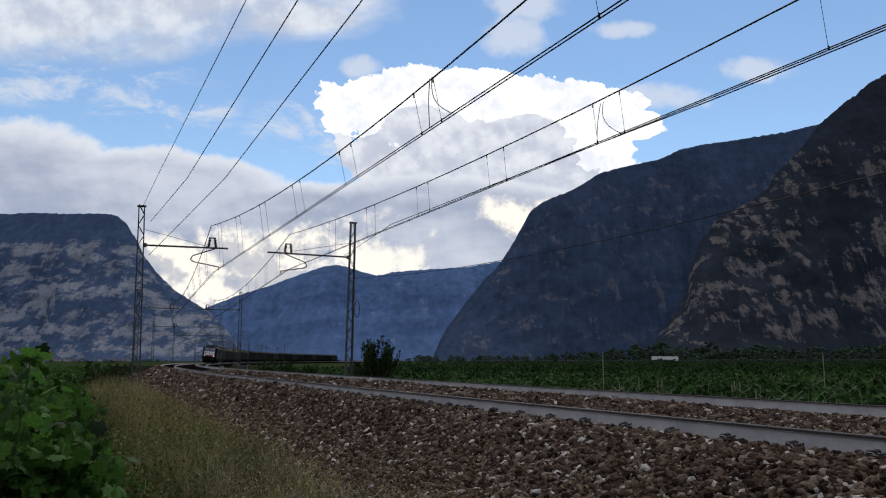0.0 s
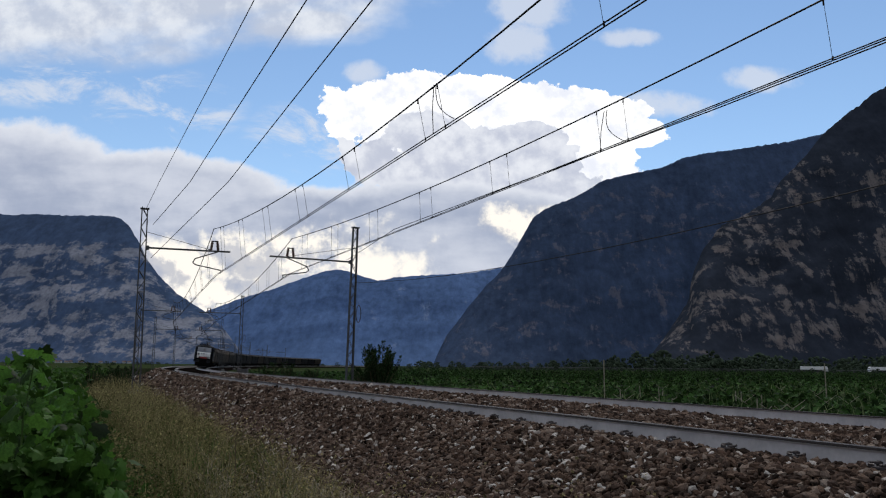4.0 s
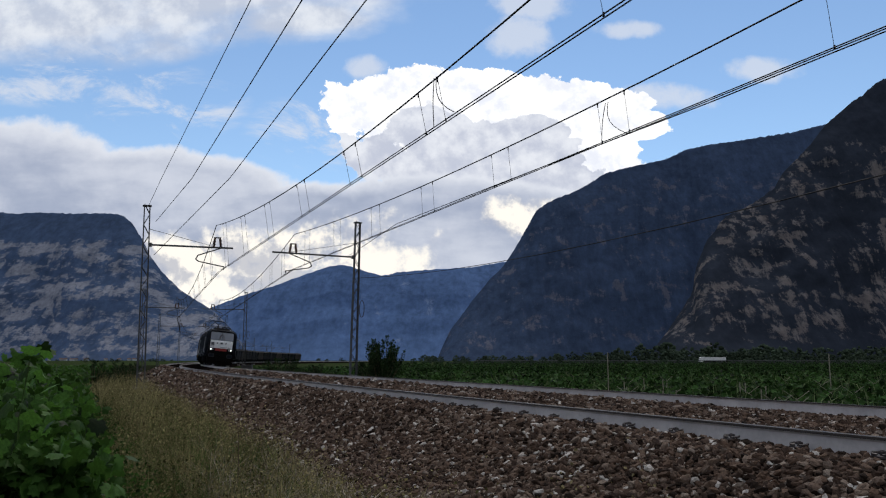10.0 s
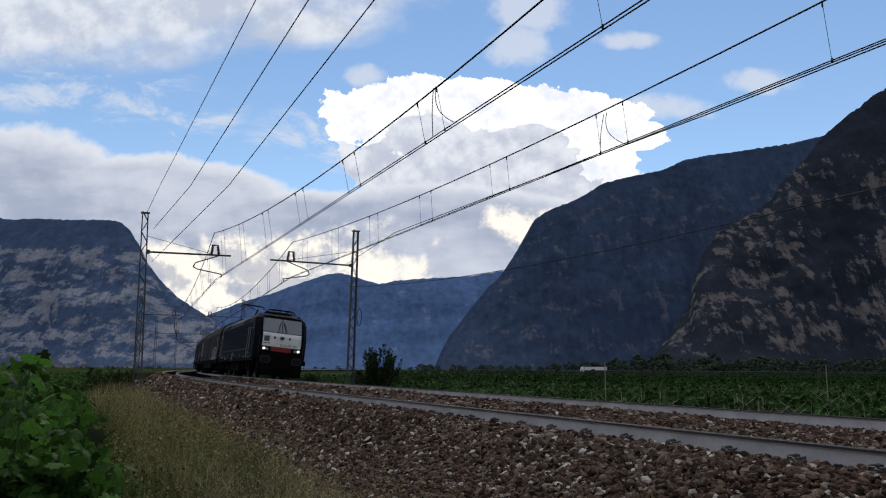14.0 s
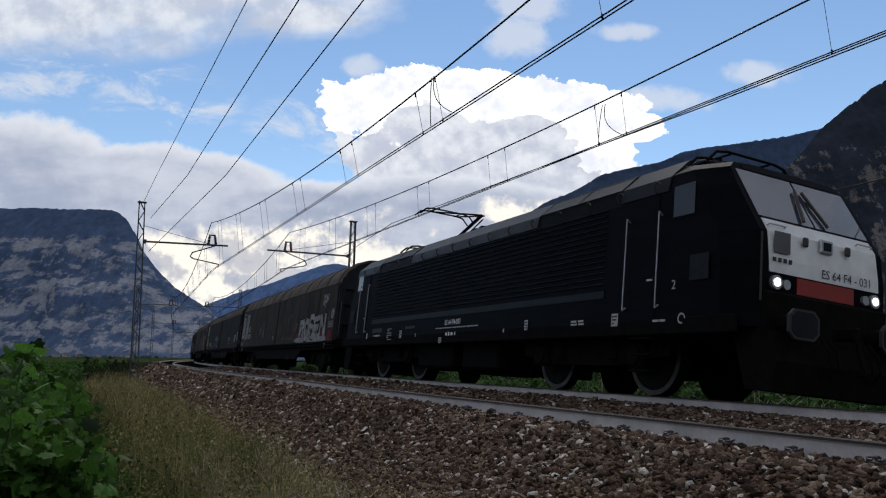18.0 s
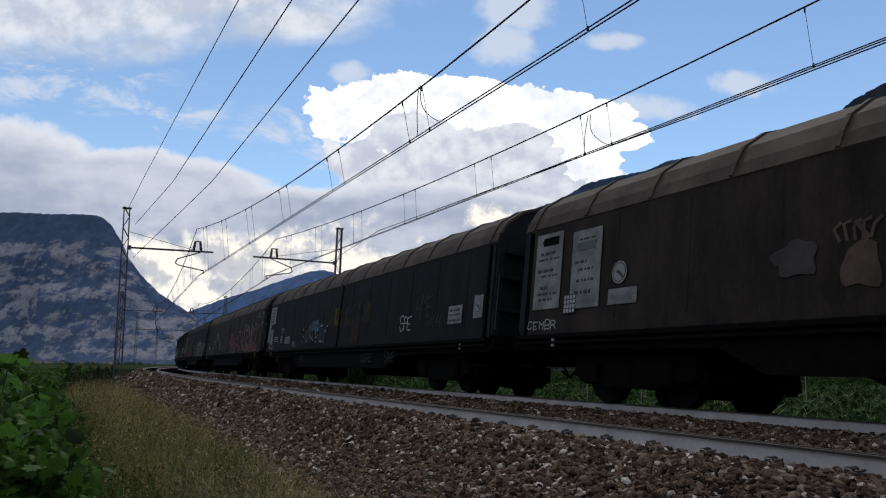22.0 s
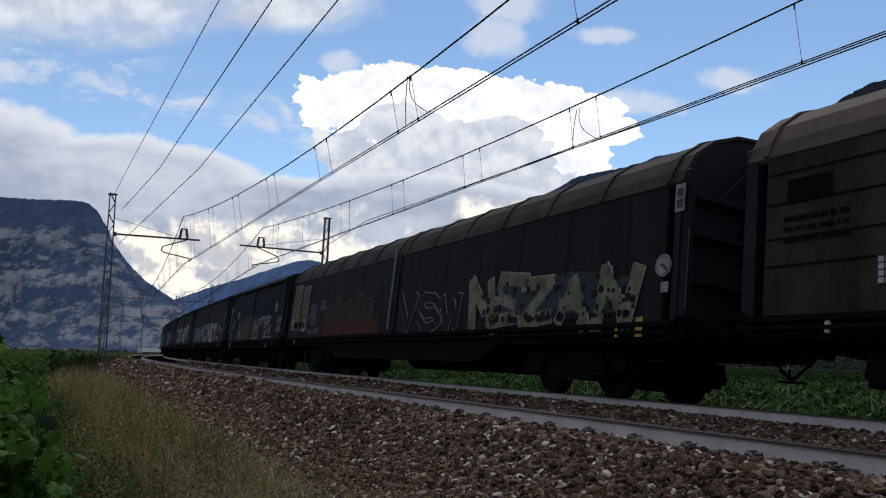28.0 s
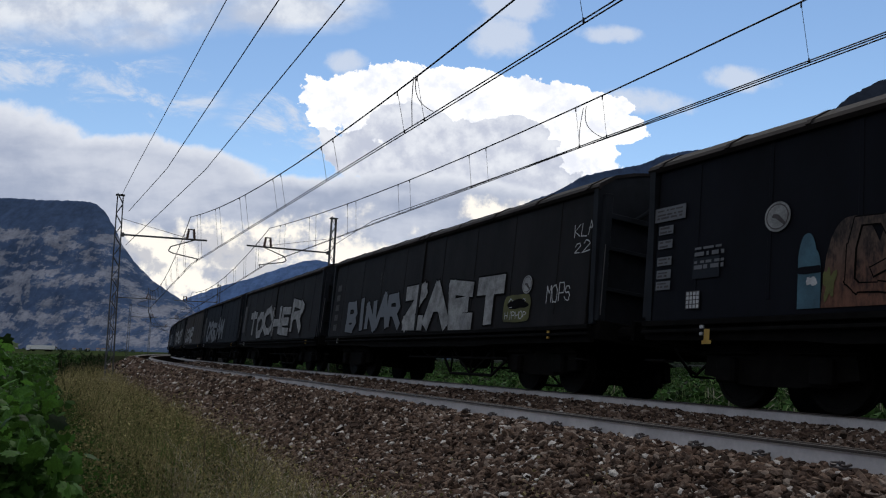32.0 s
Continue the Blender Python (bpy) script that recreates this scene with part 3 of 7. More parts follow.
# ---- mountains ----
def mountain_mat(name, forest, rock, amount, band, block, top, base, haze, streak_k=0.5, tint=0.0, ledge_k=0.5):
    """Forest broken by cliffs: beds of rock that run level, cut into blocks and combed by gullies. Heights in metres."""
    m = bpy.data.materials.new(name)
    m.use_nodes = True
    n = Net(m.node_tree)
    out, b = n.add("ShaderNodeOutputMaterial"), n.add("ShaderNodeBsdfPrincipled")
    n.put(out.inputs[0], b.outputs[0])
    b.inputs["Roughness"].default_value = 1.0
    b.inputs["Specular IOR Level"].default_value = 0.0
    pos = n.add("ShaderNodeNewGeometry").outputs["Position"]
    x, y, z = n.xyz(pos)
    y = n.math("MULTIPLY", y, 0.3)
    wide = n.noise(n.vec(x, y, z), 1.0 / (block * 2.4), 6.0, 0.55)
    blocks = n.noise(n.vec(x, y, n.math("MULTIPLY", z, 1.3)), 1.0 / block, 10.0, 0.74, 0.25)
    ledge = n.noise(n.vec(n.math("MULTIPLY", x, 0.3), n.math("MULTIPLY", y, 0.3), n.math("ADD", z, n.math("MULTIPLY", x, 0.12))), 1.0 / (band * 0.5), 8.0, 0.72, 0.2)
    gully = n.noise(n.vec(x, y, n.math("MULTIPLY", z, 0.16)), 1.0 / (block * 0.34), 9.0, 0.74, 0.2)
    fine = n.noise(n.vec(x, y, z), 1.0 / 11.0, 6.0, 0.7)
    tree = n.noise(n.vec(x, y, z), 1.0 / 26.0, 7.0, 0.72)
    # level beds that swing and break off
    phase = n.math("FRACT", n.math("ADD", n.math("DIVIDE", z, band), n.math("MULTIPLY", wide, 6.0)))
    bed_m = n.math("MULTIPLY", n.ramp(phase, 0.0, 0.55), n.ramp(phase, 0.82, 0.94, 1.0, 0.0))
    k = n.math("ADD", n.math("MULTIPLY", blocks, 1.15), n.math("MULTIPLY", ledge, ledge_k))
    k = n.math("ADD", k, n.math("MULTIPLY", gully, streak_k))
    k = n.math("ADD", k, n.math("ADD", n.math("MULTIPLY", bed_m, 0.1), n.math("MULTIPLY", fine, 0.16)))
    zz = n.math("ADD", z, n.math("MULTIPLY", n.math("SUBTRACT", blocks, 0.5), top * 0.3))
    k = n.math("SUBTRACT", k, n.ramp(zz, top * 0.9, top * 1.06, 0.0, 0.75))
    k = n.math("SUBTRACT", k, n.ramp(zz, base * 0.6, base * 1.5, 0.55, 0.0))
    mid = 0.5 * (1.15 + ledge_k + streak_k + 0.16) + 0.1 - amount
    k = n.ramp(k, mid, mid + 0.12)
    v = n.math("MULTIPLY", n.ramp(tree, 0.25, 0.75, 0.76, 1.24), n.ramp(gully, 0.25, 0.75, 0.84, 1.16))
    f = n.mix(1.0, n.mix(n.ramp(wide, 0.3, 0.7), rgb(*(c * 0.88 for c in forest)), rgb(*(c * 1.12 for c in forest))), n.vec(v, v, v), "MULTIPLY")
    shade = n.ramp(n.math("ADD", n.math("MULTIPLY", gully, 0.5), n.math("ADD", n.math("MULTIPLY", ledge, 0.3), n.math("MULTIPLY", fine, 0.5))), 0.42, 0.86)
    warm = n.mix(n.math("MULTIPLY", n.ramp(blocks, 0.4, 0.7), tint), rgb(*rock), rgb(rock[0] * 1.12, rock[1] * 0.93, rock[2] * 0.82))
    r = n.mix(shade, rgb(*(0.3 * c + 0.4 * g for c, g in zip(rock, forest))), n.mix(1.0, warm, rgb(1.25, 1.25, 1.25), "MULTIPLY"))
    c = n.mix(k, f, r)
    # Haze painted in: the foot blends to this tint, darker for the eastern slopes
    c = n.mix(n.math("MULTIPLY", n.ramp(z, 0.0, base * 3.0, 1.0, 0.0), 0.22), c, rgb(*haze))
    n.put(b.inputs["Base Color"], c)
    bp = n.add("ShaderNodeBump")
    bp.inputs["Strength"].default_value, bp.inputs["Distance"].default_value = 0.35, block * 0.018
    n.put(bp.inputs["Height"], n.math("ADD", n.math("MULTIPLY", gully, n.ramp(k, 0.0, 1.0, 0.6, 1.0)), n.math("ADD", n.math("MULTIPLY", fine, 0.3), n.math("MULTIPLY", ledge, 0.4))))
    n.put(b.inputs["Normal"], bp.outputs[0])
    return m


def mountain(name, crest, y_foot, y_ridge, material, label, cols=260, rows=90, seed=0.0, deep=70.0, fray=0.0012, wave=0.012):
    """A massif: its crest as slopes (sideways, upwards) seen down the valley; talus, two walls with a shelf between, gullies, a wooded top and a back."""
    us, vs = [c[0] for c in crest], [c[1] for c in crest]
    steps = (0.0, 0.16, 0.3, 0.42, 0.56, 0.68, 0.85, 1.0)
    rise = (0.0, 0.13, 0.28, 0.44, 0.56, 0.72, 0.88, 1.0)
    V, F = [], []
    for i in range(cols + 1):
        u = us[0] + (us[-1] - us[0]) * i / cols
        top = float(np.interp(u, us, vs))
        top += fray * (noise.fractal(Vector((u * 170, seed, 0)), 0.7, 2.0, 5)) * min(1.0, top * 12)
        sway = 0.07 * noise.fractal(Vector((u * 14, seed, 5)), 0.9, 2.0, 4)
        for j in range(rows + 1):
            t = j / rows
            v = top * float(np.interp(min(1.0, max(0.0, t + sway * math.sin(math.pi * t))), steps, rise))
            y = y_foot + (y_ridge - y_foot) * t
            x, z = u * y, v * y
            g = noise.ridged_multi_fractal(Vector((x * 0.0052, seed, z * 0.0013)), 0.9, 2.1, 5, 1.0, 2.0)
            h = noise.fractal(Vector((x * 0.011, seed + 4, z * 0.009)), 0.8, 2.0, 5)
            near = min(1.0, 6 * t) * min(1.0, 6 * (1 - t) + 0.25)
            y -= deep * near * (0.55 * (g - 1.0) + 0.5 * h)
            w = wave * near * noise.fractal(Vector((x * 0.008, seed + 9, z * 0.006)), 0.9, 2.0, 4) * min(1.0, top * 6)
            V.append(((u + 0.4 * w) * y, y, -1.4 + max(-0.3, (v + 0.15 * w) * y)))
        V.append((u * y_ridge * 1.3, y_ridge * 1.3, -1.4 + 0.5 * top * y_ridge))
    n = rows + 2
    for i in range(cols):
        for j in range(n - 1):
            a = i * n + j
            F.append((a, a + n, a + n + 1, a + 1))
    return tagged(new(name, from_arrays(name, V, F, material, True)), label, "mountain", kind="structure")


# Distance haze is put into these blue forest and rock colours
M_MT_L = mountain_mat("hazy_limestone_and_forest", (0.064, 0.098, 0.172), (0.255, 0.265, 0.305), 0.08, 75.0, 95.0, 480, 14, (0.12, 0.15, 0.21), 0.4, 0.0, 0.6)
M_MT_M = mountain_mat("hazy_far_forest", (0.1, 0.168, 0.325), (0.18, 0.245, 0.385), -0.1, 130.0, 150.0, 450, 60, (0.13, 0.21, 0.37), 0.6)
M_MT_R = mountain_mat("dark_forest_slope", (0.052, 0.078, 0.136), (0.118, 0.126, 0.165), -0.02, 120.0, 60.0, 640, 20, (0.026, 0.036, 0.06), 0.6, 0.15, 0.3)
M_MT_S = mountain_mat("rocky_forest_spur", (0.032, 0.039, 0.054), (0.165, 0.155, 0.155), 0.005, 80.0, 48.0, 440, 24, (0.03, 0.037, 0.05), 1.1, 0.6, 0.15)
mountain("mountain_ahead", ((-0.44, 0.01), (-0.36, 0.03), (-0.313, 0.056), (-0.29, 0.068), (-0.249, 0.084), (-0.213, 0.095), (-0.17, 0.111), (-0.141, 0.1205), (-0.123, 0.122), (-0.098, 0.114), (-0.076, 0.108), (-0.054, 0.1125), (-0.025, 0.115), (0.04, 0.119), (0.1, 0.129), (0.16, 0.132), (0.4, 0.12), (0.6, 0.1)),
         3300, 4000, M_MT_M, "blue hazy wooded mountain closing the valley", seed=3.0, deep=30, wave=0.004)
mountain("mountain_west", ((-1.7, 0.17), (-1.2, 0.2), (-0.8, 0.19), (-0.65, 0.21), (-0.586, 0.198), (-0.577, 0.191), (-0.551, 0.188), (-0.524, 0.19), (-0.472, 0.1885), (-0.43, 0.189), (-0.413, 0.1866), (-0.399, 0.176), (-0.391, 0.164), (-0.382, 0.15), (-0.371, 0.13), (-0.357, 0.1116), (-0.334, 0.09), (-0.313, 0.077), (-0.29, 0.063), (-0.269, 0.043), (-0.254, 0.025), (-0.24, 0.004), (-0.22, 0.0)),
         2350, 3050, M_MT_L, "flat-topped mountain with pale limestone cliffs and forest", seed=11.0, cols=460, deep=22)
# Foot set close to the ridge so the sun stays off this slope
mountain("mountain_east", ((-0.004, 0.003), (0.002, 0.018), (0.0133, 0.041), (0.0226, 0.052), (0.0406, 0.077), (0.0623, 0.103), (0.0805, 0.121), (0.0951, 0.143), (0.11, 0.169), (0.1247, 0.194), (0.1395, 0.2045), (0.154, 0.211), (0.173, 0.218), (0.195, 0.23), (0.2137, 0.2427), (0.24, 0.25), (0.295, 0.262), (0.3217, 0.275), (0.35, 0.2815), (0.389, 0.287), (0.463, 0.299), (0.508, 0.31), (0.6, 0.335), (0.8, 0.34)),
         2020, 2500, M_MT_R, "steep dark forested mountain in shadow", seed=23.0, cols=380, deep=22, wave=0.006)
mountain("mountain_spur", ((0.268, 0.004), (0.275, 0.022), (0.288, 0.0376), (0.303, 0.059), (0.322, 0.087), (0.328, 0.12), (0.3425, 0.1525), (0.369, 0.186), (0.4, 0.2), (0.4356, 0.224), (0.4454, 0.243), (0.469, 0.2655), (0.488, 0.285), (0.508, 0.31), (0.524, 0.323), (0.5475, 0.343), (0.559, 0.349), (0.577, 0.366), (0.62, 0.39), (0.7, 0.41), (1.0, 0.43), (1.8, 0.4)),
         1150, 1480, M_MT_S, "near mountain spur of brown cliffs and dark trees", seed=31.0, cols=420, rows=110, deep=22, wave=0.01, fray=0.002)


# the rest of the valley, behind the camera and at the sides
def hills(name, a0, a1, dist, height, material, label, seed):
    bm = B()
    grid = []
    for i in range(91):
        a = radians(a0 + (a1 - a0) * i / 90)
        col = []
        for j in range(13):
            t = j / 12
            r = dist * (1 + 0.45 * t)
            h = height * (t ** 1.2) * (1 + 0.35 * noise.fractal(Vector((math.cos(a) * 3, math.sin(a) * 3, seed)), 1.0, 2.0, 4))
            col.append(bm.verts.new((r * math.sin(a), r * math.cos(a), -1.5 + h + 12 * noise.noise(Vector((r * 0.01, a * 20, seed))) * t)))
        grid.append(col)
    for a, b in zip(grid, grid[1:]):
        for j in range(12):
            bm.faces.new((a[j], a[j + 1], b[j + 1], b[j]))
    bmesh.ops.recalc_face_normals(bm, faces=bm.faces)
    return thing(name, bm, material, label, "mountain", kind="structure", smooth=True)


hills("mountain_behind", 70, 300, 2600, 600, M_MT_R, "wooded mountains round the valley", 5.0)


# ---- overhead line ----
def lattice_mast(height, label, arm_side, arm_z, arm_len, ins_at, coil=False):
    """A braced steel mast; the arm reaches towards arm_side (+1: along its own x)."""
    root = thing("catenary_mast", None, None, label, "mast", "masts of the overhead line")
    w0, w1 = 0.165, 0.12
    for sx in (-1, 1):
        bm = B()
        for sy in (-1, 1):
            prism(bm, [(sx * w0 - 0.03, sy * 0.11 - 0.008), (sx * w0 + 0.03, sy * 0.11 - 0.008), (sx * w0 + 0.03, sy * 0.11 + 0.008), (sx * w0 - 0.03, sy * 0.11 + 0.008)], "z", 0, height)
        prism(bm, [(sx * (w0 + 0.03) - 0.006, -0.11), (sx * (w0 + 0.03) + 0.006, -0.11), (sx * (w0 + 0.03) + 0.006, 0.11), (sx * (w0 + 0.03) - 0.006, 0.11)], "z", 0, height)
        for v in bm.verts:
            v.co.x *= 1 - (1 - w1 / w0) * v.co.z / height
        part("chord", bm, M_MAST, root)
    n = 17
    for sy in (-1, 1):
        for i in range(n):
            z0, z1 = height * i / n + 0.1, height * (i + 1) / n + 0.06
            wa = w0 - (w0 - w1) * z0 / height
            bm = B()
            rod(bm, (-wa if i % 2 else wa, sy * 0.115, z0), (wa if i % 2 else -wa, sy * 0.115, z1), 0.016, 4)
            part("brace", bm, M_MAST, root)
    part("cap_plate", box(B(), 0, 0, height - 0.02, 0.4, 0.28, 0.05), M_MAST, root)
    part("footing", box(B(), 0, 0, -0.35, 0.7, 0.7, 0.7, 0.04), M_CONC, root, "grey concrete footing")
    a = arm_side
    arm = part("cantilever_arm", rod(B(), (a * 0.15, 0, arm_z), (a * arm_len, 0, arm_z - 0.02), 0.045, 8), M_MAST, root)
    part("tie_rod", rod(B(), (a * 0.15, 0, arm_z + 0.75), (a * (arm_len - 0.9), 0, arm_z + 0.03), 0.012, 5), M_MAST, root)
    part("arm_bracket", box(B(), a * 0.2, 0, arm_z, 0.14, 0.26, 0.18, 0.01), M_MAST, root)
    ins = part("insulator_frame", B(), M_MAST, root)
    x0 = a * ins_at
    for dx in (-0.17, 0.17):
        bm = B()
        rod(bm, (x0 + dx, 0, arm_z), (x0 + dx * 0.7, 0, arm_z + 0.45), 0.05, 8)
        for q in range(5):
            rod(bm, (x0 + dx * (1 - 0.06 * q), 0, arm_z + 0.06 + 0.07 * q), (x0 + dx * (1 - 0.06 * q), 0, arm_z + 0.085 + 0.07 * q), 0.075, 10)
        part("insulator", bm, M_INSUL, ins)
    part("yoke", box(B(), x0, 0, arm_z + 0.47, 0.34, 0.1, 0.05, 0.01), M_MAST, ins)
    bm = B()
    pts = [(x0 + a * 0.15, 0, arm_z - 0.05), (x0 - a * 0.9, 0, arm_z - 0.42), (x0 - a * 1.0, 0, arm_z - 0.62), (x0 - a * 0.85, 0, arm_z - 0.72), (x0 + a * 0.35, 0, arm_z - 0.95), (x0 + a * 0.3, 0, arm_z - 1.1)]
    for p, q in zip(pts, pts[1:]):
        rod(bm, p, q, 0.028, 6)
    part("registration_arm", bm, M_MAST, root)
    if coil:
        bm = B()
        for k in range(14):
            q0, q1 = 2 * math.pi * k / 14, 2 * math.pi * (k + 1) / 14
            rod(bm, (0.36 + 0.13 * math.cos(q0), 0, 3.9 + 0.45 * math.sin(q0)), (0.36 + 0.13 * math.cos(q1), 0, 3.9 + 0.45 * math.sin(q1)), 0.02, 5)
        part("cable_coil", bm, M_CLIP, root)
    return root


MAST_L = -2.48
MAST_R = TRACK2 + 3.62
mast_a = lattice_mast(8.5, "grey lattice steel mast with an arm over the first track", 1, 6.62, 4.02, 3.27)
mast_b = lattice_mast(8.5, "grey lattice steel mast with an arm over the second track", -1, 6.62, 4.45, 3.4, True)
mast_a.matrix_basis = Matrix.Translation(trk(39.0, MAST_L, -0.75)) @ Matrix.Rotation(-heading(39), 4, "Z") @ Matrix.Rotation(radians(-0.9), 4, "Y")
mast_b.matrix_basis = Matrix.Translation(trk(39.6, MAST_R, -0.75)) @ Matrix.Rotation(-heading(39), 4, "Z") @ Matrix.Rotation(radians(0.9), 4, "Y")
for k, s in enumerate((86, 133, 180, 227, 274, 321, 368)):
    copy_thing(mast_a, Matrix.Translation(trk(s, MAST_L, -0.75)) @ Matrix.Rotation(-heading(s), 4, "Z"))
    copy_thing(mast_b, Matrix.Translation(trk(s + 0.6, MAST_R, -0.75)) @ Matrix.Rotation(-heading(s), 4, "Z"))
s = -11
copy_thing(mast_a, Matrix.Translation(trk(s, MAST_L, -0.75)) @ Matrix.Rotation(-heading(s), 4, "Z"))
copy_thing(mast_b, Matrix.Translation(trk(s, MAST_R, -0.75)) @ Matrix.Rotation(-heading(s), 4, "Z"))


def wire(name, pts, r, label, parent=None):
    cu = bpy.data.curves.new(name, "CURVE")
    cu.dimensions = "3D"
    cu.bevel_depth, cu.bevel_resolution = r, 1
    sp = cu.splines.new("POLY")
    sp.points.add(len(pts) - 1)
    for p, q in zip(sp.points, pts):
        p.co = (*q, 1)
    tmp = bpy.data.objects.new(name, cu)
    me = bpy.data.meshes.new_from_object(tmp)
    bpy.data.objects.remove(tmp)
    me.materials.append(M_WIRE)
    ob = new(name, me)
    if parent:
        ob.parent = parent
        if label:
            ob["label"] = label
        return ob
    return tagged(ob, label, "wire", "overhead wires", "structure")


def lerp_line(a, b, t, sag=0.0):
    p = a.lerp(b, t)
    p.z -= 4 * sag * t * (1 - t)
    return p


SUPPORTS = [-11, 39, 86, 133, 180, 227, 274, 321, 368]


def overhead(z_con, z_mes, low, carry, lean):
    """Messenger, twin contact wires and paired droppers of one track, span by span; carry, lean: how far inwards of the first rail the messenger and the contact wires hang at the ends of the first span."""
    root = thing("overhead_line", None, None, "dark copper messenger and contact wires with droppers", "overhead line", "overhead wires")
    for k, (s0, s1) in enumerate(zip(SUPPORTS, SUPPORTS[1:])):
        (m0, m1), (l0, l1) = (carry[::-1], lean[::-1]) if k % 2 else (carry, lean)
        a, b = trk(s0, m0, z_mes), trk(s1, m1, z_mes)
        c, d = trk(s0, l0, z_con), trk(s1, l1, z_con)
        n = 24
        fat = 1.0 if k == 0 else 1.25
        wire("messenger_wire", [lerp_line(a, b, i / n, low) for i in range(n + 1)], 0.0155 * fat, "", root)
        for dx in (-0.035, 0.035):
            sh = Vector((math.cos(heading(s0)) * dx, -math.sin(heading(s0)) * dx, 0))
            wire("contact_wire", [c + sh, d + sh], 0.0105 * fat, "", root)
        if k > 3:
            continue
        for i in range(10):
            for sm in (7.55 + 4.75 * i, 7.55 + 4.75 * i + 0.9):
                t = (sm - 5.0 * (k > 0) + 11) / (s1 - s0) - (0.0 if k == 0 else 0.22)
                if not 0.04 < t < 0.97 or k == 0 and 7.6 < sm < 8.6:
                    continue
                p, q = lerp_line(a, b, t, low), c.lerp(d, t)
                bm = B()
                rod(bm, p, q, 0.005 * fat, 4)
                rod(bm, p - Vector((0, 0, 0.09)), p + Vector((0, 0, 0.01)), 0.014 * fat, 5)
                rod(bm, q - Vector((0, 0, 0.01)), q + Vector((0, 0, 0.05)), 0.016 * fat, 5)
                part("dropper", bm, M_WIRE, root)
    return root


line_a = overhead(4.72, 7.0, 1.5, (0.72, 0.6), (0.86, 0.8))
line_b = overhead(5.02, 6.8, 0.93, (5.1, 4.45), (5.3, 4.45))


# ---- train: shared pieces ----
# own axes of a vehicle: x forward, y to its left, z up from the rail heads; the side towards y < 0 faces the camera
TRAIN = []        # (thing, middle along the train, wheelsets)


def lay(text, size, x, z, material, parent, name="lettering", side=-1.0, y=1.5, bold=0.0, squash=1.0, lean=0.0, outline=0.0):
    """Flat letters on the side of a vehicle (or on its front if side is 0)."""
    cu = bpy.data.curves.new(name, "FONT")
    cu.body, cu.size, cu.offset, cu.shear = text, size, bold, lean
    cu.resolution_u = 3
    if outline:
        cu.fill_mode = "NONE"
        cu.bevel_depth, cu.bevel_resolution = outline, 0
    tmp = bpy.data.objects.new(name, cu)
    me = bpy.data.meshes.new_from_object(tmp)
    bpy.data.objects.remove(tmp)
    me.materials.clear()
    me.materials.append(material)
    ob = new(name, me)
    ob.parent = parent
    ob.matrix_basis = Matrix.Translation((x, -y, z)) @ Matrix.Rotation(math.pi / 2, 4, "X") @ Matrix.Diagonal((squash, 1, 1, 1))
    return ob


def decal(name, x, z, w, h, material, parent, y=1.5, label="", thick=0.004):
    return part(name, box(B(), x, -y, z, w, thick, h), material, parent, label)


def bars(name, x, z, w, h, rows, material, parent, y, seed=0):
    """Lines of writing too small to read."""
    rng = random.Random(seed)
    bm = B()
    for i in range(rows):
        if rows > 4 and rng.random() < 0.18:
            continue
        zz = z + h / 2 - h * (i + 0.5 + rng.uniform(-0.15, 0.15)) / rows
        left = x - w / 2 + (rng.uniform(0, 0.25) * w if rows > 4 else 0)
        right = x + w / 2 - (rng.uniform(0, 0.5) * w if rows > 4 else 0)
        tall = h / rows * rng.uniform(0.3, 0.6)
        while left < right - 0.03:
            ln = min(rng.uniform(0.03, 0.2), right - left)
            box(bm, left + ln / 2, -y, zz, ln, 0.003, tall)
            left += ln + rng.uniform(0.02, 0.06)
    return tagged(part(name, bm, material, parent), kind="stuff")


def wheelset(r, parent, x, material):
    bm = B()
    rod(bm, (0, -0.8, 0), (0, 0.8, 0), 0.09, 8)
    for sy in (-1, 1):
        rod(bm, (0, sy * 0.685, 0), (0, sy * 0.82, 0), r, 26)
        rod(bm, (0, sy * 0.66, 0), (0, sy * 0.69, 0), r + 0.03, 26)
        rod(bm, (0, sy * 0.82, 0), (0, sy * 0.826, 0), r * 0.8, 22)
        rod(bm, (0, sy * 0.826, 0), (0, sy * 0.87, 0), r * 0.3, 12)
        for q in range(4):
            a = q * math.pi / 2
            box(bm, math.cos(a) * r * 0.55, sy * 0.828, math.sin(a) * r * 0.55, 0.08, 0.012, 0.08)
    ob = part("wheelset", bm, M_WHEEL, parent, "dark steel axle with two worn wheels")
    ob.matrix_basis = Matrix.Translation((x, 0, r))
    for sy in (-1, 1):
        bm = B()
        rim = [[bm.verts.new((k * r * math.cos(a * math.pi / 13), sy * y, k * r * math.sin(a * math.pi / 13))) for a in range(26)] for k, y in ((0.995, 0.822), (0.985, 0.832), (0.87, 0.832), (0.86, 0.822))]
        for p, q in zip(rim, rim[1:]):
            for a in range(26):
                bm.faces.new((p[a], p[(a + 1) % 26], q[(a + 1) % 26], q[a]))
        bmesh.ops.recalc_face_normals(bm, faces=bm.faces)
        part("tyre", bm, M_TYRE if r > 0.5 else M_WHEEL, ob, "worn grey wheel tyre" if r > 0.5 else "")
    return ob


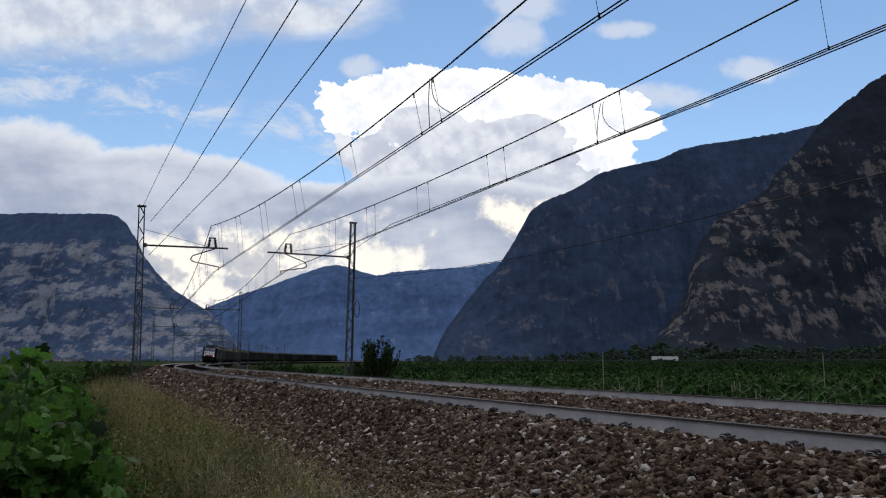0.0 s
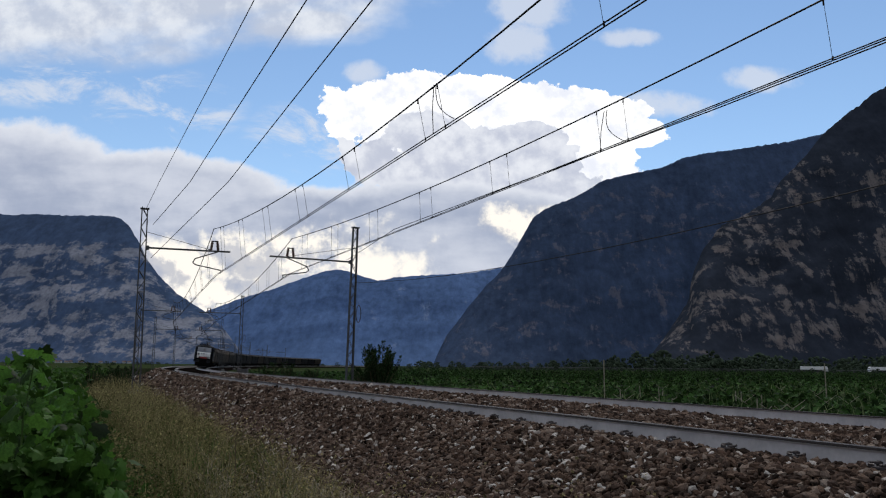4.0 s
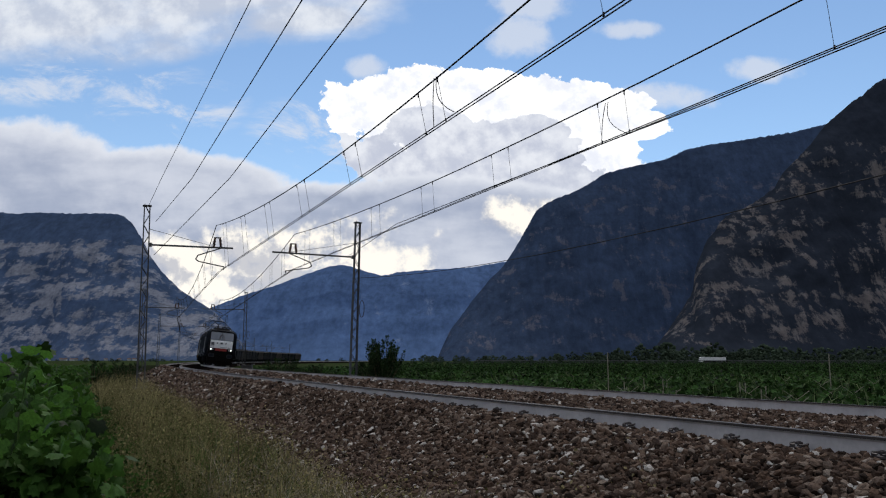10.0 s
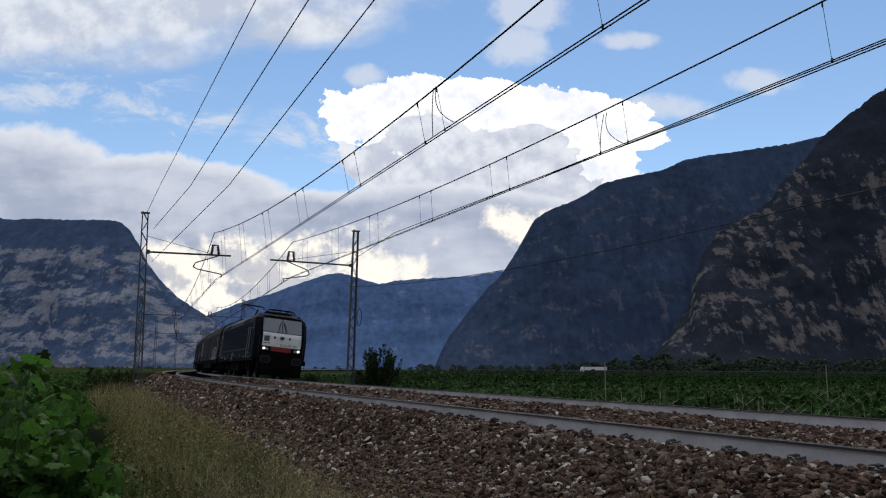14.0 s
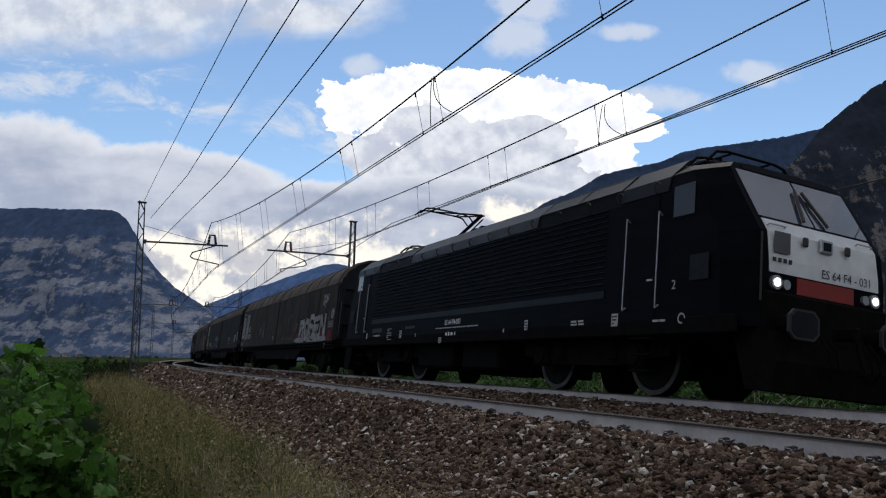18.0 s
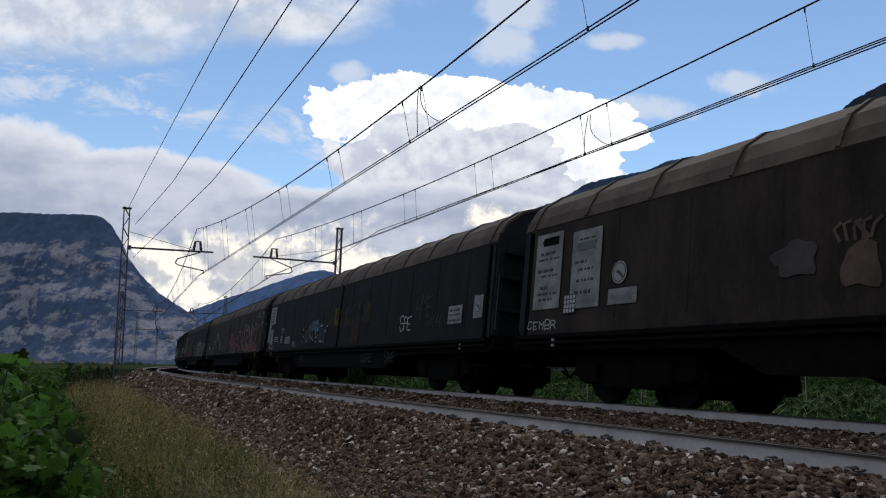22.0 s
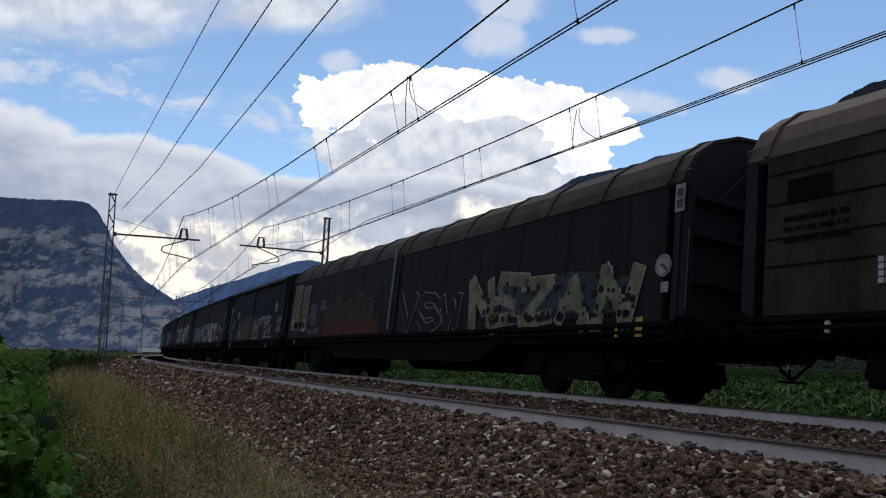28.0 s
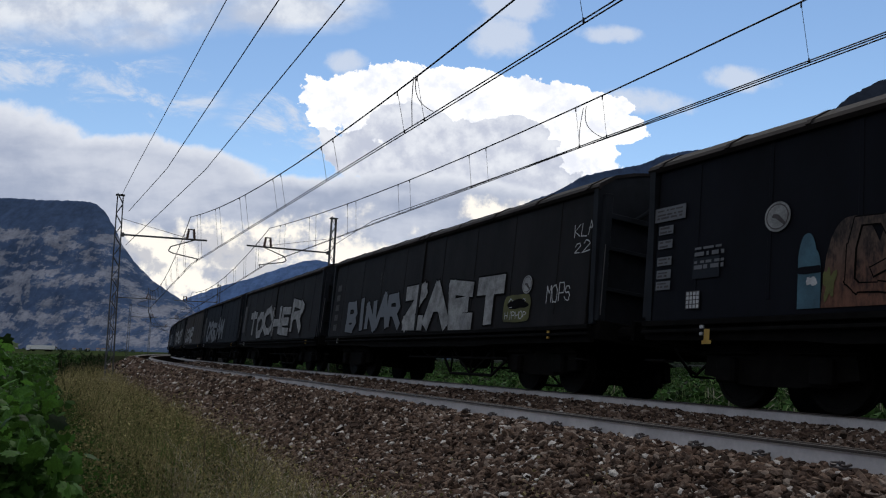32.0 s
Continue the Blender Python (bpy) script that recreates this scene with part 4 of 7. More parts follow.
def buffers(parent, x, sgn, z=1.05):
    for sy in (-1, 1):
        bm = B()
        rod(bm, (x - sgn * 0.55, sy * 0.87, z), (x - sgn * 0.06, sy * 0.87, z), 0.11, 12)
        box(bm, x - sgn * 0.03, sy * 0.87, z, 0.06, 0.5, 0.36, 0.03)
        part("buffer", bm, M_UNDER, parent)


def arc(pts, r, material, parent, y=1.478, name="spray_line"):
    """A long curved sprayed line, one ribbon."""
    bm = B()
    pts = [Vector((px, 0, pz)) for px, pz in pts]
    pair = []
    for i, p in enumerate(pts):
        d = (pts[min(i + 1, len(pts) - 1)] - pts[max(i - 1, 0)]).normalized()
        nv = Vector((-d.z, 0, d.x)) * r
        pair.append([bm.verts.new((v.x, -y - 0.00005 * i, v.z)) for v in (p - nv, p + nv)])
    for (p0, p1), (q0, q1) in zip(pair, pair[1:]):
        bm.faces.new((p0, q0, q1, p1))
    return part(name, bm, material, parent)


# ---- locomotive ----
def locomotive():
    root = thing("electric_locomotive", None, None, "black electric locomotive with a white and red front, headlights on", "locomotive", "train")
    L = 8.98

    def front_x(z):
        if z < 1.9:
            return L
        if z < 2.35:
            return L - 0.05 * (z - 1.9) / 0.45
        return L - 0.05 - 0.6 * (z - 2.35)
    # body shell, lofted
    zs = [1.0, 1.9, 2.35, 3.1, 3.4, 3.66, 3.76]
    hw = [1.49, 1.49, 1.49, 1.49, 1.43, 1.08, 0.7]
    bm = B()

    def ring(kind, sg):
        pts = []
        for z, w in list(zip(zs, hw)):
            if kind == "front":
                x, k = front_x(min(z, 3.4) + max(0.0, z - 3.4) * 0.4), 0.81 if z < 3.3 else 0.82 if z < 3.5 else 0.98
            elif kind == "near":
                x, k = front_x(z) - 0.5, 0.99
            else:
                x, k = 7.2, 1.0
            drop = {"front": 0.4, "near": 0.75}.get(kind, 1.0)
            pts.append((sg * x, -w * k, min(z, 3.4) + max(0.0, z - 3.4) * drop))
        return pts + [(p[0], -p[1], p[2]) for p in pts[::-1]]
    order = [ring("front", 1), ring("near", 1), ring("mid", 1), ring("mid", -1), ring("near", -1), ring("front", -1)]
    vr = [[bm.verts.new(p) for p in r] for r in order]
    n = len(vr[0])
    for a, b in zip(vr, vr[1:]):
        for i in range(n):
            bm.faces.new((a[i], a[(i + 1) % n], b[(i + 1) % n], b[i]))
    bm.faces.new(vr[0])
    bm.faces.new(vr[-1])
    bmesh.ops.recalc_face_normals(bm, faces=bm.faces)
    body = part("body", bm, M_BLACK, root, "glossy black body shell")
    # fields of the front that follow its slope
    def front_panel(name, z0, z1, y0, y1, material, sg, lift=0.012, label="", parent=body):
        bm = B()
        steps = 4
        vs = []
        for i in range(steps + 1):
            z = z0 + (z1 - z0) * i / steps
            vs.append([bm.verts.new((sg * (front_x(z) + lift), y, z)) for y in (y0, y1)])
            vs[-1] += [bm.verts.new((sg * (front_x(z) - 0.02), y, z)) for y in (y1, y0)]
        for a, b in zip(vs, vs[1:]):
            for i in range(4):
                bm.faces.new((a[i], a[(i + 1) % 4], b[(i + 1) % 4], b[i]))
        bm.faces.new(vs[0])
        bm.faces.new(vs[-1])
        bmesh.ops.recalc_face_normals(bm, faces=bm.faces)
        return part(name, bm, material, parent, label)
    for sg in (1, -1):
        front_panel("white_front_panel", 1.77, 2.55, -1.08, 1.08, M_WHITE, sg, 0.014, "white front field with fine dirt")
        front_panel("red_band", 1.52, 1.75, -0.56, 0.56, M_RED, sg, 0.016, "red band between the headlights")
        front_panel("windscreen", 2.59, 3.38, -1.1, -0.02, M_SCREEN, sg, 0.01, "dark windscreen pane")
        front_panel("windscreen", 2.59, 3.38, 0.02, 1.1, M_SCREEN, sg, 0.01, "dark windscreen pane")
        front_panel("roof_fairing", 3.41, 3.48, -0.95, 0.95, M_BLACK, sg, 0.012, "black strip above the windscreen")
        for sy in (-1, 1):
            # lamp pairs
            hl = part("headlight", rod(B(), (sg * (L + 0.0), sy * 0.97, 1.63), (sg * (L + 0.05), sy * 0.97, 1.63), 0.1, 16), M_CHROME, body, "round headlight with a bright lens")
            part("lens", rod(B(), (sg * (L + 0.05), sy * 0.97, 1.63), (sg * (L + 0.06), sy * 0.97, 1.63), 0.06, 14), M_LAMP if sg > 0 else M_GLASS, hl)
            part("marker_light", rod(B(), (sg * L, sy * 0.78, 1.62), (sg * (L + 0.045), sy * 0.78, 1.62), 0.07, 12), M_CHROME, body)
            # handrail under the windscreen, mirror grips
            bm = B()
            hx = sg * (front_x(2.46) + 0.06)
            rod(bm, (hx, sy * 0.72, 2.46), (hx, sy * 1.02, 2.46), 0.012, 6)
            rod(bm, (hx - sg * 0.06, sy * 0.72, 2.42), (hx, sy * 0.72, 2.46), 0.012, 6)
            rod(bm, (hx - sg * 0.06, sy * 1.06, 2.42), (hx, sy * 1.02, 2.46), 0.012, 6)
            part("grab_rail", bm, M_CHROME, body)
            # wiper
            bm = B()
            wx = sg * (front_x(2.66) + 0.04)
            rod(bm, (wx, sy * 0.45, 2.47), (sg * (front_x(3.1) + 0.04), sy * 0.12, 3.1), 0.014, 5)
            rod(bm, (sg * (front_x(2.64) + 0.05), sy * 0.24, 2.64), (sg * (front_x(3.2) + 0.05), sy * 0.07, 3.2), 0.026, 5)
            box(bm, wx, sy * 0.48, 2.46, 0.06, 0.16, 0.08, 0.01)
            part("wiper", bm, M_CLIP, body)
            # upper marker brackets on the white field
            part("signal_bracket", box(B(), sg * (L + 0.02), sy * 0.42, 2.28, 0.05, 0.1, 0.14, 0.02), M_CLIP, body)
            # edge handrail at the corner
            bm = B()
            rod(bm, (sg * (L + 0.02), sy * 1.24, 1.35), (sg * (L + 0.02), sy * 1.24, 2.3), 0.016, 6)
            part("corner_rail", bm, M_CLIP, body)
            # big buffers with oblong plates
            bm = B()
            rod(bm, (sg * 8.9, sy * 0.875, 1.06), (sg * 9.36, sy * 0.875, 1.06), 0.14, 14)
            part("buffer", bm, M_UNDER, root)
            oct_ = [(sy * 0.875 + a * 0.27, 1.04 + c * 0.2) for a, c in ((-1, -0.55), (-0.65, -1), (0.65, -1), (1, -0.55), (1, 0.55), (0.65, 1), (-0.65, 1), (-1, 0.55))]
            pl = part("buffer_plate", prism(B(), oct_, "x", sg * 9.36, sg * 9.41), M_DULL, root, "eight-sided buffer plate with a worn grey rim")
            part("plate_face", prism(B(), [(sy * 0.875 + (a - sy * 0.875) * 0.86, 1.04 + (c - 1.04) * 0.84) for a, c in oct_], "x", sg * 9.41, sg * 9.416), M_BAND, pl)
        part("upper_light", box(B(), sg * (L + 0.0), 0, 2.28, 0.06, 0.26, 0.2, 0.02), M_CHROME, body)
        part("light_glass", box(B(), sg * (L + 0.03), 0, 2.28, 0.012, 0.15, 0.12), M_GLASS, body)
        # beam, coupler, plough
        part("buffer_beam", box(B(), sg * 8.84, 0, 1.16, 0.4, 2.4, 0.7, 0.04), M_UNDER, root)
        bm = B()
        box(bm, sg * 9.35, 0, 1.02, 0.35, 0.14, 0.18, 0.03)
        rod(bm, (sg * 9.5, -0.03, 0.95), (sg * 9.6, 0.02, 0.5), 0.03, 8)
        rod(bm, (sg * 9.48, 0.05, 0.95), (sg * 9.55, 0.06, 0.55), 0.025, 8)
        box(bm, sg * 9.57, 0.03, 0.5, 0.08, 0.2, 0.1, 0.02)
        part("coupler", bm, M_UNDER, root)
        bm = B()
        prism(bm, [(sg * 8.5, 0.95), (sg * 9.15, 0.95), (sg * 9.28, 0.55), (sg * 9.2, 0.16), (sg * 8.75, 0.16)], "y", -1.22, 1.22)
        part("snow_plough", bm, M_UNDER, root)
        for sy in (-0.45, -0.3, 0.35, 0.5):
            bm = B()
            pts = [(sg * 9.28, sy, 0.95), (sg * 9.42, sy, 0.75), (sg * 9.44, sy + 0.04, 0.55), (sg * 9.3, sy + 0.06, 0.4)]
            for p, q in zip(pts, pts[1:]):
                rod(bm, p, q, 0.022, 6)
            part("brake_hose", bm, M_UNDER, root)
    # front lettering
    t = lay("ES 64 F4 - 031", 0.175, 0, 0, M_CLIP, body, "front_lettering")
    t.matrix_basis = Matrix.Translation((L + 0.022, -0.1, 1.82)) @ Matrix.Rotation(math.pi / 2, 4, "Z") @ Matrix.Rotation(math.pi / 2, 4, "X")
    p = part("front_logo", box(B(), L + 0.02, -0.86, 2.2, 0.006, 0.3, 0.3), M_LOGO, body)
    for k in range(4):
        part("number_bar", box(B(), L + 0.02, -1.0 + 0.1 * k, 1.95, 0.006, 0.06, 0.06), M_CLIP, body)
    # louvred sides
    for sy in (-1, 1):
        for i in range(14):
            z = 1.79 + i * 0.1
            bm = B()
            prism(bm, [(sy * 1.485, z - 0.012), (sy * 1.52, z - 0.004), (sy * 1.485, z + 0.02)], "x", -6.05, 5.8)
            part("side_rib", bm, M_RIB, body)
        part("side_stripe", box(B(), -0.1, sy * 1.494, 1.61, 11.85, 0.012, 0.13), M_BAND, body, "dark grey stripe")
        part("sole_bar", box(B(), 0, sy * 1.46, 1.02, 17.6, 0.09, 0.26, 0.02), M_UNDER, root)
        for sg in (-1, 1):
            x0 = 6.83 if sg > 0 else -6.94
            part("cab_door", box(B(), x0, sy * 1.49, 2.12, 0.66, 0.03, 2.0, 0.01), M_BLACK, body, "black cab door")
            for dx in (-0.4, 0.4):
                bm = B()
                rod(bm, (x0 + dx, sy * 1.56, 1.3), (x0 + dx, sy * 1.56, 2.82), 0.013, 6)
                rod(bm, (x0 + dx, sy * 1.49, 1.35), (x0 + dx, sy * 1.56, 1.3), 0.015, 6)
                rod(bm, (x0 + dx, sy * 1.49, 2.77), (x0 + dx, sy * 1.56, 2.82), 0.015, 6)
                part("door_handrail", bm, M_CHROME, body)
            part("cab_side_window", box(B(), 7.71 if sg > 0 else -7.57, sy * 1.488, 2.93, 0.46, 0.02, 0.5, 0.008), M_CABWIN, body)
            part("door_handle", box(B(), x0 + 0.2, sy * 1.52, 1.75, 0.12, 0.03, 0.03), M_CHROME, body)
            for q in range(3):
                part("step", box(B(), x0, sy * 1.42, 0.35 + 0.25 * q, 0.5, 0.16, 0.03), M_UNDER, root)
    # panels and markings on the side that shows
    decal("logo_plate", 8.1, 1.86, 0.39, 0.38, M_RIB, body, 1.505)
    decal("logo_plate", -8.04, 1.86, 0.36, 0.38, M_RIB, body, 1.505)
    lay("2", 0.2, 7.53, 1.57, M_MARK, body, "cab_numeral", y=1.508)
    lay("1", 0.2, -7.56, 1.57, M_MARK, body, "cab_numeral", y=1.508)
    lay("ES 64 F4-031", 0.168, -0.6, 1.325, M_WHITE, body, "side_lettering", y=1.508, bold=0.003)
    bars("side_number_bars", 0.05, 1.245, 2.3, 0.08, 1, M_MARK, body, 1.508, 4)
    for k, (x, w) in enumerate(((-0.46, 0.11), (-0.31, 0.07), (-0.15, 0.11), (0.03, 0.05))):
        decal("white_mark", x, 1.1, w, 0.07 + 0.03 * (k == 1), M_WHITE, body, 1.508)
    for x, z, w, h in ((6.18, 1.16, 0.17, 0.21), (3.31, 1.18, 0.13, 0.2), (-6.34, 1.19, 0.09, 0.17), (-3.5, 1.17, 0.17, 0.2), (-0.8, 0.96, 0.15, 0.14), (2.4, 1.1, 0.04, 0.08), (-2.4, 1.12, 0.04, 0.08)):
        lb = decal("white_label", x, z, w, h, M_MARK, body, 1.508)
        if w > 0.1:
            bars("label_writing", x, z, w * 0.75, h * 0.8, 3, M_CLIP, lb, 1.512, int(x * 10))
    bars("small_writing", 5.1, 1.15, 0.4, 0.13, 2, M_MARK, body, 1.508, 5)
    bars("small_writing", -4.4, 1.2, 0.42, 0.36, 6, M_MARK, body, 1.508, 6)
    bars("small_writing", -5.4, 1.17, 0.6, 0.08, 1, M_MARK, body, 1.508, 8)
    decal("dull_panel", -5.45, 1.33, 0.85, 0.12, M_DULL, body, 1.506)
    decal("dull_panel", -2.85, 1.34, 0.7, 0.07, M_DULL, body, 1.506)
    bars("small_writing", 7.3, 1.1, 0.32, 0.1, 1, M_MARK, body, 1.508, 7)
    arc([(7.78 + 0.07 * math.cos(0.5 * q), 1.12 + 0.07 * math.sin(0.5 * q)) for q in range(11)], 0.012, M_MARK, body, 1.509, "ring_mark")
    # roof slopes, hatches, gear
    for sy in (-1, 1):
        for (xa, xb), skin in (((-7.95, -5.92), M_ROOF), ((-3.3, 3.42), M_ROOF), ((6.15, 7.35), M_BAND)):
            bm = B()
            prism(bm, [(sy * 1.5, 3.14), (sy * 1.46, 3.38), (sy * 1.1, 3.73), (sy * 1.06, 3.73), (sy * 1.41, 3.36), (sy * 1.45, 3.14)], "x", xa, xb)
            part("roof_slope", bm, skin, body, "dull grey roof slope")
        for xa, xb in ((-5.88, -4.62), (-4.58, -3.34), (3.46, 4.76), (4.8, 6.1)):
            tip = Matrix.Translation(((xa + xb) / 2, sy * 1.28, 3.54)) @ Matrix.Rotation(sy * radians(45), 4, "X")
            hatch = part("roof_hatch", box(B(), 0, 0, 0, xb - xa, 0.04, 0.46, 0.01, tip), M_HATCH, body, "dark slanted roof hatch with a pale frame")
            part("hatch_frame", box(B(), 0, -sy * 0.0, -0.22, xb - xa, 0.055, 0.025, 0.0, tip), M_DULL, hatch)
            part("hatch_frame", box(B(), 0, -sy * 0.0, 0.22, xb - xa, 0.055, 0.02, 0.0, tip), M_DULL, hatch)
            for end in (-1, 1):
                part("hatch_bar", box(B(), end * ((xb - xa) / 2 - 0.015), 0, 0, 0.025, 0.055, 0.41, 0.0, tip), M_DULL, hatch)
        for k in range(16):
            bm = B()
            x = -7.2 + k * 0.95
            rod(bm, (x, sy * 1.5, 3.16), (x, sy * 1.55, 3.26), 0.014, 5)
            rod(bm, (x, sy * 1.55, 3.26), (x + 0.05, sy * 1.53, 3.33), 0.014, 5)
            rod(bm, (x + 0.05, sy * 1.53, 3.33), (x + 0.11, sy * 1.5, 3.28), 0.014, 5)
            part("roof_lug", bm, M_CLIP, body, "small lifting hook")
    part("roof_walkway", box(B(), 0, 0, 3.82, 14.6, 1.5, 0.05, 0.01), M_ROOF, body)
    for k in range(9):
        x = -3.2 + 1.05 * k
        bm = B()
        rod(bm, (x, -0.35, 3.83), (x, -0.35, 4.0), 0.05, 8)
        for q in range(4):
            rod(bm, (x, -0.35, 3.86 + 0.035 * q), (x, -0.35, 3.875 + 0.035 * q), 0.08, 10)
        part("roof_insulator", bm, M_INSUL, body)
    part("roof_busbar", rod(B(), (-3.6, -0.35, 4.02), (5.4, -0.35, 4.02), 0.022, 6), M_CLIP, body)

    def pantograph(x, up, sg, dz=0.0):
        pg = part("pantograph", box(B(), x, 0, 3.94, 1.9, 1.2, 0.06), M_CLIP, root, "raised pantograph" if up else "folded pantograph")
        for sx in (-1, 1):
            for sy in (-1, 1):
                part("base_insulator", rod(B(), (x + sx * 0.8, sy * 0.55, 3.83), (x + sx * 0.8, sy * 0.55, 3.97), 0.07, 8), M_INSUL, pg)
        knee = (x - sg * 1.4, 4.62 if up else 3.99)
        head = (x + sg * 1.15, 5.08) if up else (x + sg * 0.9, 4.02)
        bm = B()
        rod(bm, (x + sg * 0.7, 0, 4.0), (knee[0], 0, knee[1]), 0.048, 8)
        rod(bm, (x + sg * 0.35, 0.1, 4.0), (knee[0] + 0.1 * sg, 0.1, knee[1] - 0.08), 0.02, 6)
        part("lower_arm", bm, M_UNDER, pg)
        bm = B()
        for sy in (-1, 1):
            rod(bm, (knee[0], sy * 0.08, knee[1]), (head[0], sy * 0.42, head[1]), 0.024, 6)
        part("upper_arm", bm, M_UNDER, pg)
        bm = B()
        for dx in (-0.22, 0.22):
            pts = [(head[0] + dx, y, head[1] + z) for y, z in ((-0.9, -0.16), (-0.72, 0.02), (-0.5, 0.06), (0.5, 0.06), (0.72, 0.02), (0.9, -0.16))]
            for p, q in zip(pts, pts[1:]):
                rod(bm, p, q, 0.024, 6)
        rod(bm, (head[0] - 0.22, -0.42, head[1] + 0.04), (head[0] + 0.22, -0.42, head[1] + 0.04), 0.02, 6)
        rod(bm, (head[0] - 0.22, 0.42, head[1] + 0.04), (head[0] + 0.22, 0.42, head[1] + 0.04), 0.02, 6)
        part("collector_head", bm, M_UNDER, pg)
        pg.location.z = dz
    pantograph(-3.6, True, -1)
    pantograph(-6.5, False, 1)
    pantograph(0.0, False, -1, -0.1)
    pantograph(6.4, False, 1, -0.12)
    # bogies
    ws = []
    for sg in (-1, 1):
        for sy in (-1, 1):
            bm = B()
            prism(bm, [(sg * 4.95 - 2.2, 0.62), (sg * 4.95 - 2.2, 0.9), (sg * 4.95 - 0.8, 0.98), (sg * 4.95 + 0.8, 0.98), (sg * 4.95 + 2.2, 0.9), (sg * 4.95 + 2.2, 0.62), (sg * 4.95 + 0.8, 0.45), (sg * 4.95 - 0.8, 0.45)], "y", sy * 1.02, sy * 1.16)
            part("bogie_frame", bm, M_UNDER, root)
            for k in (-1.45, 1.45):
                bm = B()
                box(bm, sg * 4.95 + k, sy * 1.17, 0.62, 0.5, 0.16, 0.42, 0.05)
                rod(bm, (sg * 4.95 + k, sy * 1.2, 0.62), (sg * 4.95 + k, sy * 1.28, 0.62), 0.16, 12)
                part("axle_box", bm, M_UNDER, root)
                bm = B()
                rod(bm, (sg * 4.95 + k * 0.55, sy * 1.15, 0.55), (sg * 4.95 + k * 0.55, sy * 1.15, 1.0), 0.12, 10)
                part("spring", bm, M_UNDER, root)
            part("bogie_beam", box(B(), sg * 4.95, 0, 0.55, 1.2, 2.0, 0.35, 0.03), M_UNDER, root)
        for k in (-1.45, 1.45):
            ws.append((wheelset(0.625, root, sg * 4.95 + k, M_WHEEL), 0.625))
    for x, w in ((-1.6, 2.2), (0.9, 1.8)):
        part("equipment_box", box(B(), x, 0, 0.62, w, 2.5, 0.62, 0.05), M_UNDER, root)
    part("underfloor", box(B(), 0, 0, 0.95, 17.0, 2.6, 0.12), M_UNDER, root)
    TRAIN.append((root, 6.15, ws))
    return root


locomotive()


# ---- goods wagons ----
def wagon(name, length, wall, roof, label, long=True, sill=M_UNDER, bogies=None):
    """A sliding-wall van on bogies: two wall panels a side, a rounded roof with ribs, open end frames."""
    root = thing(name, None, None, label, "goods wagon", "train")
    half = length / 2 - 0.7
    zt, zr = (3.2, 4.2) if long else (3.5, 4.02)
    yw = 1.44
    for sy in (-1, 1):
        for sx in (-1, 1):
            w = part("sliding_wall", box(B(), sx * half * 0.49, sy * (yw - 0.04), (zt + 1.13) / 2, half * 0.972, 0.08, zt - 1.13, 0.012), wall, root)
            for k in range(6 if long else 4):
                x = sx * (0.35 + (half - 0.7) * (k + 0.5) / (6 if long else 4))
                part("wall_rib", box(B(), x, sy * (yw + 0.002), (zt + 1.3) / 2, 0.06, 0.014, zt - 1.4, 0.005), wall, w)
        part("door_post", box(B(), 0, sy * (yw - 0.005), (zt + 1.2) / 2, 0.13, 0.1, zt - 1.15, 0.01), wall, root)
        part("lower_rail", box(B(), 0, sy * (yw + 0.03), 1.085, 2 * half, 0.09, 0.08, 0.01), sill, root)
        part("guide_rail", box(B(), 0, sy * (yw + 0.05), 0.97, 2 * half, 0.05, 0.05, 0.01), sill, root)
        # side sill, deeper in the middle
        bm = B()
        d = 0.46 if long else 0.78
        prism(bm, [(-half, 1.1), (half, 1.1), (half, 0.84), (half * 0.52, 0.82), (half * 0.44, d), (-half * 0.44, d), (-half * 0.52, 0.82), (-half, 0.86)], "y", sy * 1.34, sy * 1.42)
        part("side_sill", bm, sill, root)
        for sx in (-1, 1):
            bm = B()
            x = sx * (half + 0.12)
            rod(bm, (x, sy * 1.36, 1.3), (x, sy * 1.36, 2.5), 0.016, 6)
            rod(bm, (x - sx * 0.12, sy * 1.36, 2.5), (x, sy * 1.36, 2.5), 0.016, 6)
            rod(bm, (x - sx * 0.12, sy * 1.36, 1.3), (x, sy * 1.36, 1.3), 0.016, 6)
            part("grab_rail", bm, M_LOGO, root)
            part("foot_step", box(B(), sx * (half - 0.3), sy * 1.38, 0.55, 0.4, 0.2, 0.03), sill, root)
            part("rope_hook", box(B(), sx * (half - 1.2), sy * 1.47, 0.98, 0.07, 0.05, 0.16, 0.01), M_YELLOW if sx > 0 else M_MARK, root)
    # roof: arched shell
    if long:
        half_roof = [(yw + 0.02, zt), (1.38, 3.42), (1.24, 3.68), (0.86, 3.98), (0.4, 4.16), (0.0, zr)]
    else:
        half_roof = [(yw + 0.1, zt), (yw + 0.06, zt + 0.07), (1.2, zt + 0.27), (0.8, zt + 0.4), (0.4, zt + 0.49), (0.0, zr)]
    outer = half_roof + [(-y, z) for y, z in half_roof[-2::-1]]
    inner = [(y * 0.97, z - 0.05) for y, z in outer[::-1]]
    for sx in (-1, 1):
        a, b = sorted((sx * 0.04, sx * (half + 0.05)))
        rf = part("roof", prism(B(), outer + inner, "x", a, b), roof, root)
        for k in range(7 if long else 5):
            x = sx * (0.3 + (half - 0.55) * k / (6 if long else 4))
            up = [(y * 1.012, z + (0.03 if long else 0.01)) for y, z in outer]
            dn = [(y * 0.99, z - 0.01) for y, z in outer[::-1]]
            part("roof_rib", prism(B(), up + dn, "x", x - 0.035, x + 0.035), roof, rf)
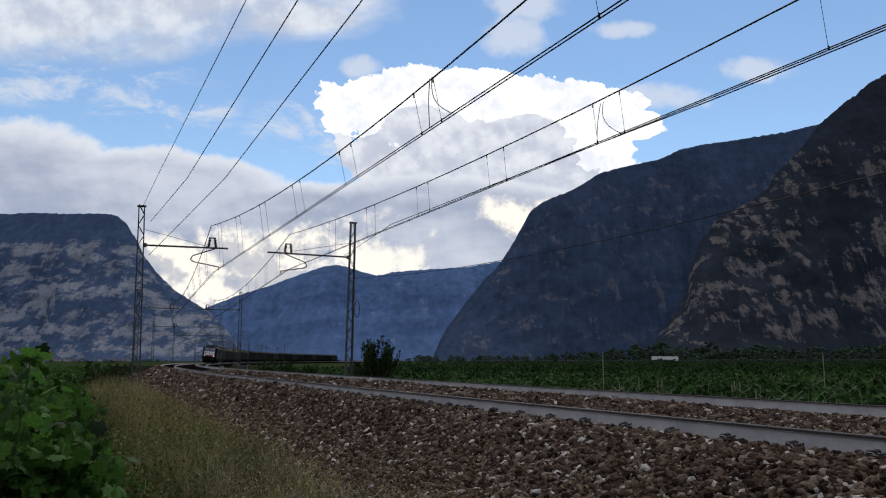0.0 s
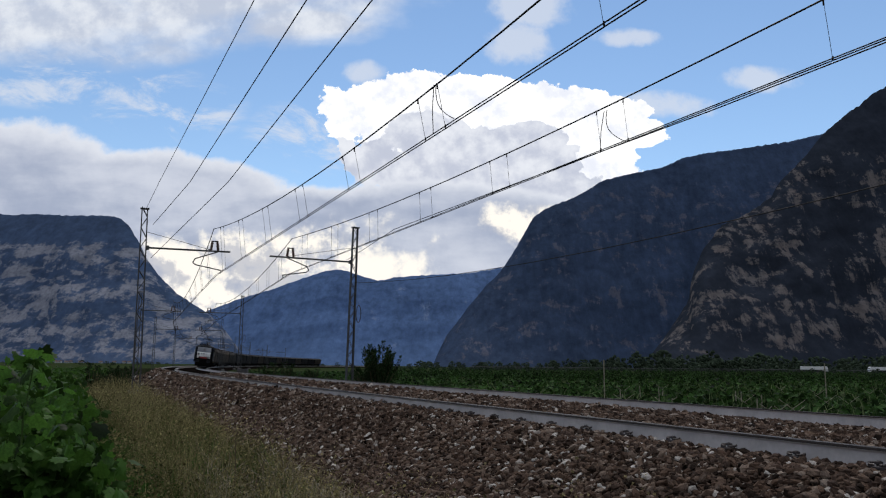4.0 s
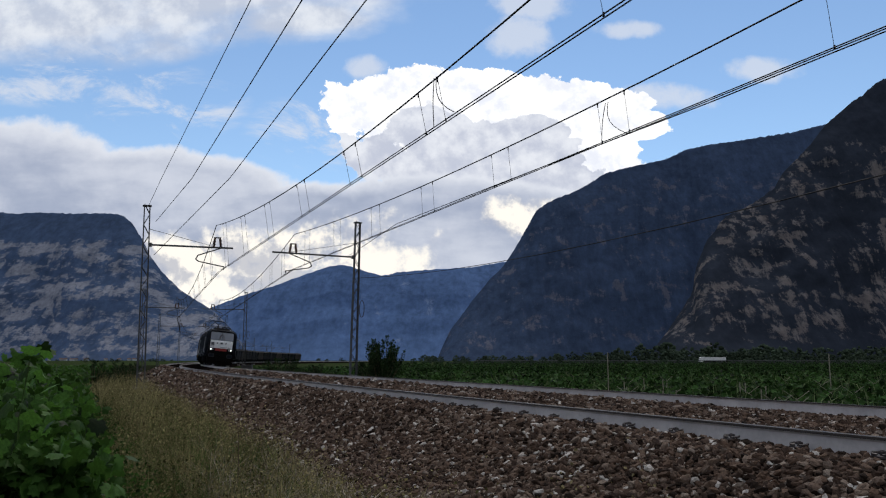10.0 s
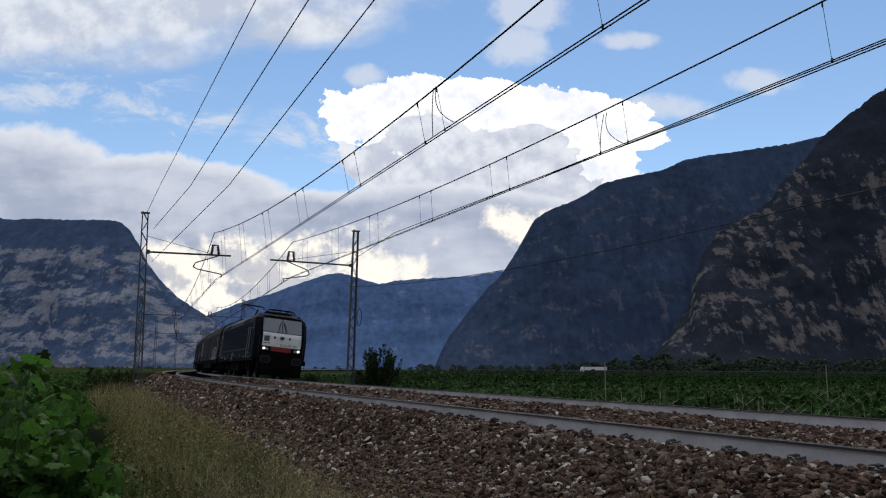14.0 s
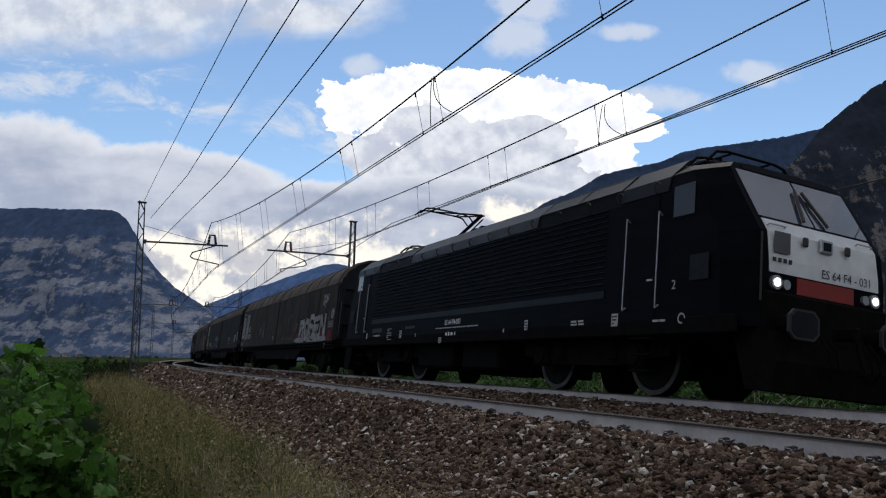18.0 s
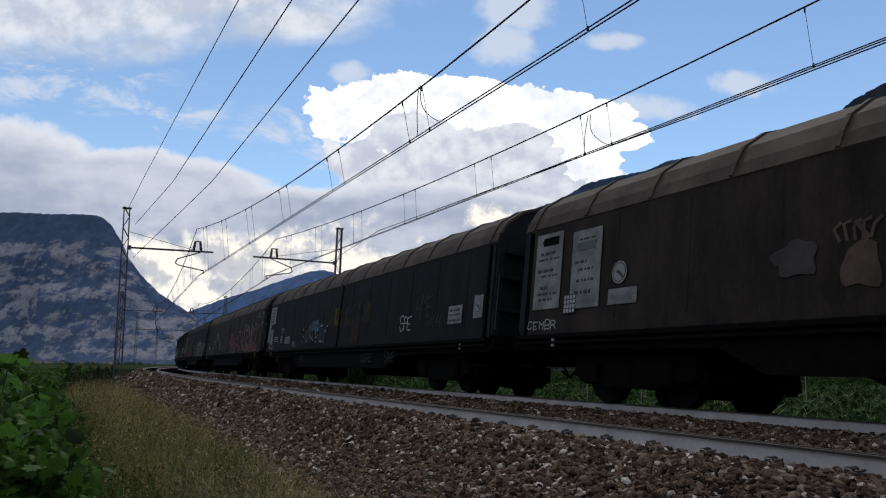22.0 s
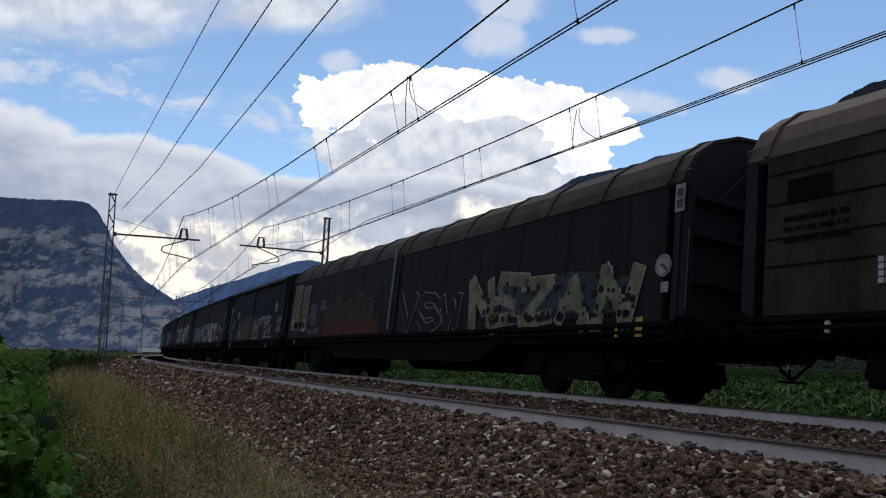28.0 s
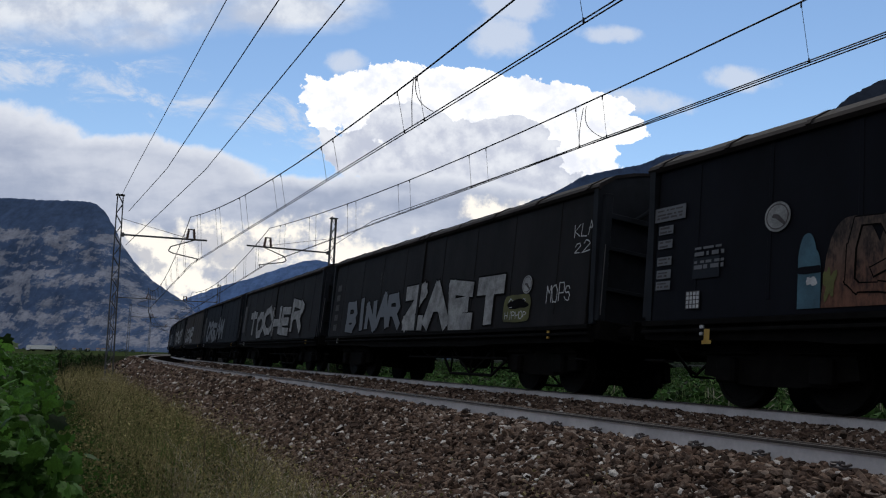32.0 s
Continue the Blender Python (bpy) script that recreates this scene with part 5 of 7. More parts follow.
    for sx in (-1, 1):
        # end wall under the roof's edge, with proud posts, beams and braces
        outline = [(y * 0.985, z - 0.02) for y, z in outer] + [(-1.42, 1.15), (1.42, 1.15)]
        part("end_wall", prism(B(), outline, "x", sx * (half - 0.1), sx * (half + 0.02)), M_ENDW, root, "near-black end wall with the sky's blue in its colour")
        for y in (-1.33, -0.02, 1.33):
            part("end_post", box(B(), sx * (half + 0.07), y, 2.3 if abs(y) > 1 else 2.5, 0.12, 0.14 if abs(y) > 1 else 0.2, 2.2 if abs(y) > 1 else 2.7, 0.012), M_ENDW, root)
        for z, th in ((3.02, 0.1), (2.45, 0.07), (1.75, 0.07)):
            part("end_beam", box(B(), sx * (half + 0.08), 0, z, 0.1, 2.56, th, 0.01), M_ENDW, root)
        for sy in (-1, 1):
            part("end_brace", rod(B(), (sx * (half + 0.08), sy * 0.15, 3.65 if long else 3.5), (sx * (half + 0.08), sy * 0.72, 3.06), 0.035, 6), M_ENDW, root)
        part("head_stock", box(B(), sx * (half + 0.02), 0, 1.05, 0.18, 2.7, 0.34, 0.02), sill, root)
        buffers(root, sx * (length / 2), sx)
        bm = B()
        rod(bm, (sx * half, 0, 1.02), (sx * (length / 2 + 0.02), 0, 0.96), 0.05, 8)
        rod(bm, (sx * (half + 0.1), 0.3, 0.95), (sx * (length / 2 - 0.1), 0.25, 0.5), 0.025, 6)
        rod(bm, (sx * (length / 2 - 0.1), 0.25, 0.5), (sx * (length / 2 + 0.02), 0.1, 0.62), 0.025, 6)
        part("coupling", bm, M_UNDER, root)
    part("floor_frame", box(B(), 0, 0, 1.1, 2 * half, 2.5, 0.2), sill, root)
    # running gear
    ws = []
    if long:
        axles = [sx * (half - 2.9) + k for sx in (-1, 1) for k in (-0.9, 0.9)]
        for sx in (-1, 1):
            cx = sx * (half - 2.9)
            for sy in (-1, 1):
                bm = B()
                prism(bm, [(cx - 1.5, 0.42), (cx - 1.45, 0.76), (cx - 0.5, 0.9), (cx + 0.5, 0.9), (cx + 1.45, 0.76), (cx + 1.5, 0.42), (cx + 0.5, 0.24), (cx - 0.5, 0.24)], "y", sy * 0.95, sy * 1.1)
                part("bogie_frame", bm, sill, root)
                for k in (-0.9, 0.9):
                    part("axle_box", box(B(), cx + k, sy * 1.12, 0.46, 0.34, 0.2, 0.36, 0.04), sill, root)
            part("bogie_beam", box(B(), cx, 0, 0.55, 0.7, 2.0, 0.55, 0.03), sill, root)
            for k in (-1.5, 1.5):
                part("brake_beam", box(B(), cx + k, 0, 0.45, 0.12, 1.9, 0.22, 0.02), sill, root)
    else:
        centres = bogies or (2.0 - half, half - 2.0)
        axles = [c + k for c in centres for k in (-0.74, 0.74)]
        for c in centres:
            for sy in (-1, 1):
                bm = B()
                prism(bm, [(c - 1.2, 0.4), (c - 1.15, 0.72), (c - 0.4, 0.86), (c + 0.4, 0.86), (c + 1.15, 0.72), (c + 1.2, 0.4), (c + 0.4, 0.28), (c - 0.4, 0.28)], "y", sy * 0.95, sy * 1.08)
                part("bogie_frame", bm, sill, root)
            part("bogie_beam", box(B(), c, 0, 0.6, 0.7, 2.0, 0.5, 0.03), sill, root)
        for x in axles:
            for sy in (-1, 1):
                bm = B()
                box(bm, x, sy * 1.1, 0.47, 0.32, 0.2, 0.36, 0.04)
                for q in range(5):
                    box(bm, x, sy * 1.1, 0.7 + 0.025 * q, 1.0 - 0.14 * q, 0.09, 0.02)
                part("axle_guard", bm, sill, root)
        # hanging braced truss under the sill, deeper towards one bogie
        xr = centres[1] - 1.0
        for sy in (-1, 1):
            xs = [xr - 2.9, xr - 2.5, xr - 1.55, xr - 0.6, xr]
            zs = [0.55, 0.2, 0.2, 0.2, 0.55]
            bm = B()
            for k in range(4):
                rod(bm, (xs[k], sy * 1.2, zs[k]), (xs[k + 1], sy * 1.2, zs[k + 1]), 0.032, 6)
            rod(bm, (xr - 5.0, sy * 1.2, 0.56), (xr, sy * 1.2, 0.56), 0.028, 6)
            part("truss_beam", bm, sill, root)
            for xa, za, xb, zb in ((xs[1], 0.2, xs[1], 0.75), (xs[1], 0.75, xs[2], 0.2), (xs[2], 0.2, xs[2], 0.75), (xs[2], 0.2, xs[3], 0.75), (xs[3], 0.2, xs[3], 0.75), (xr - 4.4, 0.8, xr - 3.7, 0.56), (xr - 3.4, 0.56, xr - 2.9, 0.85), (xr - 4.9, 0.56, xr - 4.9, 0.9)):
                part("truss_rod", rod(B(), (xa, sy * 1.2, za), (xb, sy * 1.2, zb), 0.026, 5), sill, root)
        part("brake_cylinder", rod(B(), (-0.5, 0.3, 0.65), (0.5, 0.3, 0.65), 0.2, 12), sill, root)
    for x in axles:
        ws.append((wheelset(0.46, root, x, M_WHEEL), 0.46))
    return root, ws


def dial(x, z, r, parent, y=1.475):
    """Round white sign with a dark clock-like mark."""
    d = part("round_sign", rod(B(), (x, -y, z), (x, -y - 0.004, z), r, 20), M_BOARD, parent, "round white sign with a dark hand")
    part("sign_ring", rod(B(), (x, -y - 0.004, z), (x, -y - 0.006, z), r * 0.86, 20), M_CLIP, d)
    part("sign_disc", rod(B(), (x, -y - 0.006, z), (x, -y - 0.008, z), r * 0.78, 20), M_BOARD, d)
    c = [(0.55, -0.62), (0.7, -0.5), (0.1, 0.12), (-0.3, 0.2), (-0.42, -0.02), (-0.1, -0.12)]
    part("sign_mark", prism(B(), [(x + u * r, z + v * r) for u, v in c], "y", -y - 0.008, -y - 0.01), M_CLIP, d)


def grid_sign(x, z, s, parent, y=1.475):
    b = decal("grid_sign", x, z, s, s * 0.95, M_MARK, parent, y, "white sign with a dark grid")
    bm = B()
    for k in range(5):
        box(bm, x - s / 2 + s * k / 4, -y - 0.004, z, s * 0.05, 0.004, s * 0.95)
        box(bm, x, -y - 0.004, z - s * 0.475 + s * 0.95 * k / 4, s, 0.004, s * 0.05)
    part("grid_lines", bm, M_CLIP, b)


def patch(name, x, z, w, h, material, parent, seed, y=1.472, label="", jag=0.12):
    """A soft-edged field of spray paint."""
    rng = random.Random(seed)
    n = 30
    f = [(rng.uniform(0, 6.28), rng.choice((2, 3, 4, 5, 7))) for k in range(4)]
    pts = []
    for i in range(n):
        q = 2 * math.pi * i / n
        k = 1 - jag * (0.5 + 0.25 * sum(math.sin(m * q + p) for p, m in f))
        cx, sx = math.cos(q), math.sin(q)
        r = 1 / max(abs(cx), abs(sx)) ** 0.7
        pts.append((x + cx * r * k * w / 2, z + sx * r * k * h / 2))
    return part(name, prism(B(), pts, "y", -y, -y - 0.003), material, parent, label)


def scrawl(x, z, w, h, material, parent, seed, y=1.476, r=0.012, loops=3):
    """A thin sprayed tag: one looping stroke."""
    rng = random.Random(seed)
    n = 12 * loops
    ph, am = rng.uniform(0, 6), [rng.uniform(0.5, 1.0) for k in range(loops + 1)]
    pts = []
    for i in range(n + 1):
        t = i / n
        q = t * loops * 6.28 + ph
        pts.append((x - w / 2 + w * t + 0.55 * w / loops * math.sin(q * 1.03 + 1.2), z + h / 2 * am[int(t * loops)] * math.cos(q) + 0.12 * h * math.sin(2.7 * q)))
    return arc(pts, r, material, parent, y, "spray_tag")


def board(x, z, w, h, material, parent, seed, rows=6, y=1.478):
    b = decal("label_board", x, z, w, h, material, parent, y, "pale label board with small writing")
    bars("board_writing", x, z, w * 0.8, h * 0.85, rows, M_CLIP, b, y + 0.004, seed)
    return b


def bumps(name, x0, x1, z0, tops, material, parent, label="", y=1.4665):
    """A sprayed field with a level foot and a row of round humps (middle, half width, height) on top."""
    pts = [(x1, z0), (x0, z0)]
    n = 60
    for i in range(n + 1):
        x = x0 + (x1 - x0) * i / n
        z = z0 + 0.12
        for cx, hw, top in tops:
            if abs(x - cx) < hw:
                z = max(z, z0 + (top - z0) * (1 - abs((x - cx) / hw) ** 2.6) ** 0.5)
        pts.append((x, z))
    return part(name, prism(B(), pts, "y", -y, -y - 0.003), material, parent, label)


STROKES = {"A": "00 24 40,12 32", "B": "00 04 34 43 32 02,32 41 30 00", "C": "43 34 14 03 01 10 30 41", "D": "00 04 24 43 41 20 00", "E": "44 04 00 40,02 32", "F": "00 04 44,02 32",
           "G": "43 34 14 03 01 10 30 41 42 22", "H": "00 04,40 44,02 42", "I": "20 24", "J": "14 44,34 31 10 01", "K": "00 04,44 02 40", "L": "04 00 40", "M": "00 04 22 44 40",
           "N": "00 04 40 44", "O": "10 01 03 14 34 43 41 30 10", "P": "00 04 34 43 32 02", "R": "00 04 34 43 32 02,22 40", "S": "43 34 14 03 12 32 41 30 10 01", "T": "04 44,24 20",
           "U": "04 01 10 30 41 44", "V": "04 20 44", "W": "04 10 23 30 44", "X": "00 44,04 40", "Y": "04 22 44,22 20", "Z": "04 44 00 40", "1": "13 24 20", "2": "03 14 34 43 00 40",
           "5": "44 04 02 32 41 30 00", "9": "42 12 03 14 34 43 41 20", ".": "20 21"}


def hand(text, x, z, w, h, width, material, parent, seed, y=1.476, step=1.25, jit=0.09, name="spray_letter", drift=0.0):
    """Letters drawn by hand: flat strokes of some width, shaky and uneven."""
    rng = random.Random(seed)
    for k, ch in enumerate(text):
        size, tilt, dz = rng.uniform(0.88, 1.1), rng.uniform(-0.14, 0.14), rng.uniform(-0.05, 0.05) * h
        if ch == " ":
            continue
        bm = B()
        n = 0
        for line in STROKES[ch].split(","):
            pts = []
            for c in line.split():
                px, pz = int(c[0]) / 4 + rng.uniform(-jit, jit), int(c[1]) / 4 + rng.uniform(-jit, jit)
                pts.append(Vector((x + k * step * w + (px + tilt * pz) * w * size, 0, z + dz + drift * k + pz * h * size)))
            for p, q in zip(pts, pts[1:]):
                d = q - p
                ln = max(d.length, 0.001)
                d /= ln
                nrm = Vector((-d.z, 0, d.x)) * width / 2
                p2, q2 = p - d * width * 0.4, q + d * width * 0.4
                yy = -y - 0.0004 * n
                n += 1
                k0 = rng.uniform(0.75, 1.1)
                vs = [bm.verts.new((v.x, yy, v.z)) for v in (p2 - nrm * k0, q2 - nrm, q2 + nrm * k0, p2 + nrm)]
                bm.faces.new(vs)
        part(name, bm, material, parent)


def block(text, x, z, w, h, width, fill, rim, parent, seed, step=1.12, edge=0.05, jit=0.07, drift=0.0):
    """Fat sprayed letters: a wider rim underneath, the fill above it."""
    if rim:
        hand(text, x, z, w, h, width + 2 * edge, rim, parent, seed, 1.4725, step, jit, "letter_rim", drift)
    hand(text, x, z, w, h, width, fill, parent, seed, 1.4795, step, jit, "spray_letter", drift)


ENDS = [15.58, 38.2, 60.82, 83.19, 105.36, 118.35, 134.15]
while len(ENDS) < 19:
    ENDS.append(ENDS[-1] + 15.4)


def middle(i):
    return (ENDS[i] + ENDS[i + 1]) / 2, ENDS[i + 1] - ENDS[i]


def place(i, w):
    TRAIN.append((w[0], middle(i)[0], w[1]))
    return w[0], middle(i)[1] / 2 - 0.7


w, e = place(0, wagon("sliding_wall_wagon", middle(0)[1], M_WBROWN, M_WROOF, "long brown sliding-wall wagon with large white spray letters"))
block("ROSEN", e - 5.5, 1.42, 0.7, 0.72, 0.24, M_SPRAY, M_UNDER, w, 3, 1.2, 0.04, 0.07)
for k in range(5):
    part("letter_shade", prism(B(), [(e - 5.3 + 0.84 * k, 1.45), (e - 5.1 + 0.84 * k, 1.45), (e - 5.05 + 0.84 * k, 1.75), (e - 5.2 + 0.84 * k, 1.78)], "y", -1.4822, -1.4832), M_LOGO if k % 2 else M_DKRED, w)
patch("spray_field", e - 3.75, 1.32, 5.4, 0.22, M_SPRAY, w, 3, jag=0.05)
patch("spray_field", e - 4.9, 1.62, 1.6, 0.3, M_LOGO, w, 5, y=1.471, jag=0.2)
patch("spray_field", e - 0.74, 1.42, 0.62, 0.4, M_DKRED, w, 4, y=1.471)
patch("spray_field", e - 0.95, 2.1, 0.3, 0.6, M_ORANGE, w, 6, y=1.4705)
patch("spray_field", e - 5.9, 1.45, 0.7, 0.36, M_DKRED, w, 7, y=1.4706, jag=0.2)
dial(e - 0.52, 2.2, 0.2, w)
board(e - 0.68, 1.82, 0.66, 0.24, M_LOGO, w, 8, 2)
hand("ZOF", e - 2.1, 2.7, 0.2, 0.28, 0.022, M_MARK, w, 9)
scrawl(e - 1.7, 2.75, 0.7, 0.5, M_MARK, w, 9, r=0.01)
for x0, ww, hh, zz in ((0.85, 0.86, 1.45, 2.42), (2.02, 0.84, 1.4, 2.35)):
    board(-e + x0, zz, ww, hh, M_BOARD, w, 10 + int(x0), 11)
decal("black_plate", -e + 0.9, 2.98, 0.5, 0.16, M_UNDER, w, 1.484)
decal("black_plate", -e + 2.0, 2.75, 0.55, 0.14, M_LOGO, w, 1.484)
grid_sign(-e + 1.62, 1.74, 0.34, w, 1.484)
dial(-e + 2.95, 2.18, 0.19, w)
decal("blank_plate", -e + 3.05, 1.78, 0.72, 0.26, M_BOARD, w, 1.476)
hand("CEMBR", -e + 0.3, 1.32, 0.14, 0.16, 0.018, M_MARK, w, 11, step=1.4)
patch("spray_field", -3.35, 1.82, 0.55, 0.62, M_PEACH, w, 15, y=1.4712, jag=0.3, label="faded orange painted figure")
for k in range(5):
    arc([(-3.62 + 0.1 * k, 2.12), (-3.7 + 0.13 * k, 2.28 + 0.05 * (k % 2)), (-3.6 + 0.13 * k, 2.36)], 0.022, M_PEACH, w, 1.479)
patch("spray_field", -4.25, 2.0, 0.7, 0.5, M_FADED, w, 16, y=1.4708, jag=0.25)
# ghostly old letters along the wall
arc([(1.37 + 0.06 * k, 1.4 + 0.075 * abs(math.sin(0.42 * k + 0.3))) for k in range(41)], 0.018, M_PEACH, w)
for x0, ww, hh in ((1.75, 0.5, 0.9), (2.35, 0.5, 0.95), (3.1, 0.62, 1.05)):
    arc([(x0 + ww / 2 * math.cos(0.35 * q), 1.92 + hh / 2 * math.sin(0.35 * q)) for q in range(15)], 0.02, M_FADED, w)
arc([(2.85, 2.45), (3.1, 2.5), (3.32, 2.38), (3.45, 2.5)], 0.03, M_FADED, w)
arc([(3.6, 1.95), (3.68, 1.6), (3.74, 1.38)], 0.02, M_PEACH, w)
hand("LIS", 0.46, 1.78, 0.22, 0.36, 0.03, M_PEACH, w, 301, step=1.0)
hand("ILSN", 3.9, 1.78, 0.14, 0.24, 0.025, M_CREAM, w, 302, step=1.0)
for k, (x0, z0) in enumerate(((-3.42, 2.05), (-2.6, 1.8), (-2.1, 1.95), (-1.3, 1.95), (-0.95, 2.1))):
    arc([(x0, z0 + 0.3), (x0 + 0.16, z0 + 0.1), (x0 + 0.02, z0 - 0.15), (x0 + 0.2, z0 - 0.4)], 0.03, M_FADED if k % 2 else M_PEACH, w)
arc([(3.0 + 0.17 * math.cos(0.5 * q), 0.67 + 0.18 * math.sin(0.5 * q)) for q in range(6, 14)], 0.014, M_FADED, w, 1.425, "spray_ring")
decal("bent_flap", -0.6, 1.55, 0.3, 0.18, M_LOGO, w, 1.478)

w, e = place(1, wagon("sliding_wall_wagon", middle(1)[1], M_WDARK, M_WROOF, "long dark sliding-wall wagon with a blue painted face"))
decal("sign_back", e - 0.52, 1.92, 0.42, 0.5, M_BOARD, w, 1.473)
dial(e - 0.52, 1.94, 0.17, w)
board(e - 1.65, 1.8, 0.72, 0.42, M_BOARD, w, 20, 3)
hand("HMF", e - 4.0, 1.85, 0.3, 0.5, 0.03, M_FADED, w, 21, step=1.15)
hand("SPE", e - 5.0, 1.55, 0.26, 0.36, 0.03, M_MARK, w, 22, step=0.95)
scrawl(e - 2.8, 1.75, 1.0, 0.4, M_FADED, w, 24, loops=5, r=0.01)
# faint firm lettering: plain dark blocks on worn amber fields
for x0, z0, ww, hh in ((1.75, 1.72, 0.85, 0.8), (0.72, 2.2, 1.1, 0.6), (1.75, 2.35, 0.85, 0.42), (2.65, 2.2, 0.85, 0.6), (-1.2, 2.25, 1.1, 0.5)):
    decal("orange_field", x0, z0, ww, hh, M_AMBER, w, 1.4665)
decal("yellow_square", -0.22, 2.22, 0.62, 0.6, M_GOLD, w, 1.4728)
for k in range(8):
    x0, z0, hh = -1.9 + 0.585 * k, 2.3, 0.36 + 0.008 * k
    lean = 0.1 if k % 2 else -0.1
    for dx in (-0.14, 0.14):
        part("dark_letter_block", prism(B(), [(x0 + dx - 0.065, z0 - hh / 2), (x0 + dx + 0.065, z0 - hh / 2), (x0 + dx * 0.6 + 0.065 + lean * 0.3, z0 + hh / 2), (x0 + dx * 0.6 - 0.065 + lean * 0.3, z0 + hh / 2)], "y", -1.4765, -1.479), M_WDARK, w)
    decal("dark_letter_bar", x0, z0 + 0.1 * (-1) ** k, 0.3, 0.09, M_WDARK, w, 1.4795, thick=0.002)
# the painted blue face
for k, (dx, dz, ww, hh, m) in enumerate(((0, 0.25, 1.1, 0.5, M_BLUE_S), (-0.65, 0.05, 0.4, 0.7, M_FADED), (0.75, 0.05, 0.4, 0.8, M_BLUE_D), (1.2, -0.1, 0.5, 0.6, M_BLUE_D), (-1.1, -0.1, 0.5, 0.6, M_BLUE_D), (0.0, -0.2, 1.2, 0.5, M_WBLUE))):
    patch("painted_face", -2.8 + dx, 1.78 + dz, ww, hh, m, w, 60 + k, y=1.4712 + 0.0008 * k, jag=0.3)
for sx in (-0.3, 0.3):
    arc([(-2.8 + sx + 0.14 * math.cos(q), 1.72 + 0.14 * math.sin(q)) for q in (3.3, 3.8, 4.3, 4.8, 5.3, 5.8, 6.2)], 0.03, M_SPRAY, w, 1.482, "painted_eye")
arc([(-3.4, 1.98), (-2.9, 2.1), (-2.3, 2.0)], 0.02, M_BLUE_D, w, 1.482)
rng = random.Random(5)
for k in range(16):
    patch("paint_spot", -2.8 + rng.uniform(-1.6, 1.6), 1.7 + rng.uniform(-0.35, 0.35), 0.09, 0.07, M_MARK, w, k, y=1.483, jag=0.3)
hand("POL", -5.9, 1.32, 0.16, 0.2, 0.02, M_MARK, w, 25)
board(-e + 0.7, 2.78, 1.05, 0.78, M_BOARD, w, 27, 5)
board(-e + 0.36, 1.98, 0.4, 0.8, M_BOARD, w, 127, 7)
decal("sign_back", -e + 0.86, 1.82, 0.46, 0.66, M_BOARD, w, 1.473)
dial(-e + 0.86, 1.9, 0.19, w)
grid_sign(-e + 2.77, 1.68, 0.33, w)
board(-e + 3.8, 1.62, 0.86, 0.28, M_BOARD, w, 128, 2)
hand("SPPE", -e + 1.42, 1.6, 0.15, 0.2, 0.018, M_MARK, w, 129)
hand("951", -e + 2.65, 1.92, 0.15, 0.22, 0.016, M_MARK, w, 130)
hand("ALOV", -e + 0.6, 1.3, 0.17, 0.14, 0.018, M_MARK, w, 131)
for x0, ww in ((3.2, "SGRE"), (5.2, "SRE"), (-3.9, "GEI"), (-8.0, "TRE")):
    hand(ww, x0 - 0.5, 0.72, 0.2, 0.24, 0.02, M_FADED, w, int(x0 * 10))

w, e = place(2, wagon("sliding_wall_wagon", middle(2)[1], M_WBROWN, M_WROOF, "long brown sliding-wall wagon with pink spray letters"))
patch("spray_field", e - 7.9, 1.86, 5.0, 1.05, M_ROSE, w, 30, y=1.4712, jag=0.04, label="pink spray field")
patch("spray_field", e - 3.2, 1.45, 4.2, 0.34, M_PINK, w, 31, y=1.4712, jag=0.05)
block("LOEK", e - 9.9, 1.48, 0.85, 0.85, 0.18, M_WDARK, M_MARK, w, 32, 1.3, 0.014)
block("PRAKZ", 5.15, 1.4, 0.66, 1.1, 0.2, M_ROSE, M_MARK, w, 33, 1.27, 0.014)
hand("JFL", e - 1.75, 2.88, 0.18, 0.24, 0.016, M_MARK, w, 34)
hand("YIZ", e - 0.7, 2.88, 0.15, 0.24, 0.016, M_MARK, w, 35)
hand("AS", e - 0.72, 2.5, 0.2, 0.16, 0.016, M_MARK, w, 36)
for k in range(3):
    scrawl(e - 2.9 - 1.3 * k, 2.75 - 0.1 * k, 0.5, 0.35, M_FADED, w, 132 + k, r=0.012)
scrawl(-e + 9.0, 1.8, 3.0, 0.9, M_FADED, w, 37, loops=5, r=0.018)
grid_sign(-e + 1.95, 1.68, 0.33, w)
decal("dark_hatch", -e + 0.9, 2.78, 0.62, 0.3, M_UNDER, w, 1.476)
bars("faint_writing", -e + 1.0, 2.3, 0.9, 0.4, 3, M_UNDER, w, 1.478, 38)
for zz in (1.75, 2.1, 2.55, 2.95):
    decal("plank_seam", -e + 1.6, zz, 2.6, 0.02, M_UNDER, w, 1.474)
hand("EUIZ", -e + 3.1, 2.6, 0.16, 0.26, 0.02, M_FADED, w, 39)
hand("JRASE", -e + 4.15, 2.75, 0.15, 0.22, 0.02, M_FADED, w, 40)
arc([(-e + 4.1, 2.68), (-e + 5.0, 2.7)], 0.008, M_FADED, w)
arc([(-e + 3.8, 1.3), (-e + 4.05, 1.68), (-e + 4.65, 2.08), (-e + 4.9, 2.35), (-e + 5.1, 2.56), (-e + 5.35, 2.58), (-e + 5.65, 2.32), (-e + 6.3, 2.1), (-e + 7.2, 1.5)], 0.016, M_MARK, w)
arc([(-e + 5.05, 2.44), (-e + 5.35, 2.15), (-e + 5.4, 1.7), (-e + 5.25, 1.35)], 0.014, M_MARK, w)
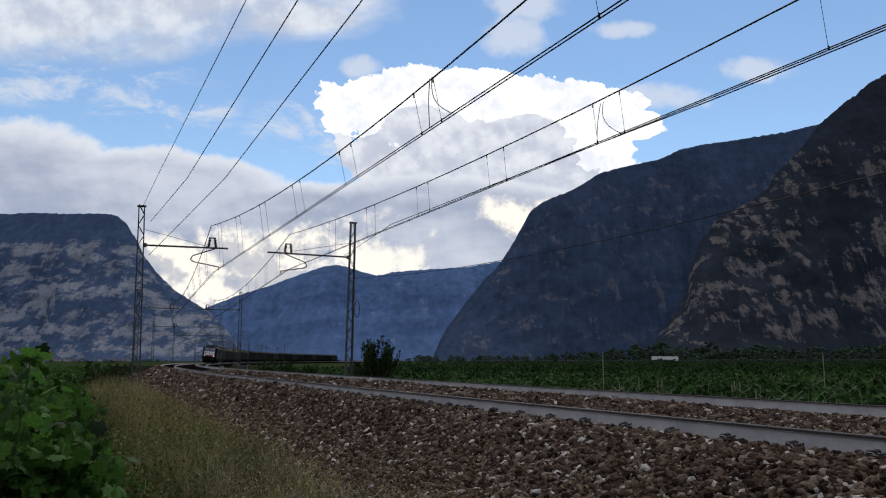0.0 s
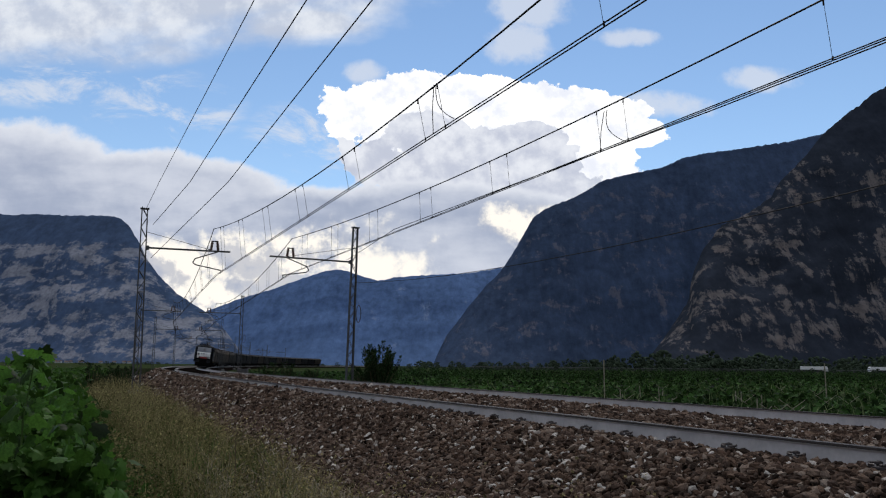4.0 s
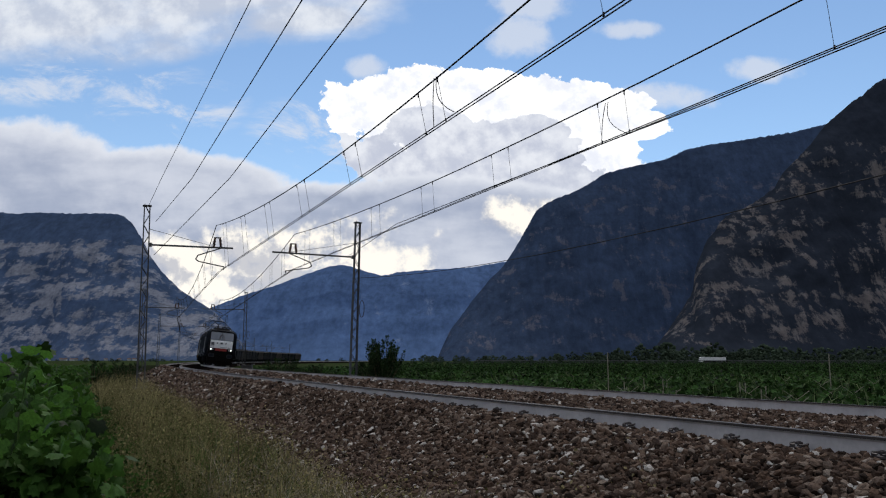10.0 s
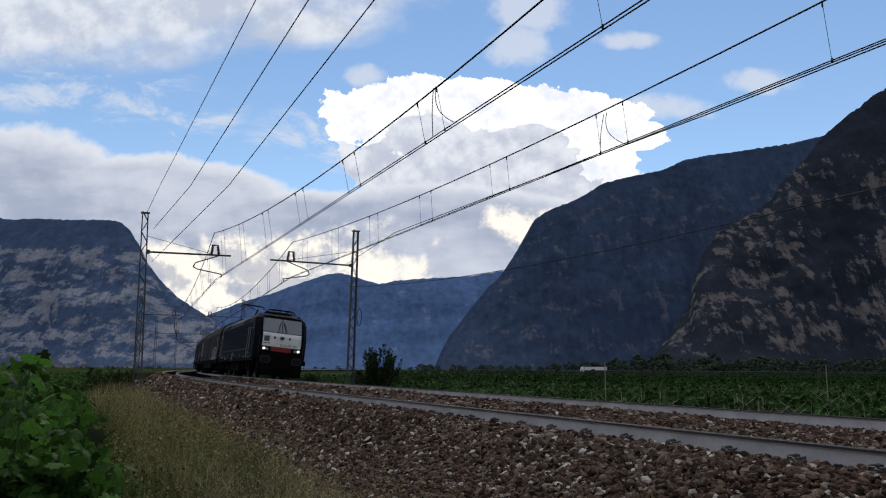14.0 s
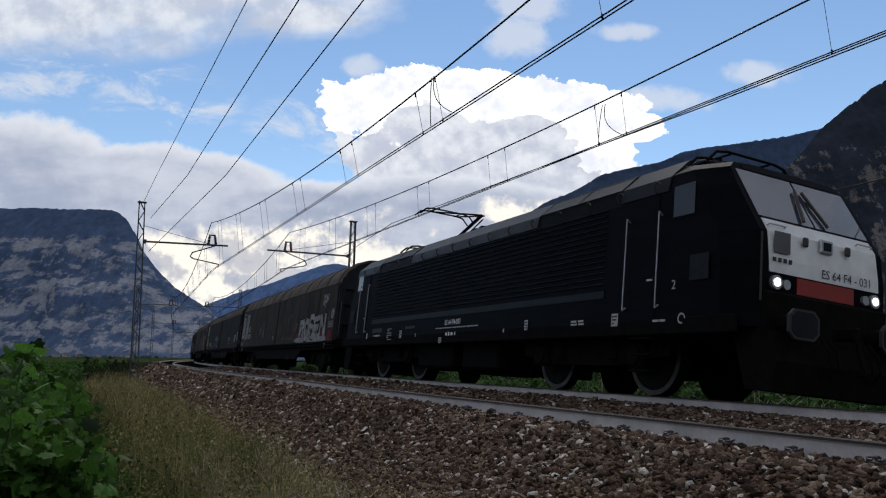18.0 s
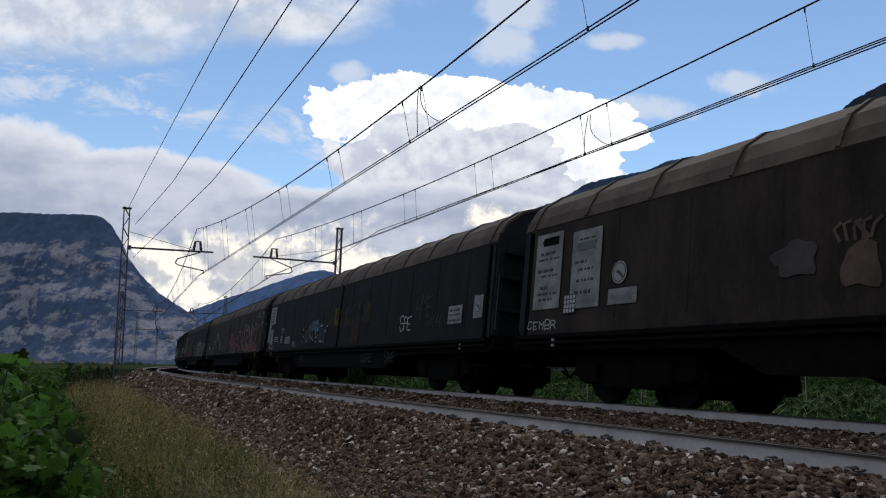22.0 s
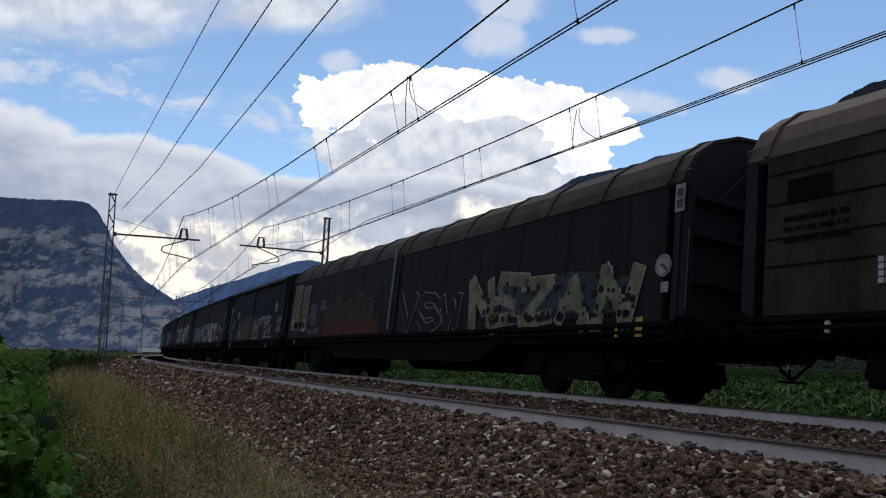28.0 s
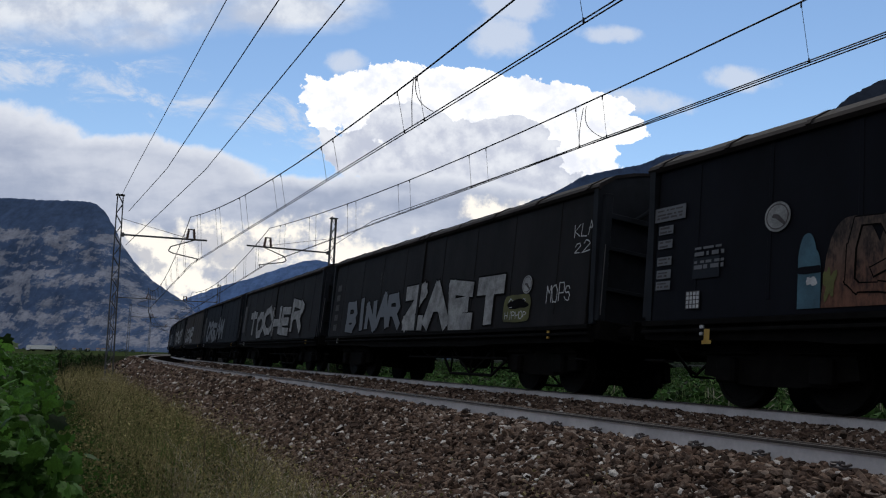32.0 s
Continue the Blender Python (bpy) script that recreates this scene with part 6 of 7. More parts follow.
scrawl(-e + 3.6, 2.0, 0.4, 0.2, M_FADED, w, 42, r=0.01)
patch("spray_field", -e + 5.9, 1.75, 1.3, 0.8, M_WBLUE, w, 43, jag=0.2, y=1.4708)
patch("spray_field", -e + 4.2, 2.05, 0.6, 0.5, M_PEACH, w, 44, jag=0.4, y=1.4706)
hand("HI", -e + 4.0, 1.35, 0.16, 0.16, 0.016, M_FADED, w, 45)

w, e = place(3, wagon("sliding_wall_wagon", middle(3)[1], M_WDARK, M_WROOFM, "long dark sliding-wall wagon with orange and spotted white spray art"))
patch("spray_field", e - 3.4, 1.75, 5.0, 0.85, M_BLUE_D, w, 47, y=1.471, jag=0.2)
block("NEZAN", e - 6.15, 1.34, 0.84, 0.78, 0.27, M_CREAM, M_SPRAY, w, 46, 1.3, 0.025, 0.15)
rng = random.Random(4)
for k in range(110):
    rr = rng.uniform(0.02, 0.075)
    patch("spray_dot", e - 6.0 + rng.uniform(0, 5.2), 1.36 + 0.75 * rng.random() ** 2.6, 2 * rr, 2 * rr, M_WDARK, w, k, y=1.485, jag=0.2)
block("VSW", 0.5, 1.32, 0.95, 0.72, 0.24, M_WDARK, M_MARK, w, 48, 1.28, 0.016)
bumps("spray_field", -6.2, -1.0, 1.26, ((-5.55, 0.5, 2.28), (-4.7, 0.62, 2.5), (-3.75, 0.5, 2.38), (-2.8, 0.6, 2.52), (-1.95, 0.45, 2.3), (-1.3, 0.3, 1.75)), M_FIRE, w, "spray field fading from orange to green")
for x0, ww, top in ((-5.55, 0.42, 2.24), (-4.75, 0.5, 2.44), (-3.75, 0.42, 2.34), (-2.8, 0.5, 2.46), (-1.95, 0.38, 2.26)):
    arc([(x0 + ww * math.cos(q), top - 0.3 + 0.3 * math.sin(q)) for q in (3.0, 2.6, 2.2, 1.7, 1.3, 0.9, 0.5)] + [(x0 + ww, top - 0.4), (x0 + 0.8 * ww, 1.7)], 0.011, M_PEACH, w)
    arc([(x0 - 0.6 * ww, 1.9), (x0 - 0.5 * ww, 1.55), (x0 - 0.62 * ww, 1.38)], 0.01, M_FADED, w)
hand("YOLO.", -e + 2.66, 2.05, 0.14, 0.28, 0.024, M_SPRAY, w, 143, jit=0.05, step=1.3)
hand("OTE.", -e + 3.85, 2.13, 0.15, 0.28, 0.024, M_SPRAY, w, 144, jit=0.05, step=1.3)
hand("NZS", -e + 2.6, 1.65, 0.24, 0.3, 0.026, M_SPRAY, w, 145)
arc([(-e + 2.7, 2.02), (-e + 3.4, 1.98), (-e + 3.1, 1.6)], 0.012, M_SPRAY, w)
hand("GAR.HGYL", -e + 2.62, 1.34, 0.13, 0.17, 0.02, M_SPRAY, w, 146, step=1.3)
for x0, zz, hh in ((0.85, 2.33, 1.7), (1.98, 2.28, 1.62)):
    decal("bleached_board", -e + x0, zz, 1.0 if x0 < 1 else 0.84, hh, M_WOOD, w, 1.475, "bleached wooden board with worn writing")
    bars("board_writing", -e + x0 - 0.02, zz + 0.1, 0.7, hh * 0.7, 10, M_SCUFF, w, 1.4795, int(45 + x0 * 3))
part("board_post", box(B(), -e + 1.46, -1.48, 2.32, 0.07, 0.03, 1.75), M_WOOD, w)
patch("bare_patch", -e + 1.5, 1.68, 1.7, 0.25, M_UNDER, w, 147, y=1.481, jag=0.3)
patch("bare_patch", -e + 2.0, 1.95, 0.6, 0.3, M_SCUFF, w, 148, y=1.4805, jag=0.3)
dial(-e + 0.65, 1.82, 0.15, w, 1.481)
decal("sign_back", -e + 2.12, 1.66, 0.34, 0.46, M_BOARD, w, 1.484)
decal("sign_mark", -e + 2.12, 1.66, 0.18, 0.24, M_UNDER, w, 1.487)
dial(e - 0.25, 2.05, 0.17, w)
decal("sign_back", e - 0.2, 1.72, 0.16, 0.16, M_BOARD, w, 1.476)
decal("yellow_flag_sign", e - 0.66, 1.05, 0.16, 0.3, M_YELLOW, w, 1.5)
decal("warning_placard", e + 0.02, 2.95, 0.2, 0.42, M_BOARD, w, 1.478, "small white warning placard")
decal("warning_mark", e + 0.02, 3.03, 0.12, 0.12, M_CLIP, w, 1.482)
decal("warning_mark", e + 0.02, 2.86, 0.12, 0.12, M_CLIP, w, 1.482)
part("pale_strap", box(B(), -0.35, -1.46, 2.35, 0.1, 0.05, 2.2), M_LOGO, w)

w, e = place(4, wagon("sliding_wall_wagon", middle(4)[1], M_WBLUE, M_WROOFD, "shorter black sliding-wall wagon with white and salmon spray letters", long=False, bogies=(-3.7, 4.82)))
dial(e - 1.22, 2.55, 0.2, w)
dial(-e + 2.39, 2.5, 0.2, w)
bumps("spray_field", -3.08, -2.76, 1.29, ((-2.95, 0.17, 2.22), (-2.84, 0.1, 2.0)), M_BLUE_S, w, "pale blue spray field")
patch("spray_field", -2.92, 1.76, 0.36, 0.1, M_WBLUE, w, 59, y=1.4712, jag=0.1)
patch("spray_field", -2.88, 1.62, 0.16, 0.12, M_MARK, w, 60, y=1.4713, jag=0.3)
bumps("spray_field", -2.75, 0.9, 1.29, ((-2.35, 0.4, 2.35), (-1.65, 0.45, 2.42), (-0.9, 0.4, 2.3), (-0.2, 0.5, 2.42), (0.5, 0.35, 2.3)), M_SALMON, w, "salmon spray field", y=1.4655)
patch("spray_field", -2.64, 1.58, 0.2, 0.42, M_OLIVE, w, 57, y=1.4745, jag=0.5)
block("GIBR", -2.4, 1.4, 0.6, 0.84, 0.1, M_SALMON, M_UNDER, w, 51, 1.36, 0.02, 0.16)
patch("spray_field", -0.25, 1.9, 0.5, 0.5, M_WBLUE, w, 58, y=1.476, jag=0.25)
bumps("spray_field", 0.9, 3.9, 1.29, ((1.25, 0.35, 2.35), (1.9, 0.4, 2.45), (2.6, 0.4, 2.4), (3.35, 0.5, 2.5)), M_WBLUE, w, y=1.4665)
def run(pts, r, k=M_SPRAY):
    """A sprayed stroke over the dark field; u along it, v up it, both from 0 to 1."""
    arc([(1.3 + 2.6 * u, 1.29 + 0.9 * v) for u, v in pts], r, k, w, 1.484)


def loop(u, v, ru, rv, r):
    run([(u + ru * math.cos(0.52 * q), v + rv * math.sin(0.52 * q)) for q in range(13)], r)


run([(0.02, 0.0), (0.04, 0.5), (0.08, 0.9), (0.17, 0.98), (0.23, 0.85)], 0.05)
run([(0.13, 0.75), (0.19, 0.7), (0.13, 0.55), (0.17, 0.35), (0.08, 0.12)], 0.035)
run([(0.22, 0.95), (0.28, 0.85), (0.29, 0.66), (0.33, 0.62), (0.36, 0.8)], 0.04)
loop(0.37, 0.84, 0.05, 0.12, 0.03)
run([(0.26, 0.97), (0.45, 1.02), (0.53, 1.0), (0.55, 0.8), (0.55, 0.5), (0.61, 0.47), (0.62, 0.95), (0.8, 1.02)], 0.045)
run([(0.45, 0.88), (0.52, 0.88)], 0.05)
for q in range(6):
    run([(0.65, 0.68 + 0.06 * q), (0.79, 0.72 + 0.06 * q)], 0.016)
loop(0.63, 0.22, 0.07, 0.15, 0.025)
run([(0.82, 0.95), (0.81, 0.65), (0.76, 0.3), (0.71, 0.0)], 0.05)
run([(0.84, 0.98), (0.99, 0.98), (0.98, 0.84), (0.86, 0.76), (0.83, 0.55)], 0.04)
run([(0.84, 0.2), (0.85, 0.48), (0.87, 0.15), (0.89, 0.5), (0.91, 0.15), (0.93, 0.52), (0.95, 0.15), (0.97, 0.52)], 0.014)
run([(0.985, 0.6), (0.985, 0.1)], 0.02)
run([(-0.4, 0.0), (0.1, 0.02), (0.16, 0.02)], 0.025)
run([(0.55, 0.0), (0.8, 0.03), (1.0, 0.04), (1.18, 0.0)], 0.025)
for q in range(5):
    patch("spray_field", 0.62 + 0.13 * q, 1.75 + 0.1 * (q % 3), 0.14, 0.75 - 0.1 * (q % 2), M_LOGO, w, 90 + q, jag=0.5, y=1.4718)
decal("rusty_patch", e - 0.35, 2.5, 0.85, 0.62, M_WDARK, w, 1.4712)
scrawl(3.85, 1.6, 0.5, 0.4, M_SPRAY, w, 57, loops=4)
hand("CHAOT", e - 0.82, 1.86, 0.14, 0.26, 0.034, M_SPRAY, w, 53)
hand("EROTL", e - 0.82, 1.52, 0.14, 0.24, 0.034, M_SPRAY, w, 54)
hand("RSA", -0.9, 2.55, 0.2, 0.32, 0.016, M_FADED, w, 55)
board(-e + 0.42, 2.85, 0.66, 0.22, M_LOGO, w, 58, 3)
for k, zz in enumerate((2.6, 2.38, 2.12, 1.92, 1.75)):
    board(-e + 0.36, zz, 0.3, 0.13, M_LOGO, w, 59 + k, 2)
bars("small_writing", -e + 1.25, 2.1, 0.55, 0.4, 4, M_LOGO, w, 1.478, 54)
decal("grey_plate", -e + 1.2, 1.95, 0.5, 0.3, M_BAND, w, 1.474)
grid_sign(-e + 0.98, 1.5, 0.26, w)
for x in (e - 1.9, -e + 1.35):
    decal("yellow_flag_sign", x, 0.9, 0.1, 0.16, M_YELLOW, w, 1.53)
    decal("yellow_flag_foot", x, 0.8, 0.17, 0.05, M_YELLOW, w, 1.53)

w, e = place(5, wagon("sliding_wall_wagon", middle(5)[1], M_WDARK, M_WROOFD, "shorter dark sliding-wall wagon with silver spray letters", long=False))
block("BINAR", -e + 1.9, 1.46, 0.68, 0.7, 0.27, M_LOGO, M_UNDER, w, 60, 1.25, 0.03)
block("ZAET", -e + 6.5, 1.46, 0.94, 0.78, 0.38, M_SPRAY, M_UNDER, w, 61, 1.4, 0.04, 0.06)
patch("spray_field", -e + 11.97, 1.6, 1.06, 0.56, M_OLIVE, w, 61, jag=0.06)
patch("spray_field", -e + 12.0, 1.68, 0.8, 0.2, M_UNDER, w, 62, y=1.4755, jag=0.2)
hand("OKUR", -e + 11.68, 1.63, 0.13, 0.14, 0.018, M_MARK, w, 62)
hand("HIPHOP", -e + 11.55, 1.4, 0.11, 0.13, 0.016, M_MARK, w, 63)
dial(-e + 12.3, 2.05, 0.18, w)
hand("MOPS", -e + 13.0, 1.68, 0.16, 0.28, 0.022, M_MARK, w, 64)
hand("KLA", -e + 13.75, 2.78, 0.16, 0.24, 0.018, M_MARK, w, 65)
hand("22", -e + 13.8, 2.5, 0.18, 0.18, 0.018, M_MARK, w, 66)
for k in range(5):
    board(-e + 0.7, 1.5 + 0.32 * k, 0.34, 0.2, M_FADED, w, 67 + k, 3)
hand("1I", -e + 4.3, 2.6, 0.12, 0.4, 0.016, M_FADED, w, 72)
# lettering and plates sit a little lower on the walls
FLAT = ("spray_", "letter_", "label_board", "round_sign", "grid_sign", "sign_", "black_plate", "blank_plate", "orange_field", "yellow_square", "bent_flap", "rusty_patch", "dark_letter", "rust_field", "painted_", "paint_spot",
        "bleached_board", "board_", "bare_patch", "faint_writing", "small_writing", "grey_plate", "dark_hatch")
for ob, mid, sets in TRAIN[1:]:
    for c in ob.children:
        if c.name.startswith(FLAT):
            c.location.z -= 0.09
        # paint and plates lie close on the wall
        if c.type == "MESH" and all(-1.495 < v.co.y < -1.462 for v in c.data.vertices):
            c.location.y += 0.0145
base_w = []
for i, (wall, word, ink, lab) in enumerate(((M_WDARK, "TOCHER", M_SPRAY, "shorter dark sliding-wall wagon with dull silver letters"), (M_WBLUE, "CREAM", M_LOGO, "shorter black sliding-wall wagon with pale spray letters"),
                                            (M_WBROWN, "LONE", M_SPRAY, "shorter brown sliding-wall wagon with a white tag"))):
    wg = wagon("sliding_wall_wagon", 15.4, wall, M_WROOFD, lab, long=False)
    w, e = place(6 + i, wg)
    block(word, -4.9, 1.42, 1.3 if len(word) > 5 else 1.15, 0.95, 0.34, ink, M_UNDER, w, 80 + i, 1.25, 0.05, 0.09)
    board(-e + 0.6, 2.2, 0.6, 1.3, M_FADED, w, 70 + i, 9)
    base_w.append(wg)
# the far end of the train, more of the same
for i in range(9, len(ENDS) - 1):
    src = base_w[i % 3]
    cp = copy_thing(src[0], Matrix.Identity(4))
    sets = [(o, r) for o in cp.children for r in (0.46,) if o.name.startswith("wheelset")]
    TRAIN.append((cp, middle(i)[0], sets))


# ---- other wires ----
for near, far, end, thick in (((15.16, -1.807), (32.86, -2.322), (39, -2.55), 0.0105), ((13.19, -1.219), (29.0, -1.475), (39, -2.2), 0.013), ((11.71, -0.479), (26.22, -0.515), (39, -2.2), 0.013)):
    high = 7.75 if thick < 0.012 else 7.0 if near[0] > 12 else 6.5
    p, q = trk(*near, high), trk(*far, high)
    wire("feeder_wire", [trk(*end, high if high > 6.6 else 5.4), q, p, q.lerp(p, 2.2)], thick, "thin dark feeder wire along the masts")
wire("field_side_cable", [lerp_line(trk(39.6, MAST_R - 0.2, 4.75), trk(-11, MAST_R - 0.2, 4.75), k / 16, 1.15) for k in range(17)], 0.012, "thin black cable on the field side")

for o, z0, z1, s in ((0.98, 5.5, 4.74, 12.3), (TRACK2 + 1.0, 5.82, 5.04, 12.95)):
    for sg, off in ((-1, 0.18), (1, 0.16)):
        p = [trk(s - sg * (0.05 + 0.42 * t ** 2.2 - 0.16 * sg * math.sin(t * 3.14)), o + off * t, z0 + (z1 - z0) * t) for t in (0, 0.1, 0.2, 0.35, 0.5, 0.65, 0.8, 0.9, 0.96, 1.0)]
        wire("jumper_loop", p, 0.008, "curved jumper wire between messenger and contact wire")

wire("anchor_wire", [trk(39.6, MAST_R - 0.3, 5.95), trk(26, TRACK2 + 1.15, 5.32), trk(16, TRACK2 + 1.05, 5.06), trk(10, TRACK2 + 1.14, 4.98), trk(2, TRACK2 + 1.1, 4.94), trk(-11, TRACK2 + 1.1, 4.93)], 0.011, "thin wire running in to the second contact wire")

# ---- plants ----
M_STRAW = mat("dead_straw", (0.3, 0.25, 0.18), 0.95, scale=2.0, vary=0.4, spec=0.0, col2=(0.46, 0.4, 0.32), bump=0, fine=8, island=0.7, thin=0.2)
M_GRASS = mat("dry_weeds", (0.115, 0.125, 0.042), 0.95, scale=1.2, vary=0.5, spec=0.0, col2=(0.28, 0.24, 0.115), bump=0, fine=8, island=0.8, thin=0.3)
M_LUSH = mat("lush_weed_leaves", (0.046, 0.095, 0.02), 0.8, spec=0.1, scale=1.0, vary=0.4, bump=0, fine=8, island=0.7, thin=0.35)
M_WEED = mat("green_weeds", (0.08, 0.14, 0.035), 0.85, spec=0.1, scale=1.0, vary=0.4, bump=0, fine=8, island=True, thin=0.3)
M_VINE = mat("vine_leaf", (0.054, 0.127, 0.02), 0.55, scale=5, vary=0.35, bump=0.1, fine=40, per_object=0.8, thin=0.45, spec=0.2)
M_SEED = mat("seed_heads", (0.26, 0.215, 0.1), 0.95, spec=0.0, scale=0.8, vary=0.4, col2=(0.34, 0.28, 0.15), bump=0, fine=8, island=True, thin=0.2)
M_VINES = mat("vine_leaves", (0.05, 0.112, 0.02), 0.6, scale=1.5, vary=0.4, bump=0, fine=10, island=True, thin=0.35, spec=0.12)
M_STEM = mat("vine_stem", (0.12, 0.09, 0.05), 0.85, scale=9, vary=0.3)
M_CROP = mat("crop_leaves", (0.036, 0.076, 0.02), 0.7, spec=0.06, scale=0.4, vary=0.5, bump=0, fine=4, island=0.85, thin=0.2)
M_TREE = mat("far_foliage", (0.055, 0.075, 0.05), 0.95, spec=0.0, scale=0.05, vary=0.4, bump=0, fine=0.6, island=True)
M_BUSH = mat("bush_leaves", (0.03, 0.055, 0.02), 0.8, scale=1.0, vary=0.35, bump=0, fine=9, island=True, thin=0.25, spec=0.1)
M_SOIL = mat("weedy_soil", (0.022, 0.024, 0.013), 0.95, spec=0.0, scale=1.5, vary=0.45, bump=0.5, fine=14)
M_PALE = mat("pale_stems", (0.16, 0.2, 0.09), 0.85, spec=0.0, scale=0.5, vary=0.3, bump=0, fine=4, island=True)
M_STAKE = mat("bleached_stake", (0.3, 0.27, 0.2), 0.85, scale=9, vary=0.25)


def blades(name, count, place_fn, hgt, width, material, label, seed, lean=0.5, seg=2):
    """Thin bent blades, each a strip of its own."""
    rng = np.random.default_rng(seed)
    V, F = [], []
    n = 0
    for i in range(count):
        base = place_fn(rng)
        if base is None:
            continue
        p, k = base
        h = hgt * k * rng.uniform(0.5, 1.25)
        a, b = rng.uniform(0, 6.283), rng.uniform(0.1, lean)
        w = width * rng.uniform(0.6, 1.4) * max(1.0, k * 0.8)
        dx, dy = math.cos(a), math.sin(a)
        f = rng.uniform(0, 6.283)
        sx, sy = math.cos(f) * w / 2, math.sin(f) * w / 2
        for j in range(seg + 1):
            t = j / seg
            q = (p[0] + dx * b * h * t * t, p[1] + dy * b * h * t * t, p[2] + h * t * (1 - 0.25 * b * t))
            e = 1 - 0.85 * t
            V += [(q[0] - sx * e, q[1] - sy * e, q[2]), (q[0] + sx * e, q[1] + sy * e, q[2])]
        for j in range(seg):
            F.append((n + 2 * j, n + 2 * j + 1, n + 2 * j + 3, n + 2 * j + 2))
        n += 2 * seg + 2
    return tagged(new(name, from_arrays(name, V, F, material)), label, "plants", kind="stuff")


LEAF = [(0, 0), (0.28, -0.16), (0.5, -0.02), (0.42, 0.16), (0.62, 0.34), (0.4, 0.5), (0.36, 0.72), (0.14, 0.72), (0, 1.0)]
LEAF = LEAF + [(-x, y) for x, y in LEAF[-2:0:-1]]


def leaf_mesh(name, material, fold):
    vs = [(0, 0.35, 0.0)] + [(x, y, -fold * abs(x) + 0.12 * fold * math.sin(9 * y + 4 * x) - 0.15 * y * y) for x, y in LEAF]
    fs = [(0, i, i % len(LEAF) + 1) for i in range(1, len(LEAF) + 1)]
    return from_arrays(name, vs, fs, material, True)


def leaves(name, count, place_fn, material, label, seed, simple=False, category="plants"):
    """Many joined leaves: palmate, or plain folded blades."""
    rng = np.random.default_rng(seed)
    if simple:
        base = np.array([(0, 0, 0), (0.45, 0.5, 0.12), (0, 1, -0.1), (-0.45, 0.5, 0.12)])
        tri = [(0, 1, 2), (0, 2, 3)]
    else:
        base = np.array([(0, 0.35, 0.0)] + [(x, y, -0.3 * abs(x) - 0.15 * y * y) for x, y in LEAF])
        tri = [(0, i, i % len(LEAF) + 1) for i in range(1, len(LEAF) + 1)]
    tri = np.array(tri)
    V, F, n = [], [], 0
    for i in range(count):
        got = place_fn(rng)
        if got is None:
            continue
        p, size, up = got
        e = Euler((rng.normal(-0.75, 0.55) if up else rng.uniform(-1.2, 1.2), rng.normal(0, 0.45), rng.uniform(0, 6.283))).to_matrix()
        V.append(base * size @ np.array(e).T + np.array(p))
        F.append(tri + n)
        n += len(base)
    return tagged(new(name, from_arrays(name, np.concatenate(V).tolist(), np.concatenate(F).tolist(), material)), label, category, kind="stuff")


# weedy bank between the ballast and the vines
bm = B()
rings = []
for s in spans(-30, 40, 1.0, 1.0) + spans(44, 260, 4, 8):
    rings.append([bm.verts.new(trk(s, o, z + 0.05 * noise.noise(Vector((s * 0.7, o * 1.5, 3))))) for o, z in
                  ((-40, -1.19), (-12, -1.16), (-6, -1.1), (-5, -1.08), (-4.2, -1.05), (-3.4, -0.98), (-2.8, -0.94), (-2.2, -0.95), (-1.8, -1.05))])
for r0, r1 in zip(rings, rings[1:]):
    for i in range(8):
        bm.faces.new((r0[i], r0[i + 1], r1[i + 1], r1[i]))
bmesh.ops.recalc_face_normals(bm, faces=bm.faces)
thing("weed_bank", bm, M_SOIL, "weedy earth bank beside the ballast", "bank", kind="structure")


def on_bank(s0, s1, o0, o1, k=1.0):
    def f(rng):
        s = s0 + (s1 - s0) * rng.random() ** 1.5
        o = rng.uniform(o0, o1)
        if o > -2.1 and rng.random() < (o + 2.1) / 0.8:
            return None
        if noise.noise(Vector((s * 2.4, o * 3.4, 4))) < -0.12 and rng.random() < 0.75:
            return None
        hump = 0.72 + 0.55 * noise.noise(Vector((s * 0.35, o * 0.8, 7))) + 0.75 * noise.noise(Vector((s * 1.9, o * 2.6, 1)))
        edge = min(1.0, max(0.25, (-1.5 - o) / 1.0))
        return trk(s, o, -1.02 if o < -2.6 else -0.95), k * hump * edge
    return f


blades("dry_grass", 26000, on_bank(2.4, 17, -4.3, -1.5), 0.66, 0.006, M_GRASS, "dry straw-coloured weeds and grass on the bank", 1, lean=1.0, seg=3)
blades("dry_grass", 9000, on_bank(15, 48, -4.4, -1.8, 1.0), 0.78, 0.014, M_GRASS, "dry straw-coloured weeds and grass on the bank", 2, lean=0.8)
blades("green_grass", 12000, on_bank(2.4, 24, -4.6, -2.2), 0.55, 0.008, M_WEED, "green weeds under the dry grass", 3, lean=0.8)
blades("dead_stalks", 8000, on_bank(2.2, 9, -3.3, -1.4), 0.62, 0.008, M_STRAW, "grey dead stalks tangled at the edge of the stones", 9, lean=1.7, seg=3)


def swell(s, o):
    return max(0.25, 0.74 + 0.55 * noise.noise(Vector((s * 0.35, o * 0.8, 7))) + 0.7 * noise.noise(Vector((s * 1.9, o * 2.6, 1)))) * min(1.0, max(0.25, (-1.5 - o) / 1.0))


def weed_leaf(rng):
    s, o = 2.4 + 27 * rng.random() ** 1.8, rng.uniform(-4.4, -1.9)
    return trk(s, o, -1.0 + 0.78 * swell(s, o) * rng.random() ** 0.7), rng.uniform(0.014, 0.03) * (1 + s * 0.03), False


